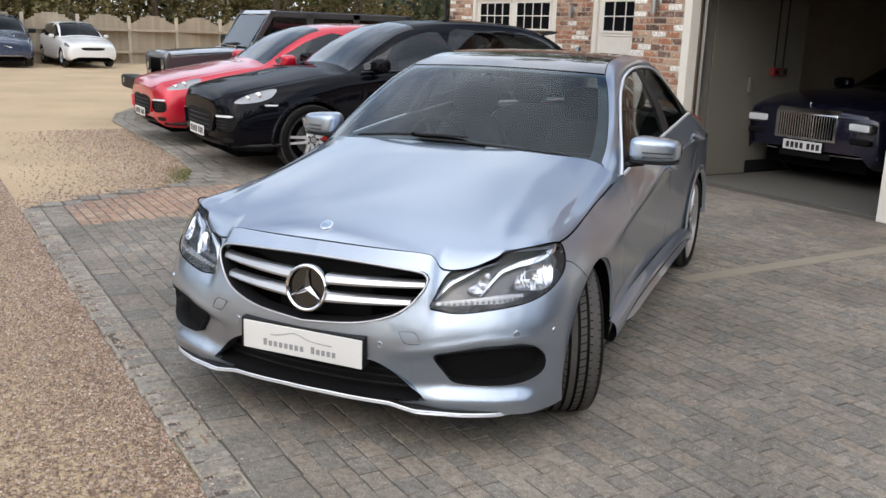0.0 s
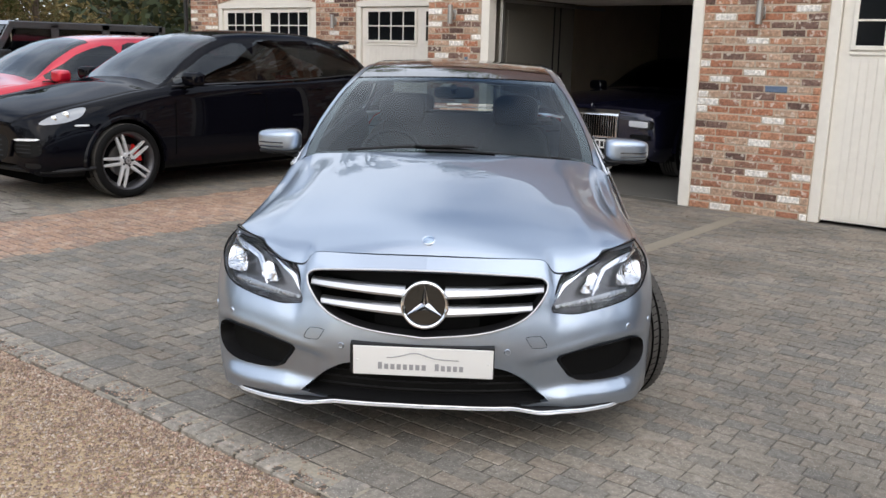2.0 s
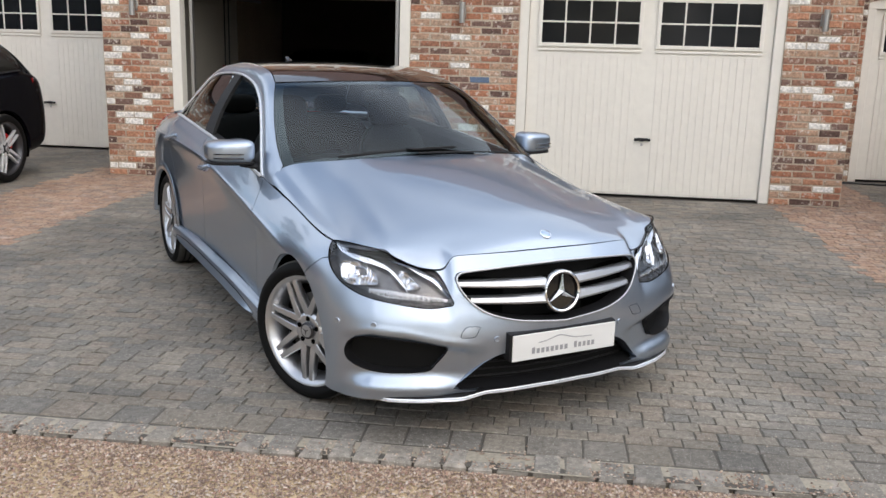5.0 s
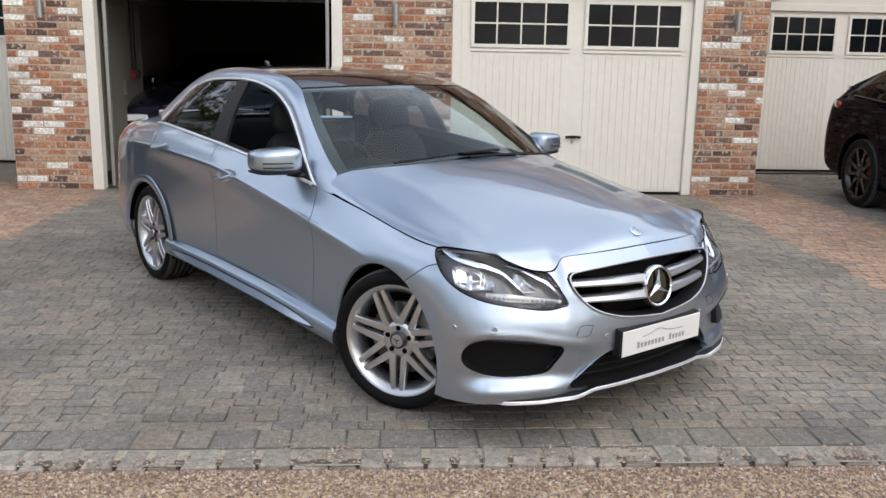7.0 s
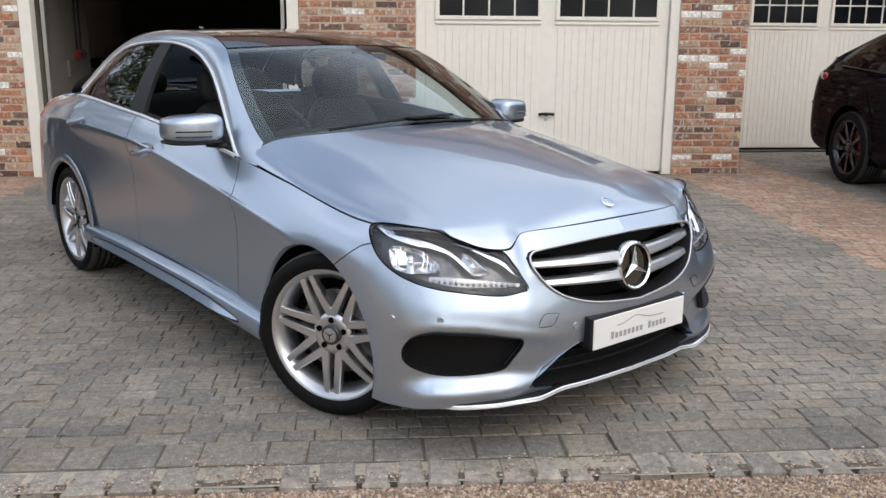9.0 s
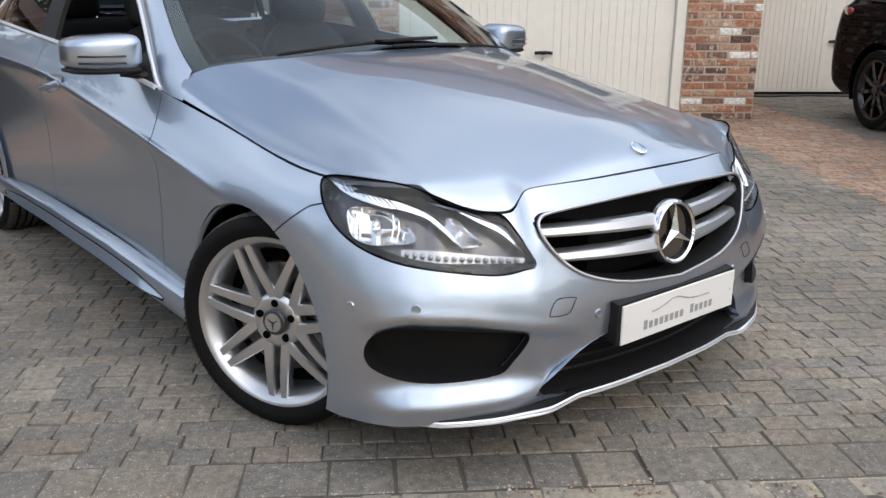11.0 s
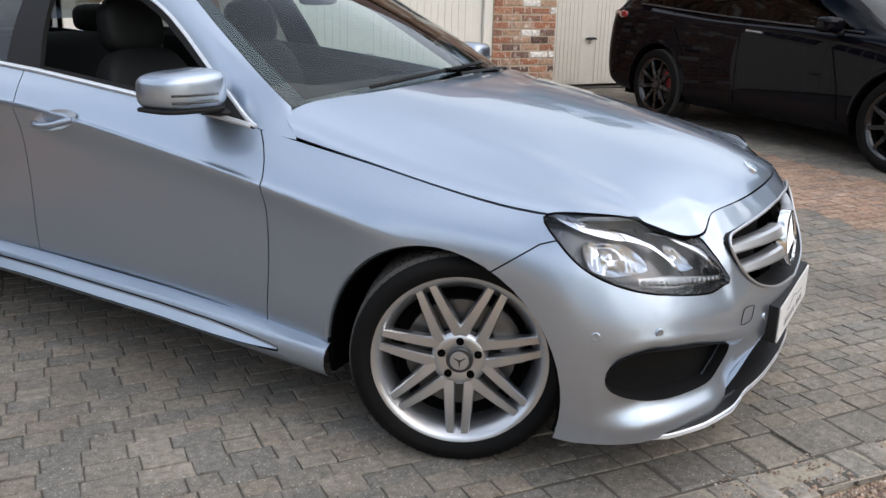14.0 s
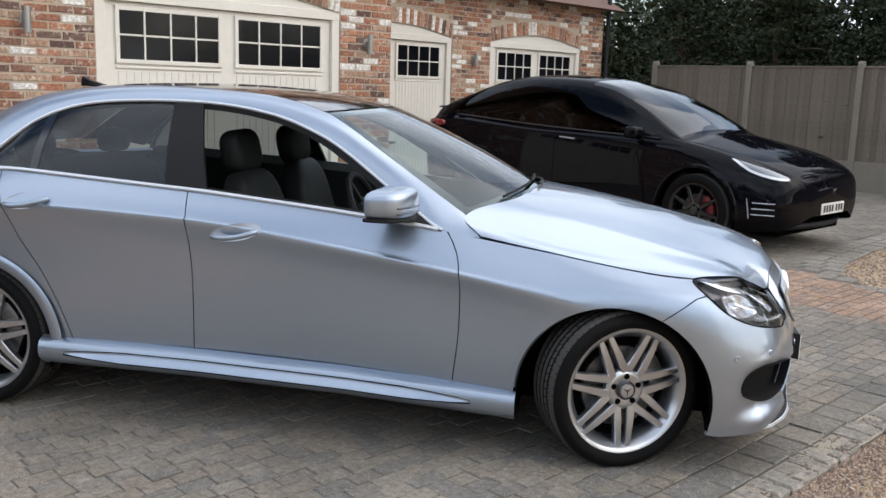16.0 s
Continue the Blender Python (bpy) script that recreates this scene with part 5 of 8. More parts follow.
GUIDE1 = [(0.412, 0.777, 0.002), (0.347, 0.757, 0.013), (0.267, 0.737, 0.013), (0.214, 0.724, 0.009), (0.150, 0.699, 0.0065), (0.097, 0.658, 0.005), (0.058, 0.618, 0.0015)]
GUIDE2 = [(0.161, 0.733, 0.001), (0.082, 0.709, 0.004), (0.018, 0.683, 0.007), (-0.030, 0.659, 0.007), (-0.066, 0.625, 0.004), (-0.095, 0.598, 0.0015)]
for keys in (GUIDE1, GUIDE2):
    pair("light_guide", ribbon(keys, 0.012), M_REFLECTOR, None, "bright curved light guide", 60, midL - dd * 3)
for i in range(9):
    u0 = 0.375 - 0.0165 * i
    z0 = np.interp(u0, [0.214, 0.267, 0.347, 0.412], [0.727, 0.744, 0.768, 0.779])
    pair("guide_rib", tube([on_lamp(u0 + 0.012, z0 + 0.008, 0.010), on_lamp(u0 - 0.012, z0 - 0.014, 0.009)], 0.0012, 4), M_LAMPBLACK, None, "", 60)
strip = np.array([[list(on_lamp(u, z0 + (z1 - z0) * f, 0.012 + 0.004 * (f - 0.5) ** 2)) for f in (0, 0.5, 1)] for u, z0, z1 in [(u, np.interp(u, [-0.09, 0.13, 0.22], [0.580, 0.600, 0.618]), np.interp(u, [-0.09, 0.13, 0.22], [0.592, 0.628, 0.632])) for u in np.linspace(-0.09, 0.215, 24)]])
pair("indicator_strip", from_grid(strip), M_STRIP, None, "clear lower lamp strip", 20, midL - dd * 3)
for u in np.linspace(-0.07, 0.20, 15):
    z = np.interp(u, [-0.09, 0.13, 0.22], [0.587, 0.612, 0.625])
    c = on_lamp(u, z, 0.008)
    pair("lamp_cell", ball(c, (0.0070, 0.0070, 0.0080), 8, 6), M_STRIP, None, "", 60, c - dd)

# small front fittings
for name, kx, v, label in (("parking_sensor", 1.47, 2.12, ""), ("parking_sensor", 4.0, 3.1, ""), ("parking_sensor", 4.97, 2.95, "")):
    p = Vector(body(kx, v))
    q = Vector(body(kx + 0.03, v)) - Vector(body(kx - 0.03, v))
    n = Vector((q.y, -q.x, 0)).normalized()
    m = Matrix.Translation(p) @ n.to_track_quat("Z", "Y").to_matrix().to_4x4()
    pair(name, moved(lathe([(0.013, -0.004), (0.0125, 0.0015), (0.0105, 0.0035), (0.009, 0.003), (0.0005, 0.003)], 20, "z"), m), M_SILVER, None, "round parking sensor", 40, p - n)
wc = rounded([(-0.040, 0.022), (0.0, 0.026), (0.022, 0.020), (0.040, -0.014), (0.034, -0.023), (0.0, -0.024), (-0.020, -0.018), (-0.036, 0.012)], 3)
k0, v0 = 2.02, 2.55
pts = []
for a_, b_ in wc:
    p = Vector(body(k0 + a_ / 0.205, v0 + b_ / 0.085))
    pts.append(p + Vector((0.0012, 0.0006, 0)))
pair("washer_cover_line", tube(pts, 0.0009, 4, True), M_GAP, None, "", 60)
emb = moved(lathe([(0.022, -0.004), (0.022, 0.002), (0.017, 0.004), (0.0005, 0.005)], 24, "z"), pose(0.578, 0, 0.818, 0, 30, 0))
shade(part("bonnet_emblem", emb, M_EMBLEM, saloon, "small round blue-silver bonnet emblem"), 40)
shade(part("emblem_ring", moved(lathe([(0.0255, -0.004), (0.0255, 0.003), (0.022, 0.004), (0.021, 0.0)], 24, "z"), pose(0.578, 0, 0.818, 0, 30, 0)), M_CHROME, saloon), 40)

# number plate with its holder; the lettering is shown as bars
plate = part("number_plate", box(0.772, 0.778, -0.262, 0.264, 0.336, 0.448, 0.002), M_PLATEWHITE, saloon, "white front show plate with grey print", m=pose(-0.012, 0, 0))
part("plate_holder", prism([(0.715, 0.345), (0.772, 0.338), (0.772, 0.454), (0.722, 0.462)], -0.275, 0.268, 0.003), M_TRIM, saloon, "black plate holder", m=pose(-0.012, 0, 0))
for y0, y1, n in ((-0.168, 0.020, 8), (0.046, 0.160, 5)):
    w = (y1 - y0) / n
    for i in range(n):
        tall = 0.027 if i == 0 else 0.021
        part("print_bar", box(0.7782, 0.7788, y0 + i * w, y0 + (i + 0.66) * w, 0.360, 0.360 + tall), M_PLATEGREY, plate)
sw = [(0.7786, y, 0.406 + 0.020 * math.exp(-((y + 0.03) / 0.055) ** 2) - 0.02 * max(0, y) ) for y in np.linspace(-0.135, 0.135, 30)]
part("print_swoosh", tube(sw, 0.0022, 4), M_PLATEGREY, plate)
for y in (-0.245, 0.247):
    part("plate_screw", ball((0.778, y, 0.392), (0.002, 0.005, 0.005), 10, 6), M_PLATEWHITE, plate)


def superball(centre, half, e1=0.6, e2=0.6, u=28, v=16, shape=None):
    """A box with well rounded corners."""
    bm = bmesh.new()
    bmesh.ops.create_uvsphere(bm, u_segments=u, v_segments=v, radius=1.0)
    for w in bm.verts:
        n = w.co.copy()
        r = math.hypot(n.x, n.y)
        c = Vector((0, 0, 0))
        if r > 1e-6:
            k = r**e2
            c.x = math.copysign((abs(n.x) / r) ** e1, n.x) * k
            c.y = math.copysign((abs(n.y) / r) ** e1, n.y) * k
        c.z = math.copysign(abs(n.z) ** e2, n.z)
        if shape:
            c = shape(c)
        w.co = Vector((centre[0] + c.x * half[0], centre[1] + c.y * half[1], centre[2] + c.z * half[2]))
    return bm


# door mirrors
def mirror_form(c):
    c = c.copy()
    f = (c.y + 1) / 2
    c.z *= 1 - (0.24 if c.z > 0 else 0.06) * f
    c.x -= 0.55 * f * f
    if c.x < -0.3 - 0.55 * f * f:
        c.x = -0.3 - 0.55 * f * f + 0.25 * (c.x + 0.3 + 0.55 * f * f)
    return c


for side in (-1, 1):
    mirror = empty("door_mirror", pose(0, 0, 0), "", "")
    mirror.parent = saloon
    tagged(mirror, "silver door mirror with slim dark indicator slits")
    cap = superball((-0.955, 0.948, 1.032), (0.095, 0.119, 0.066), 0.50, 0.50, 36, 24, mirror_form)
    foot = superball((-0.962, 0.946, 0.972), (0.094, 0.116, 0.014), 0.45, 0.6, 28, 10, mirror_form)
    arm = tube([(-0.895, 0.80, 0.945), (-0.91, 0.85, 0.955), (-0.935, 0.90, 0.962)], 0.024, 8, False, 0.6)
    glassy = superball((-1.0, 0.945, 1.025), (0.006, 0.10, 0.055), 0.6, 0.6, 20, 12)
    slits = [tube([(x, y, z) for x, y, z in ((-0.858 - 0.045 * f**2 * 1.2, 0.905 + 0.14 * f, z) for f in np.linspace(0, 1, 10))], 0.0045, 5, False, 0.8) for z in (1.022, 1.000)]
    for name, bm, m, sm in (("mirror_cap", cap, M_SILVER, 60), ("mirror_foot", foot, M_TRIM, 60), ("mirror_arm", arm, M_TRIM, 60), ("mirror_glass", glassy, M_CHROME, 60), ("indicator", slits[0], M_GLOSSBLACK, 60), ("indicator", slits[1], M_GLOSSBLACK, 60)):
        if side < 0:
            bm2 = mirrored(bm)
            bm.free()
            bm = bm2
        bmesh.ops.recalc_face_normals(bm, faces=bm.faces)
        shade(part(name, bm, m, mirror), sm)

# door handles in oval recesses
for x, z, doors in ((-1.630, 0.868, front_doors), (-2.585, 0.952, rear_doors)):
    tilt = -0.16
    an = np.linspace(0, 2 * math.pi, 33)[:-1]
    def flank(dx, dz, d=0.0):
        X, Z = x + dx, z + dz + tilt * dx * -1.0
        ks_ = np.linspace(7.2, 11.5, 80)
        zz_ = [np.interp(Z, SECTION_Z[j], range(7)) for j in (11, 12, 13)]
        p = body(ks_, np.interp(ks_, [8, 9, 10.5], zz_))
        return [X, float(np.interp(-X, -p[:, 0], p[:, 1])) + d, Z]
    dish = np.array([[flank(0.112 * f * math.cos(t), 0.036 * f * math.sin(t), d) for f, d in ((1.0, 0.003), (0.92, 0.001), (0.6, -0.004), (0.1, -0.008))] for t in an])
    for side, door in zip((-1, 1), doors):
        for name, bm, m in (("handle_recess", from_grid(dish, True), M_SATIN),
                            ("handle", tube([flank(dx, -0.004 - 0.012 * (1 - (dx / 0.1) ** 2), 0.006 + 0.024 * (1 - (dx / 0.1) ** 4)) for dx in np.linspace(-0.098, 0.098, 17)], 0.012, 8, False, 0.95), M_SILVER)):
            if side < 0:
                b2 = mirrored(bm)
                bm.free()
                bm = b2
            face_out(bm)
            shade(part(name, bm, m, door), 60)

# wheels: seven twin spokes, machined faces
def tyre_mesh(R, r, half, n=72):
    prof = [(r - 0.006, -half + 0.02), (r + 0.004, -half + 0.005), (r + 0.025, -half - 0.004), (R - 0.030, -half - 0.004), (R - 0.010, -half + 0.010), (R - 0.002, -half + 0.026)]
    for g in (-0.055, -0.018, 0.018, 0.055):
        prof += [(R, g - 0.005), (R - 0.007, g - 0.0045), (R - 0.007, g + 0.0045), (R, g + 0.005)]
    prof += [(R - 0.002, half - 0.026), (R - 0.010, half - 0.010), (R - 0.030, half + 0.004), (r + 0.025, half + 0.004), (r + 0.004, half - 0.005), (r - 0.006, half - 0.02)]
    return lathe(prof, n)


def tread_ring(R, half):
    """The worn running surface between the grooves."""
    strips = [lathe([(R + 0.0007 - d0, a), (R + 0.0007 - d1, b)], 72) for a, b, d0, d1 in ((-half + 0.014, -half + 0.028, 0.007, 0.001), (-half + 0.028, -0.061, 0.001, 0), (-0.049, -0.024, 0, 0), (-0.012, 0.012, 0, 0), (0.024, 0.049, 0, 0), (0.061, half - 0.028, 0, 0.001), (half - 0.028, half - 0.014, 0.001, 0.007))]
    return joined(*strips)


def tread_blocks(R, half, n=64):
    """Sipes across the tread, as fine dark bars just below its top."""
    bm = bmesh.new()
    for i in range(n):
        a = 2 * math.pi * i / n
        for s0, s1, sk in ((-half + 0.012, -0.062, 0.02), (-0.05, -0.024, -0.03), (0.024, 0.05, 0.03), (0.062, half - 0.012, -0.02)):
            q = []
            for s, da in ((s0, 0), (s1, sk), (s1, sk + 0.012), (s0, 0.012)):
                rr = R + 0.0016 - (0.006 if abs(s) > half - 0.03 else 0)
                q.append(bm.verts.new((rr * math.cos(a + da), s, rr * math.sin(a + da))))
            bm.faces.new(q)
    return bm


def spoke(a, side, r0, r1, o0, o1, w0, w1, yo0, yo1, depth):
    """One tapered spoke from hub to rim, with a flat face."""
    rows = []
    for f in np.linspace(0, 1, 8):
        r = r0 + (r1 - r0) * f
        o = side * (o0 + (o1 - o0) * f**0.9)
        w = w0 + (w1 - w0) * f
        y = yo0 + (yo1 - yo0) * f + 0.006 * math.sin(f * math.pi)
        ring = []
        for dw, dy in ((-w, -depth), (-w, -0.005), (-w * 0.8, 0), (w * 0.8, 0), (w, -0.005), (w, -depth)):
            t = o + dw
            ring.append((r * math.cos(a) - t * math.sin(a), y + dy, r * math.sin(a) + t * math.cos(a)))
        rows.append(ring)
    return from_grid(np.array(rows))


def twin_spoke_wheel(parent, m, rim_r, tyre_r, half, spokes=7, rim_mat=M_RIM, face_mat=M_RIM, phase=-90.0, caliper=M_DISC, cap_mat=M_SATIN, twin=True, wide=1.0, spread=(0.031, 0.0205)):
    """A wheel whose outer side is +y."""
    w = empty("wheel", m, "", "")
    w.parent = parent
    tagged(w, "alloy wheel with twin spokes and low-profile tyre")
    tyre = shade(part("tyre", tyre_mesh(tyre_r, rim_r, half), M_TYRE, w), 50)
    tagged(part("tread", tread_ring(tyre_r, half), M_TREAD, tyre), kind="stuff")
    tagged(part("tread_pattern", tread_blocks(tyre_r, half), M_GAP, tyre), kind="stuff")
    yo = half - 0.012
    barrel = [(rim_r - 0.004, -half + 0.02), (rim_r - 0.012, -half + 0.03), (rim_r - 0.045, -half + 0.06), (rim_r - 0.045, yo - 0.05), (rim_r - 0.030, yo - 0.022), (rim_r - 0.018, yo - 0.006), (rim_r - 0.010, yo + 0.002), (rim_r, yo + 0.004), (rim_r + 0.003, yo - 0.004)]
    shade(part("rim", lathe(barrel, 72), rim_mat, w, "silver wheel rim"), 40)
    spk = []
    for i in range(spokes):
        a = radians(phase) + 2 * math.pi * i / spokes
        if twin:
            for side in (-1, 1):
                spk.append(spoke(a, side, 0.062, rim_r - 0.014, spread[0], spread[1], 0.0185 * wide, 0.0118 * wide, yo - 0.018, yo - 0.010, 0.03))
        else:
            spk.append(spoke(a, 1, 0.05, rim_r - 0.012, 0.0, 0.0, 0.024, 0.016, yo - 0.02, yo - 0.008, 0.03))
    for b in spk:
        bmesh.ops.recalc_face_normals(b, faces=b.faces)
        part("spoke", b, face_mat, w)
    shade(part("hub", lathe([(0.084, yo - 0.05), (0.083, yo - 0.026), (0.075, yo - 0.0175), (0.062, yo - 0.014), (0.046, yo - 0.018), (0.0005, yo - 0.018)], 40), face_mat, w), 35)
    cap = part("centre_cap", lathe([(0.039, yo - 0.018), (0.039, yo - 0.008), (0.035, yo - 0.005), (0.0005, yo - 0.003)], 28), M_GUNMETAL, w)
    part("cap_disc", lathe([(0.029, yo - 0.005), (0.027, yo - 0.001), (0.0005, yo)], 24), cap_mat, cap)
    if cap_mat is M_SATIN:
        for i in range(3):
            part("cap_spoke", moved(prism([(-0.0035, 0.0), (0.0035, 0.0), (0.0, 0.023)], yo - 0.0006, yo + 0.0008, 0.0), pose(0, 0, 0, 0, 60 + 120 * i, 0)), M_GUNMETAL, cap)
    for i in range(5):
        a = radians(phase) + math.pi + 2 * math.pi * i / 5
        part("bolt", moved(lathe([(0.0118, -0.014), (0.0118, 0.0008), (0.0005, 0.0008)], 14), Matrix.Translation((0.056 * math.cos(a), yo - 0.0135, 0.056 * math.sin(a)))), M_GAP, w)
    shade(part("brake_disc", lathe([(0.07, 0.015), (0.165, 0.015), (0.165, 0.035), (0.07, 0.035), (0.065, 0.055), (0.001, 0.055)], 40), M_DISC, w), 40)
    part("brake_backing", lathe([(0.001, 0.012), (rim_r - 0.040, 0.012)], 32), M_GAP, w)
    cal = []
    for t in np.linspace(math.radians(125), math.radians(185), 9):
        cal.append([(r * math.cos(t), y, r * math.sin(t)) for r, y in ((0.12, 0.013), (0.185, 0.013), (0.188, 0.058), (0.17, 0.068), (0.12, 0.064), (0.12, 0.013))])
    cb = from_grid(np.array(cal))
    bmesh.ops.holes_fill(cb, edges=[e for e in cb.edges if e.is_boundary])
    bmesh.ops.recalc_face_normals(cb, faces=cb.faces)
    shade(part("caliper", cb, caliper, w), 40)
    return w


def place_wheels(parent, xs, half_track, z, steer, **kw):
    """Four wheels on their axles; the front pair is turned by steer."""
    first = None
    for x, st in zip(xs, (steer, 0)):
        for side in (1, -1):
            m = pose(x, side * half_track, z, 0, 0, st + (0 if side > 0 else 180))
            if first is None:
                first = twin_spoke_wheel(parent, m, **kw)
            else:
                copy_thing(first, m)


place_wheels(saloon, (-0.045, -2.874), 0.785, HUB_Z, STEER, rim_r=RIM_R, tyre_r=HUB_Z + 0.001, half=0.118)

# cabin
part("cabin_floor", box(-3.2, -0.7, -0.70, 0.70, 0.24, 0.30), M_LEATHER, saloon)
part("firewall", box(-0.62, -0.56, -0.74, 0.74, 0.25, 0.90), M_GAP, saloon)
dash = np.array([[(x - 0.10 * (1 - (y / 0.76) ** 2) * 0 - 0.05 * math.exp(-((abs(y + 0.36) - 0.0) / 0.16) ** 2) * (k > 3), y, z + 0.035 * math.exp(-(((y + 0.36)) / 0.15) ** 2) * (k > 2)) for k, (x, z) in enumerate(((-0.60, 0.92), (-0.75, 0.955), (-0.95, 0.965), (-1.08, 0.96), (-1.16, 0.93), (-1.20, 0.85), (-1.16, 0.70), (-1.05, 0.55)))] for y in np.linspace(-0.76, 0.76, 31)])
shade(part("dashboard", face_out(from_grid(dash), Vector((-0.7, 0, 0.4))), M_LEATHER, saloon, "dark padded dashboard"), 50)
wheel_m = pose(-1.215, -0.36, 0.905, 0, 66, 0)
sw_ring = [tuple(wheel_m @ Vector((0.185 * math.cos(t), 0.185 * math.sin(t), 0))) for t in np.linspace(0, 2 * math.pi, 37)[:-1]]
steering = part("steering_wheel", tube(sw_ring, 0.016, 8, True), M_TRIM, saloon, "dark leather steering wheel")
part("steering_hub", moved(lathe([(0.07, -0.03), (0.075, 0.005), (0.05, 0.025), (0.001, 0.03)], 20, "z"), wheel_m), M_LEATHER, steering)
for a in (0, 120, 240):
    part("steering_spoke", tube([wheel_m @ Vector((0.05 * math.cos(radians(a + 90)), 0.05 * math.sin(radians(a + 90)), 0)), wheel_m @ Vector((0.18 * math.cos(radians(a + 90)), 0.18 * math.sin(radians(a + 90)), 0))], 0.014, 6), M_LEATHER, steering)


def car_seat(parent, x, y, w=0.25, material=M_LEATHER, z0=0.30):
    s = empty("seat", pose(x, y, z0), "", "")
    s.parent = parent
    tagged(s, "dark leather car seat with headrest")
    shade(part("cushion", superball((0.22, 0, 0.14), (0.27, w, 0.10), 0.5, 0.6), material, s), 60)
    back = superball((0, 0, 0), (0.085, w * 0.96, 0.33), 0.5, 0.5, 28, 18, lambda c: Vector((c.x + 0.15 * c.y * c.y, c.y * (1 - 0.16 * max(c.z, 0) ** 2), c.z)))
    shade(part("backrest", moved(back, pose(-0.12, 0, 0.46, 0, -16, 0)), material, s), 60)
    head = superball((0, 0, 0), (0.065, 0.145, 0.105), 0.6, 0.6)
    shade(part("headrest", moved(head, pose(-0.225, 0, 0.86, 0, -10, 0)), material, s), 60)
    for yy in (-0.05, 0.05):
        part("headrest_post", tube([(-0.20, yy, 0.74), (-0.215, yy, 0.82)], 0.006, 6), M_CHROME, s)
    return s


seat1 = car_seat(saloon, -1.61, -0.36)
copy_thing(seat1, pose(-1.61, 0.36, 0.30))
bench = empty("rear_bench", pose(-2.62, 0, 0.30), "dark leather rear bench", "")
bench.parent = saloon
shade(part("cushion", superball((0.18, 0, 0.16), (0.28, 0.64, 0.10), 0.4, 0.6), M_LEATHER, bench), 60)
shade(part("backrest", moved(superball((0, 0, 0), (0.09, 0.64, 0.33), 0.4, 0.5), pose(-0.15, 0, 0.46, 0, -20, 0)), M_LEATHER, bench), 60)
for y in (-0.36, 0.36):
    shade(part("headrest", superball((-0.29, y, 0.84), (0.05, 0.13, 0.07), 0.6, 0.6), M_LEATHER, bench), 60)
part("parcel_shelf", box(-3.30, -2.85, -0.66, 0.66, 1.0, 1.03), M_LEATHER, saloon)
head_lining = roof(np.linspace(0, 0.97, 10)[:, None], np.linspace(0.02, 0.63, 16)[None])
head_lining[..., 2] -= 0.03
middle("headlining", from_grid(head_lining), M_GREYLEATHER)
for side in (-1, 1):
    rl = rail(np.linspace(3.0, 11.8, 40)[:, None], np.array([[0.1, 0.5, 0.95]]))
    rl[..., 2] -= 0.022
    rl[..., 1] -= 0.022
    rl[..., 1] *= side
    part("pillar_lining", from_grid(rl), M_LEATHER, saloon)
    dc = side_glass(np.linspace(-0.80, -2.80, 24)[:, None], np.array([[0.0, 0.0, 0.0]]))
    dc[..., 1] -= np.array([0.05, 0.09, 0.10])
    dc[..., 2] += np.array([0.01, -0.03, -0.55])
    dc[..., 1] *= side
    part("door_lining", from_grid(dc), M_LEATHER, saloon)
shade(part("rear_view_mirror", superball((-1.16, 0.0, 1.30), (0.02, 0.115, 0.035), 0.5, 0.5), M_TRIM, saloon, "black interior mirror"), 60)
part("mirror_mount", tube([(-1.14, 0, 1.31), (-1.10, 0, 1.335)], 0.018, 8), M_TRIM, saloon)
for y in (-0.34, 0.34):
    shade(part("sun_visor", superball((-1.43, y * 0.92, 1.352), (0.07, 0.15, 0.010), 0.4, 0.5), M_GREYLEATHER, saloon), 60)

# wipers and cowl
cowlP = np.array([[(-0.47 - 0.29 * (y / 0.74) ** 2 - d, y, 1.022 - 0.06 * abs(y / 0.74) ** 2.5 - z) for d, z in ((-0.035, 0.012), (0.01, 0.022), (0.06, 0.012))] for y in np.linspace(-0.73, 0.73, 30)])
part("cowl", from_grid(cowlP), M_TRIM, saloon)
for y0, y1 in ((-0.50, 0.14),):
    pts = []
    for y in np.linspace(y0, y1, 14):
        f = (y - y0) / (y1 - y0)
        p = screen(abs(y) / 0.72, 0.035 + 0.035 * f)
        pts.append((p[0] + 0.02, y, p[2] + 0.011))
    blade = part("wiper", tube(pts, 0.0055, 6, False, 1.3), M_TRIM, saloon, "black wiper resting on the windscreen")
    part("wiper_arm", tube([(-0.47, 0.24, 1.03), (-0.485, 0.10, 1.052), pts[7]], 0.010, 6), M_GAP, blade)
for y in (-0.20,):
    pts = [(-0.505 - 0.02 * (yy + 0.2) ** 2, yy, 1.052) for yy in np.linspace(-0.42, 0.30, 12)]
    part("wiper", tube([(screen(abs(yy) / 0.72, 0.02)[0] + 0.025, yy, screen(abs(yy) / 0.72, 0.02)[2] + 0.01) for yy in np.linspace(-0.1, 0.62, 12)], 0.0055, 6), M_TRIM, saloon)
# aerial fin on the roof
rx = roofP[0, :, 0]
order = np.argsort(rx)
fin_z = lambda x: float(np.interp(x, rx[order], roofP[0, :, 2][order]))
fin = [(-2.872, fin_z(-2.872) - 0.004), (-2.868, fin_z(-2.86) + 0.03), (-2.862, fin_z(-2.86) + 0.046), (-2.852, fin_z(-2.86) + 0.048), (-2.82, fin_z(-2.82) + 0.030), (-2.76, fin_z(-2.76) + 0.013), (-2.68, fin_z(-2.68) - 0.004)]
part("roof_antenna", prism(fin, -0.014, 0.014, 0.006), M_GLOSSBLACK, saloon, "gloss black fin aerial")
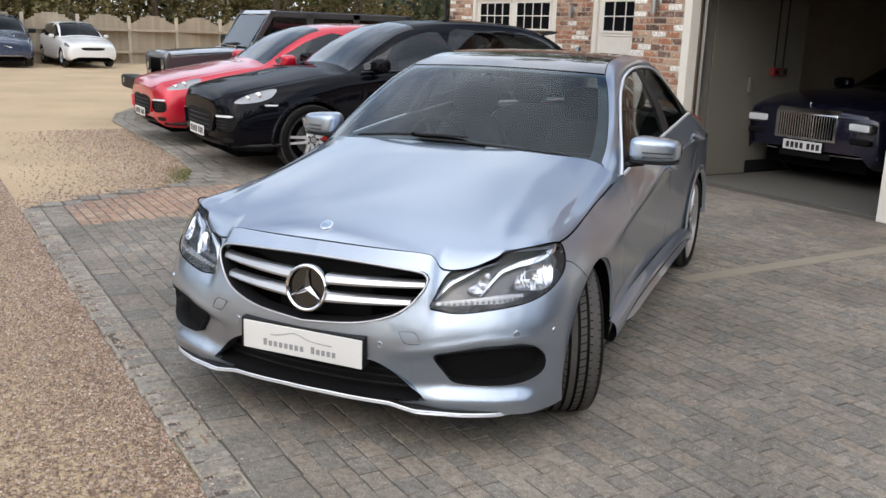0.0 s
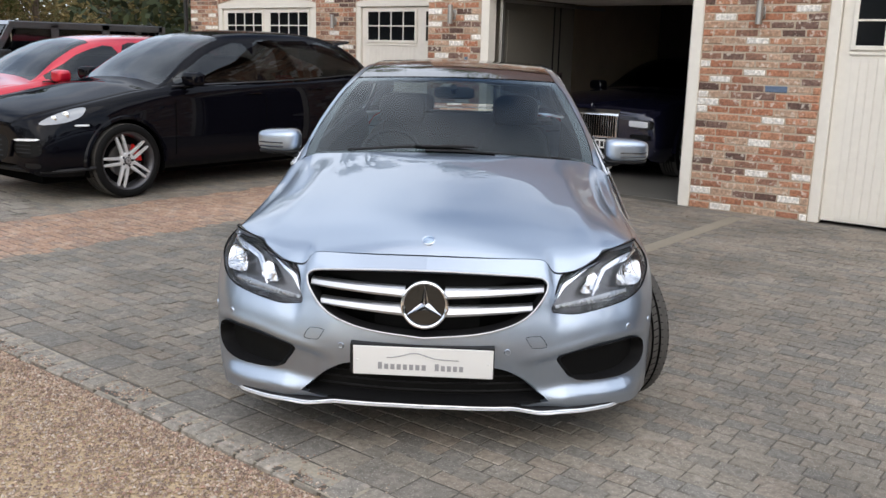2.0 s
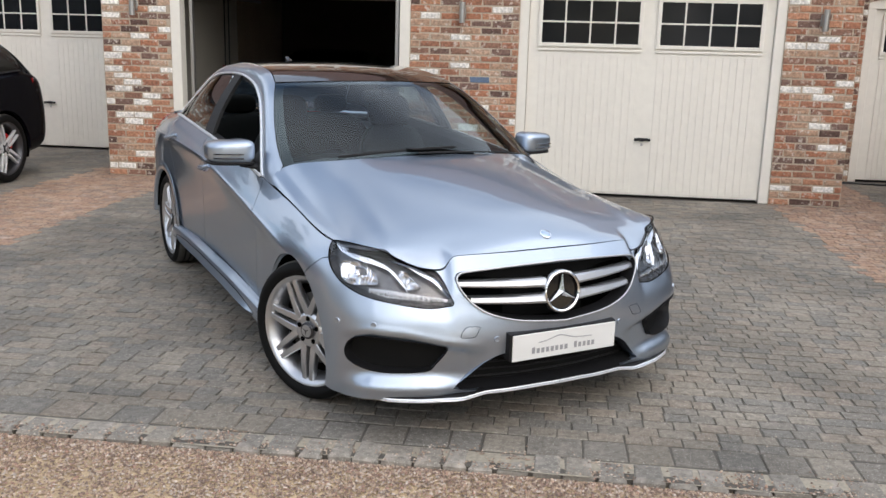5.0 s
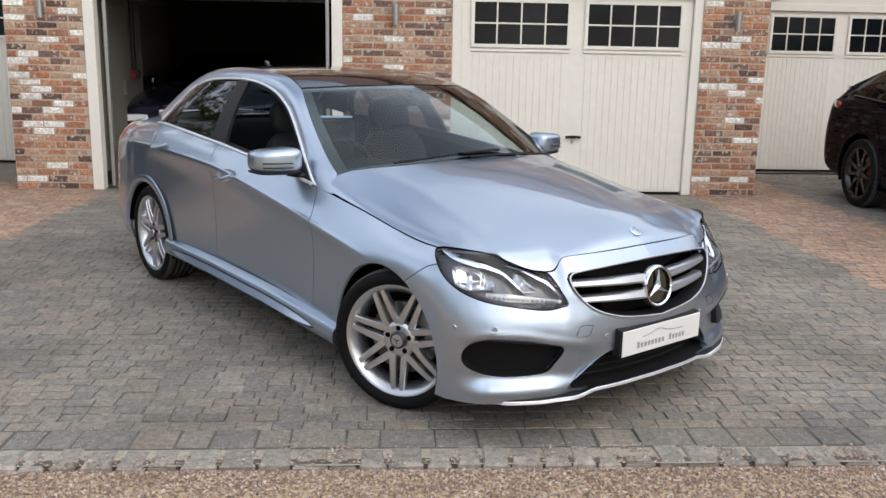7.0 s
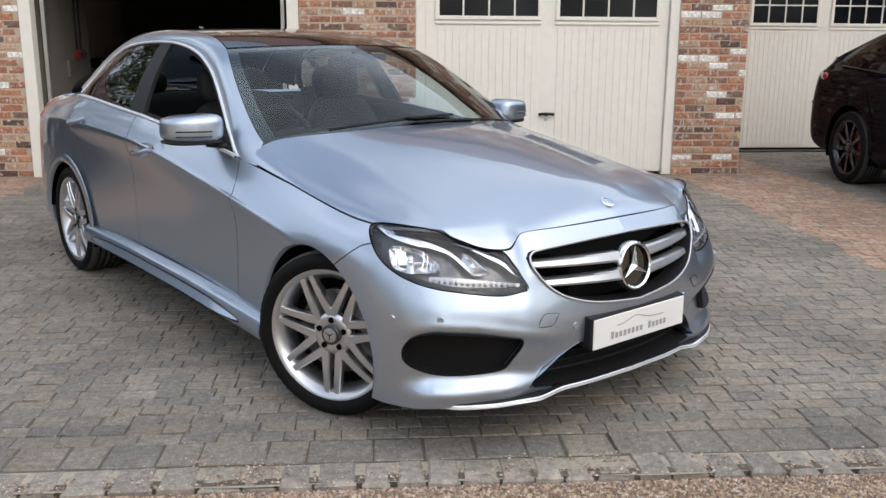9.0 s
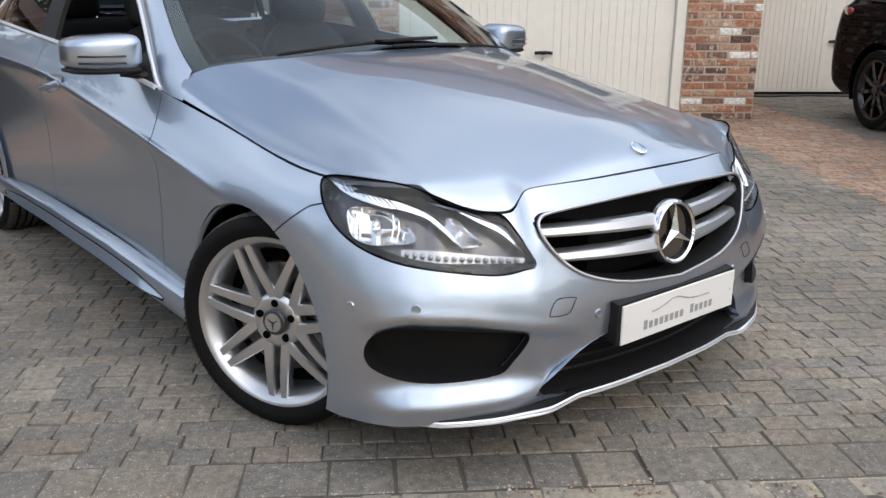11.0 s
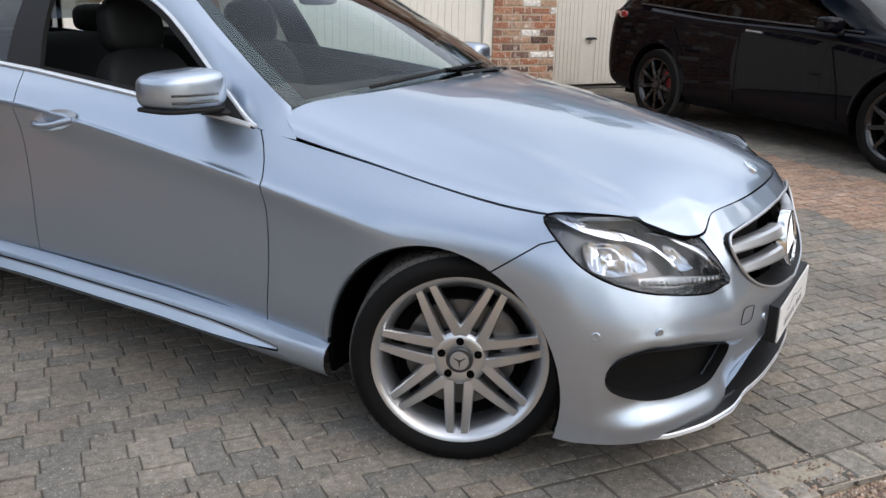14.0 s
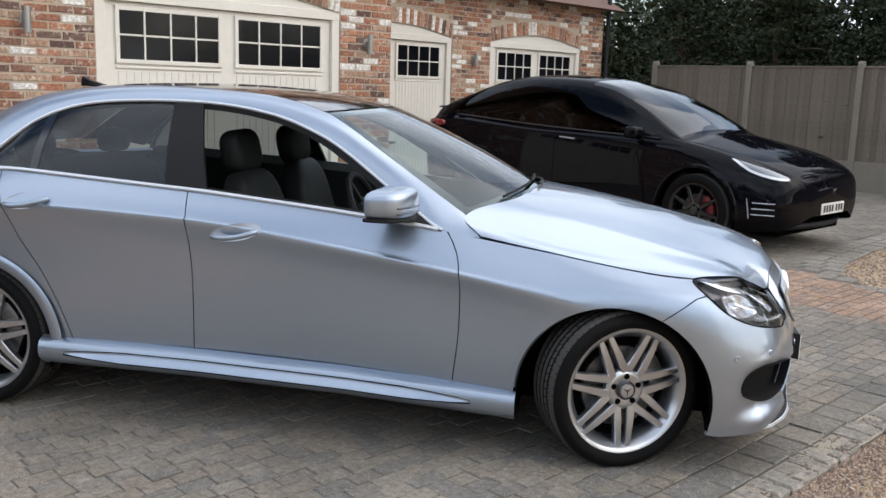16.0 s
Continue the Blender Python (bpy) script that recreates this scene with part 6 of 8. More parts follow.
# tail lamps
tl = np.linspace(12.35, 14.0, 14)
tp = body(tl[:, None], np.linspace(3.3, 5.6, 8)[None])
tp[..., 0] -= 0.006 * (tl > 13)[:, None]
tp[..., 1] += 0.005
pair("tail_lamp", thicken(from_grid(tp), -0.02), M_TAIL, None, "red tail lamp", 60)

# ---- the other cars ----
def section_points(r):
    """Half a cross-section, from the sill up and over to the middle of roof or bonnet."""
    x, zb, w, zs, ws, ze, we, zt = r
    return [(x, w * 0.90, zb), (x, w * 0.985, zb + 0.11), (x, w, zb + (zs - zb) * 0.52), (x, w * 0.62 + ws * 0.38, zs - 0.085 * min(1, w)), (x, ws, zs),
            (x, (ws + we) / 2 + 0.035 * (ze - zs > 0.15), (zs + ze) / 2), (x, we, ze), (x, we * 0.55, ze + (zt - ze) * 0.75), (x, 0.0, zt)]


def loft_car(name, m, label, table, paint, cowl, roof_k, rear, windows, arches, lamps=(), grilles=(), glass_mat=None, scale=(1, 1, 1), group=""):
    """A car lofted through cross-sections: painted shell, glass, lamps, grilles and shut lines cut from it."""
    car_ = empty(name, m, label, "car", group)
    T = np.array([section_points(r) for r in table]) * np.array(scale)
    nk = len(table) - 1
    kk = np.linspace(0, nk, nk * 9 + 1)
    vv = np.linspace(0, 8, 41)
    cols = along(T.reshape(len(table), -1), kk).reshape(len(kk), 9, 3)
    P = np.stack([along(c, vv) for c in cols])
    P[:, -1, 1] = 0
    for _ in range(2):
        P[1:-1] = 0.5 * P[1:-1] + 0.25 * (P[:-2] + P[2:])
    bm = bmesh.new()
    grid_ = [[bm.verts.new(p) for p in row] for row in P.tolist()]
    tag = {}
    for i in range(len(kk) - 1):
        for j in range(len(vv) - 1):
            f = bm.faces.new((grid_[i][j], grid_[i + 1][j], grid_[i + 1][j + 1], grid_[i][j + 1]))
            k, v = (kk[i] + kk[i + 1]) / 2, (vv[j] + vv[j + 1]) / 2
            if v > 6.05 and cowl < k < roof_k:
                tag.setdefault("windscreen", []).append(f)
            elif v > 6.05 and rear[0] < k < rear[1]:
                tag.setdefault("rear_screen", []).append(f)
    for end in (grid_[0], grid_[-1]):
        cols_ = [end]
        for q in np.linspace(1, 0, 9)[1:]:
            cols_.append([bm.verts.new((v.co.x + (0.02 if end is grid_[0] else -0.01) * (1 - q * q), v.co.y * q, v.co.z)) for v in end[:-1]] + [end[-1]])
        for a, b in zip(cols_, cols_[1:]):
            for j in range(len(vv) - 1):
                ring = [a[j], b[j], b[j + 1], a[j + 1]] if a[j + 1] is not b[j + 1] else [a[j], b[j], b[j + 1]]
                bm.faces.new(ring if end is grid_[0] else ring[::-1])
    gl = glass_mat or M_DARKGLASS
    up = Vector((-1.4, 0, 0.6))
    sheets = [(n, take(bm, fs), gl) for n, fs in tag.items()]
    def mid_(n, b, mt, lab=""):
        return shade(part(n, face_out(whole(b), up), mt, car_, lab), 35)
    def two(n, b, mt, lab="", move=0.0):
        out = []
        for s in (1, -1):
            c = b.copy() if s > 0 else mirrored(b)
            for v in c.verts:
                v.co.y += move * s
            out.append(shade(part(n, face_out(c, Vector((up.x, 0, up.z))), mt, car_, lab), 40))
        b.free()
        return out
    for poly in windows:
        b = take(bm, carve(bm, [(x * scale[0], z * scale[2]) for x, z in poly], SIDE, lambda c: c.y > 0.35))
        two("side_window", b, gl)
    for cx, cz, r in arches:
        ring = [(cx + r * math.cos(a), cz + r * math.sin(a)) for a in np.linspace(0, 2 * math.pi, 33)[:-1]]
        take(bm, carve(bm, ring, SIDE, lambda c: c.y > 0.3)).free()
        an = np.linspace(-0.3, math.pi + 0.3, 24)
        hw = max(r_[2] for r_ in table) * scale[1]
        lip = np.array([[(cx + (r + o) * math.cos(t), y, cz + (r + o) * math.sin(t)) for y, o in ((hw - 0.02, 0.004), (hw - 0.25, 0.0), (hw - 0.45, 0.0))] for t in an])
        two("wheel_housing", from_grid(lip), M_GAP)
        lip2 = np.array([[(cx + (r + o) * math.cos(t), hw - d, cz + (r + o) * math.sin(t)) for d, o in ((0.03, 0.05), (0.004, 0.03), (0.0, 0.006), (0.03, -0.004))] for t in np.linspace(-0.05, math.pi + 0.05, 24)])
        two("arch_trim", from_grid(lip2), paint)
    for poly, mt, lab, nm, sink, beads in lamps:
        b = take(bm, carve(bm, poly, CORNER, lambda c: c.y > 0.1 and c.x > 0.0))
        dd_ = CORNER[1]
        spots = []
        for u, z, r in beads:
            at = min((v.co for v in b.verts), key=lambda q: ((q.y - q.x) * math.sqrt(0.5) - u) ** 2 + (q.z - z) ** 2)
            spots.append(moved(lathe([(r, -0.01), (r, 0.004), (r * 0.8, 0.007), (r * 0.7, 0.002), (0.0005, 0.004)], 20, "z"), Matrix.Translation(at) @ dd_.to_track_quat("Z", "Y").to_matrix().to_4x4()))
        for v in b.verts:
            v.co -= dd_ * sink
        two(nm, b, mt, lab)
        for sp in spots:
            two("lamp_lens", sp, M_CHROME, "bright round lamp lens")
    for poly, mt, lab in grilles:
        b = take(bm, carve(bm, poly, AHEAD, lambda c: c.x > 0.2))
        mid_("grille", b, mt, lab)
    for n, b, mt in sheets:
        mid_(n, b, mt)
    mid_("body", bm, paint)
    hw = max(r_[2] for r_ in table) * scale[1]
    xs_ = [r_[0] * scale[0] for r_ in table]
    part("underbody", box(min(xs_) + 0.2, max(xs_) - 0.2, -hw + 0.3, hw - 0.3, 0.18, 0.5), M_GAP, car_)
    part("cabin_trim", box(xs_[6] - 1.7, xs_[5] + 0.1, -hw + 0.16, hw - 0.16, 0.5, table[6][3] * scale[2] - 0.04), M_LEATHER, car_)
    return car_


def wing_mirror(car_, x, y, z, mt, size=(0.09, 0.12, 0.075)):
    for s in (-1, 1):
        part("mirror", superball((x, s * y, z), size, 0.6, 0.6), mt, car_)
        part("mirror_arm", tube([(x, s * (y - 0.06), z - 0.05), (x + 0.02, s * (y - 0.20), z - 0.09)], 0.025, 6), M_TRIM, car_)


def plate_on(car_, x, z, y=0.0, tilt=0.0):
    """A UK front plate; its characters are bars."""
    p = part("number_plate", box(-0.003, 0.004, -0.26, 0.26, -0.055, 0.055, 0.002), M_PLATEWHITE, car_, "white number plate", m=pose(x, y, z, 0, tilt, 0))
    for i in range(7):
        yy = -0.215 + i * 0.062 + (0.03 if i > 3 else 0)
        part("print_bar", box(0.0042, 0.005, yy, yy + 0.042, -0.033, 0.033), M_PLATEBLACK, p)


CAY = [(0.95, 0.38, 0.62, 0.73, 0.56, 0.77, 0.48, 0.79), (0.85, 0.28, 0.87, 0.80, 0.76, 0.85, 0.66, 0.88), (0.55, 0.25, 0.925, 0.885, 0.84, 0.925, 0.72, 0.965), (0.20, 0.25, 0.965, 0.96, 0.87, 0.99, 0.74, 1.03),
       (-0.18, 0.25, 0.965, 1.03, 0.86, 1.06, 0.74, 1.11), (-0.50, 0.25, 0.96, 1.07, 0.86, 1.10, 0.77, 1.165), (-0.92, 0.25, 0.96, 1.09, 0.87, 1.38, 0.68, 1.45), (-1.38, 0.25, 0.96, 1.105, 0.87, 1.58, 0.62, 1.645),
       (-2.10, 0.25, 0.96, 1.13, 0.87, 1.635, 0.60, 1.70), (-2.95, 0.25, 0.965, 1.16, 0.87, 1.61, 0.59, 1.68), (-3.45, 0.28, 0.95, 1.19, 0.85, 1.47, 0.61, 1.55), (-3.76, 0.32, 0.90, 1.10, 0.80, 1.19, 0.68, 1.23), (-3.92, 0.42, 0.72, 0.95, 0.64, 0.99, 0.56, 1.0)]
CAY_WIN = [rounded([(-0.66, 1.12), (-0.94, 1.31), (-1.24, 1.46), (-1.68, 1.54), (-1.72, 1.125)], 3), rounded([(-1.84, 1.14), (-1.84, 1.56), (-2.30, 1.575), (-2.72, 1.55), (-2.72, 1.17)], 3), rounded([(-2.78, 1.18), (-2.78, 1.56), (-3.08, 1.535), (-3.34, 1.43), (-3.42, 1.23)], 3)]
CAY_LAMP = rounded([(0.35, 0.905), (0.25, 0.90), (0.10, 0.845), (-0.01, 0.775), (0.05, 0.758), (0.20, 0.775), (0.32, 0.825)], 3)
CAY_G1 = rounded([(0.0, 0.645), (0.40, 0.64), (0.47, 0.57), (0.42, 0.44), (0.30, 0.40), (0.0, 0.40)], 3)
CAY_VENT = rounded([(-0.27, 0.595), (-0.03, 0.605), (0.02, 0.56), (-0.01, 0.475), (-0.20, 0.455), (-0.285, 0.52)], 3)
CAY_BAR = rounded([(-0.245, 0.604), (-0.02, 0.616), (-0.015, 0.634), (-0.245, 0.624)], 2)
CAY_FOG = rounded([(-0.16, 0.395), (-0.02, 0.40), (0.0, 0.375), (-0.03, 0.35), (-0.15, 0.355)], 3)
M_LAMPGREY = plain("lamp_unit", (0.26, 0.27, 0.285), 0.12, 0.5, coat=1.0)
M_DRL = plain("lamp_strip", (0.8, 0.82, 0.85), 0.15, coat=1.0)


def porsche_like(name, m, label, paint, sc, rims, caliper, group):
    c = loft_car(name, m, label, CAY, paint, 5.0, 7.0, (9.4, 11.0), CAY_WIN, [(0.0, 0.36 * sc[2], 0.425 * sc[2]), (-2.895 * sc[0], 0.36 * sc[2], 0.425 * sc[2])],
                 [([(u * sc[1], z * sc[2]) for u, z in poly], mt, lab, nm, sink, [(u * sc[1], z * sc[2], r) for u, z, r in beads]) for poly, mt, lab, nm, sink, beads in
                  ((CAY_LAMP, M_LAMPGREY, "clear teardrop headlamp", "headlamp", 0.0, [(0.19, 0.835, 0.034), (0.10, 0.805, 0.028)]), (CAY_BAR, M_DRL, "white daytime light bar", "day_light", -0.006, []),
                   (CAY_VENT, M_MESH, "black corner vent", "side_vent", 0.014, []), (CAY_FOG, M_TRIM, "black lower vent", "fog_vent", 0.008, []))], [([(y * sc[1], z * sc[2]) for y, z in CAY_G1], M_MESH, "black slatted grille")], M_SUVGLASS, sc, group)
    for k in range(4):
        z = (0.445 + 0.05 * k) * sc[2]
        part("grille_slat", tube([((0.972 - 0.10 * y * y) * sc[0], y, z) for y in np.linspace(-0.36, 0.36, 13)], 0.009, 5), M_TRIM, c)
    for s in (-1, 1):
        for k in range(3):
            z = (0.495 + 0.035 * k) * sc[2]
            part("vent_slat", tube([(x * sc[0], s * y * sc[1], z) for x, y in ((0.95, 0.60), (0.905, 0.74), (0.845, 0.85))], 0.006, 5), M_TRIM, c)
        part("vent_strut", tube([(0.962 * sc[0], s * 0.57 * sc[1], 0.60 * sc[2]), (0.968 * sc[0], s * 0.50 * sc[1], 0.45 * sc[2])], 0.014, 6), paint, c)
        part("side_marker", moved(superball((0, 0, 0), (0.07, 0.012, 0.010), 0.5, 0.5), pose(0.47 * sc[0], s * 0.945 * sc[1], 0.745 * sc[2], 0, 0, -s * 12)), M_DRL, c, "clear side indicator")
        part("lower_lip", tube([(0.36, s * 0.95 * sc[1], 0.33 * sc[2]), (0.62, s * 0.91 * sc[1], 0.32 * sc[2]), (0.84, s * 0.80 * sc[1], 0.315 * sc[2])], 0.02, 6), M_TRIM, c)
    part("front_lip", tube([(0.90 * sc[0] - 0.16 * y * y, y, 0.32 * sc[2]) for y in np.linspace(-0.74, 0.74, 15)], 0.03, 6), M_TRIM, c)
    part("roof_spoiler", moved(superball((0, 0, 0), (0.16, 0.60 * sc[1], 0.022), 0.4, 0.6), pose(-3.40 * sc[0], 0, 1.575 * sc[2], 0, 10, 0)), paint, c)
    for s in (-1, 1):
        part("waist_trim", tube([(x * sc[0], s * (0.868 + 0.006) * sc[1], z * sc[2]) for x, z in ((-0.60, 1.095), (-1.1, 1.11), (-2.0, 1.13), (-2.8, 1.165), (-3.36, 1.20))], 0.009, 5), M_GUNMETAL, c)
        part("handle", tube([(x * sc[0], s * 0.945 * sc[1], z * sc[2]) for x, z in ((-1.52, 1.0), (-1.62, 1.01), (-1.72, 1.005))], 0.012, 6), paint, c)
        part("handle", tube([(x * sc[0], s * 0.945 * sc[1], z * sc[2]) for x, z in ((-2.48, 1.03), (-2.58, 1.04), (-2.68, 1.035))], 0.012, 6), paint, c)
        part("door_gap", tube([(x * sc[0], s * y * sc[1], z * sc[2]) for x, y, z in ((-0.60, 0.875, 1.06), (-0.58, 0.95, 0.9), (-0.57, 0.966, 0.66), (-0.56, 0.958, 0.40))], 0.004, 4), M_GAP, c)
        part("door_gap", tube([(x * sc[0], s * y * sc[1], z * sc[2]) for x, y, z in ((-1.80, 0.88, 1.11), (-1.79, 0.95, 0.95), (-1.78, 0.962, 0.66), (-1.78, 0.952, 0.40))], 0.004, 4), M_GAP, c)
        part("tail_lamp", moved(superball((0, 0, 0), (0.14, 0.06, 0.07), 0.6, 0.6), pose(-3.62 * sc[0], s * 0.82 * sc[1], 1.06 * sc[2], 0, 0, s * 25)), M_TAIL, c, "dark red tail lamp")
    wing_mirror(c, -0.76 * sc[0], 1.02 * sc[1], 1.17 * sc[2], paint)
    plate_on(c, 0.992 * sc[0], 0.42 * sc[2])
    part("seat_row", superball((-1.9, 0, 1.15 * sc[2]), (0.12, 0.6, 0.25), 0.5, 0.5), M_LEATHER, c)
    place_wheels(c, (0.0, -2.895 * sc[0]), 0.83 * sc[1], 0.372 * sc[2], 0, rim_r=0.290 * sc[2], tyre_r=0.371 * sc[2], half=0.135, spokes=5, rim_mat=M_GUNMETAL, face_mat=rims, caliper=caliper, phase=-72.0, wide=0.95, spread=(0.026, 0.034))
    return c


porsche_like("black_suv", pose(-9.93, 3.72, 0, 0, 0, -90), "black performance SUV with red brake calipers on the paving", M_BLACKPAINT, (1, 1, 1), M_RIMCUT, M_CALIPER, "cars parked nose out")
porsche_like("red_suv", pose(-12.35, 3.62, 0, 0, 0, -90), "bright red compact SUV with tinted windows, parked", M_REDPAINT, (0.97, 0.985, 0.955), M_GUNMETAL, M_CALIPER, "cars parked nose out")

# electric crossover beside the right wing
TES = [(0.95, 0.38, 0.46, 0.58, 0.42, 0.62, 0.36, 0.65), (0.86, 0.27, 0.82, 0.71, 0.74, 0.76, 0.62, 0.80), (0.55, 0.22, 0.955, 0.855, 0.87, 0.89, 0.74, 0.93), (0.20, 0.22, 0.99, 0.945, 0.89, 0.975, 0.76, 1.015),
       (-0.08, 0.22, 0.99, 1.0, 0.89, 1.03, 0.77, 1.085), (-0.30, 0.22, 0.985, 1.03, 0.89, 1.07, 0.79, 1.14), (-0.80, 0.22, 0.98, 1.05, 0.89, 1.34, 0.71, 1.41), (-1.40, 0.22, 0.98, 1.07, 0.89, 1.55, 0.61, 1.62),
       (-2.20, 0.22, 0.98, 1.09, 0.89, 1.61, 0.58, 1.69), (-2.90, 0.22, 0.985, 1.13, 0.88, 1.57, 0.57, 1.655), (-3.50, 0.25, 0.97, 1.16, 0.86, 1.40, 0.62, 1.475), (-3.88, 0.30, 0.93, 1.12, 0.82, 1.22, 0.70, 1.27), (-4.06, 0.42, 0.74, 0.95, 0.66, 1.0, 0.58, 1.02)]
TES_WIN = [rounded([(-0.50, 1.08), (-0.82, 1.28), (-1.20, 1.44), (-1.78, 1.53), (-1.84, 1.10)], 3), rounded([(-1.92, 1.115), (-1.88, 1.535), (-2.25, 1.555), (-2.68, 1.53), (-2.74, 1.155)], 3), rounded([(-2.80, 1.165), (-2.75, 1.52), (-3.05, 1.475), (-3.38, 1.35), (-3.52, 1.22)], 3)]
TES_LAMP = rounded([(0.40, 0.905), (0.25, 0.868), (0.06, 0.808), (-0.08, 0.752), (-0.06, 0.728), (0.10, 0.742), (0.28, 0.800)], 3)
TES_BAR = rounded([(-0.07, 0.738), (-0.05, 0.726), (0.10, 0.740), (0.28, 0.798), (0.40, 0.903), (0.365, 0.898), (0.265, 0.818), (0.10, 0.765), (-0.04, 0.748)], 2)
tes = loft_car("black_crossover", pose(1.87, 3.92, 0, 0, 0, -90), "glossy black electric crossover with black wheels, parked", TES, M_BLACKPAINT, 5.0, 7.2, (9.3, 11.1), TES_WIN, [(0.0, 0.36, 0.43), (-2.965, 0.36, 0.43)],
               [(TES_BAR, M_DRL, "white daytime light strip", "light_strip", -0.002, []), (TES_LAMP, M_LAMPGREY, "clear slanted headlamp", "headlamp", 0.0, [])], [], M_DARKGLASS, (1, 1, 1), "")
for s in (-1, 1):
    for z in (0.40, 0.455, 0.51):
        part("vent_bar", tube([(0.60, s * 0.955, z), (0.70, s * 0.918, z), (0.79, s * 0.872, z)], 0.006, 5), M_SATIN, tes, "chrome vent bar")
    part("vent_edge", tube([(0.58, s * 0.962, 0.36), (0.57, s * 0.968, 0.45), (0.55, s * 0.972, 0.55)], 0.007, 5), M_SATIN, tes)
    part("waist_trim", tube([(x, s * y, z) for x, y, z in ((-0.48, 0.895, 1.05), (-1.2, 0.898, 1.072), (-2.0, 0.897, 1.10), (-2.8, 0.89, 1.142), (-3.42, 0.872, 1.178))], 0.007, 5), M_GUNMETAL, tes, "dark waist strip")
    part("door_gap", tube([(x, s * y, z) for x, y, z in ((-0.82, 0.90, 1.03), (-0.70, 0.965, 0.88), (-0.60, 0.993, 0.62), (-0.56, 0.98, 0.34))], 0.004, 4), M_GAP, tes)
    part("door_gap", tube([(x, s * y, z) for x, y, z in ((-1.82, 0.90, 1.08), (-1.80, 0.96, 0.94), (-1.79, 0.984, 0.62), (-1.79, 0.975, 0.34))], 0.004, 4), M_GAP, tes)
    part("door_gap", tube([(x, s * y, z) for x, y, z in ((-2.86, 0.895, 1.13), (-2.72, 0.965, 0.94), (-2.55, 0.989, 0.70))], 0.004, 4), M_GAP, tes)
    part("tail_lamp", moved(superball((0, 0, 0), (0.20, 0.05, 0.045), 0.6, 0.6), pose(-3.78, s * 0.86, 1.06, 0, 0, s * 18)), M_TAIL, tes, "red tail lamp")
    part("handle", tube([(x, s * 0.962, z) for x, z in ((-1.52, 0.985), (-1.72, 0.995))], 0.010, 6), M_SATIN, tes)
part("roof_spoiler", moved(superball((0, 0, 0), (0.12, 0.68, 0.018), 0.4, 0.6), pose(-3.90, 0, 1.255, 0, -4, 0)), M_BLACKPAINT, tes)
part("nose_badge", tube([(0.962, -0.05, 0.63), (0.965, 0.0, 0.615), (0.962, 0.05, 0.63)], 0.008, 6), M_CHROME, tes)
part("badge_stem", tube([(0.965, 0, 0.615), (0.962, 0, 0.54)], 0.007, 6), M_CHROME, tes)
part("front_lip", tube([(0.87 - 0.28 * y * y, y, 0.27) for y in np.linspace(-0.78, 0.78, 15)], 0.03, 6), M_TRIM, tes)
wing_mirror(tes, -0.70, 1.04, 1.10, M_BLACKPAINT, (0.085, 0.11, 0.065))
plate_on(tes, 0.968, 0.44)
for y in (-0.38, 0.38):
    car_seat(tes, -1.75, y, 0.24, M_LEATHER, 0.45)
place_wheels(tes, (0.0, -2.965), 0.85, 0.366, 0, rim_r=0.275, tyre_r=0.365, half=0.135, spokes=9, rim_mat=M_GLOSSBLACK, face_mat=M_GLOSSBLACK, caliper=M_DIMCALIPER, cap_mat=M_GUNMETAL, twin=False)

# grand coupe inside the garage
ROL = [(0.87, 0.40, 0.80, 0.74, 0.74, 0.80, 0.62, 0.83), (0.80, 0.27, 0.92, 0.82, 0.84, 0.87, 0.70, 0.90), (0.45, 0.22, 0.955, 0.93, 0.86, 0.96, 0.72, 0.99), (0.0, 0.2, 0.975, 0.98, 0.87, 1.01, 0.74, 1.04), (-0.5, 0.2, 0.975, 1.0, 0.87, 1.03, 0.75, 1.07),
       (-0.95, 0.2, 0.97, 1.01, 0.87, 1.05, 0.77, 1.09), (-1.5, 0.2, 0.97, 1.02, 0.88, 1.32, 0.66, 1.36), (-2.0, 0.2, 0.97, 1.02, 0.88, 1.45, 0.58, 1.49), (-2.7, 0.2, 0.97, 1.03, 0.88, 1.42, 0.56, 1.47), (-3.5, 0.22, 0.96, 1.03, 0.86, 1.15, 0.64, 1.20), (-4.2, 0.3, 0.85, 0.92, 0.78, 0.96, 0.66, 0.98)]
M_NAVY = metallic_paint("navy_paint", (0.011, 0.012, 0.034), 0.25, 0.4, 0.1)
rol = loft_car("navy_coupe", pose(-6.60, 9.60, 0, 0, 0, -90), "dark navy luxury coupe with tall chrome grille in the garage", ROL, M_NAVY, 5.0, 7.0, (8.2, 9.4), [rounded([(-1.05, 1.05), (-1.5, 1.24), (-1.95, 1.36), (-2.7, 1.36), (-3.0, 1.10)], 3)], [(0.0, 0.36, 0.41), (-3.11, 0.36, 0.41)], [], [], M_DARKGLASS)
gr = part("grille_shell", prism([(0.62, 0.50), (0.90, 0.50), (0.905, 0.80), (0.86, 0.86), (0.55, 0.90)], -0.41, 0.41, 0.015), M_CHROME, rol, "polished upright grille")
part("grille_recess", box(0.899, 0.912, -0.365, 0.365, 0.53, 0.79), M_GAP, gr)
for i in range(22):
    y = -0.352 + i * 0.0335
    part("grille_vane", box(0.903, 0.925, y - 0.0065, y + 0.0065, 0.53, 0.79, 0.003), M_CHROME, gr)
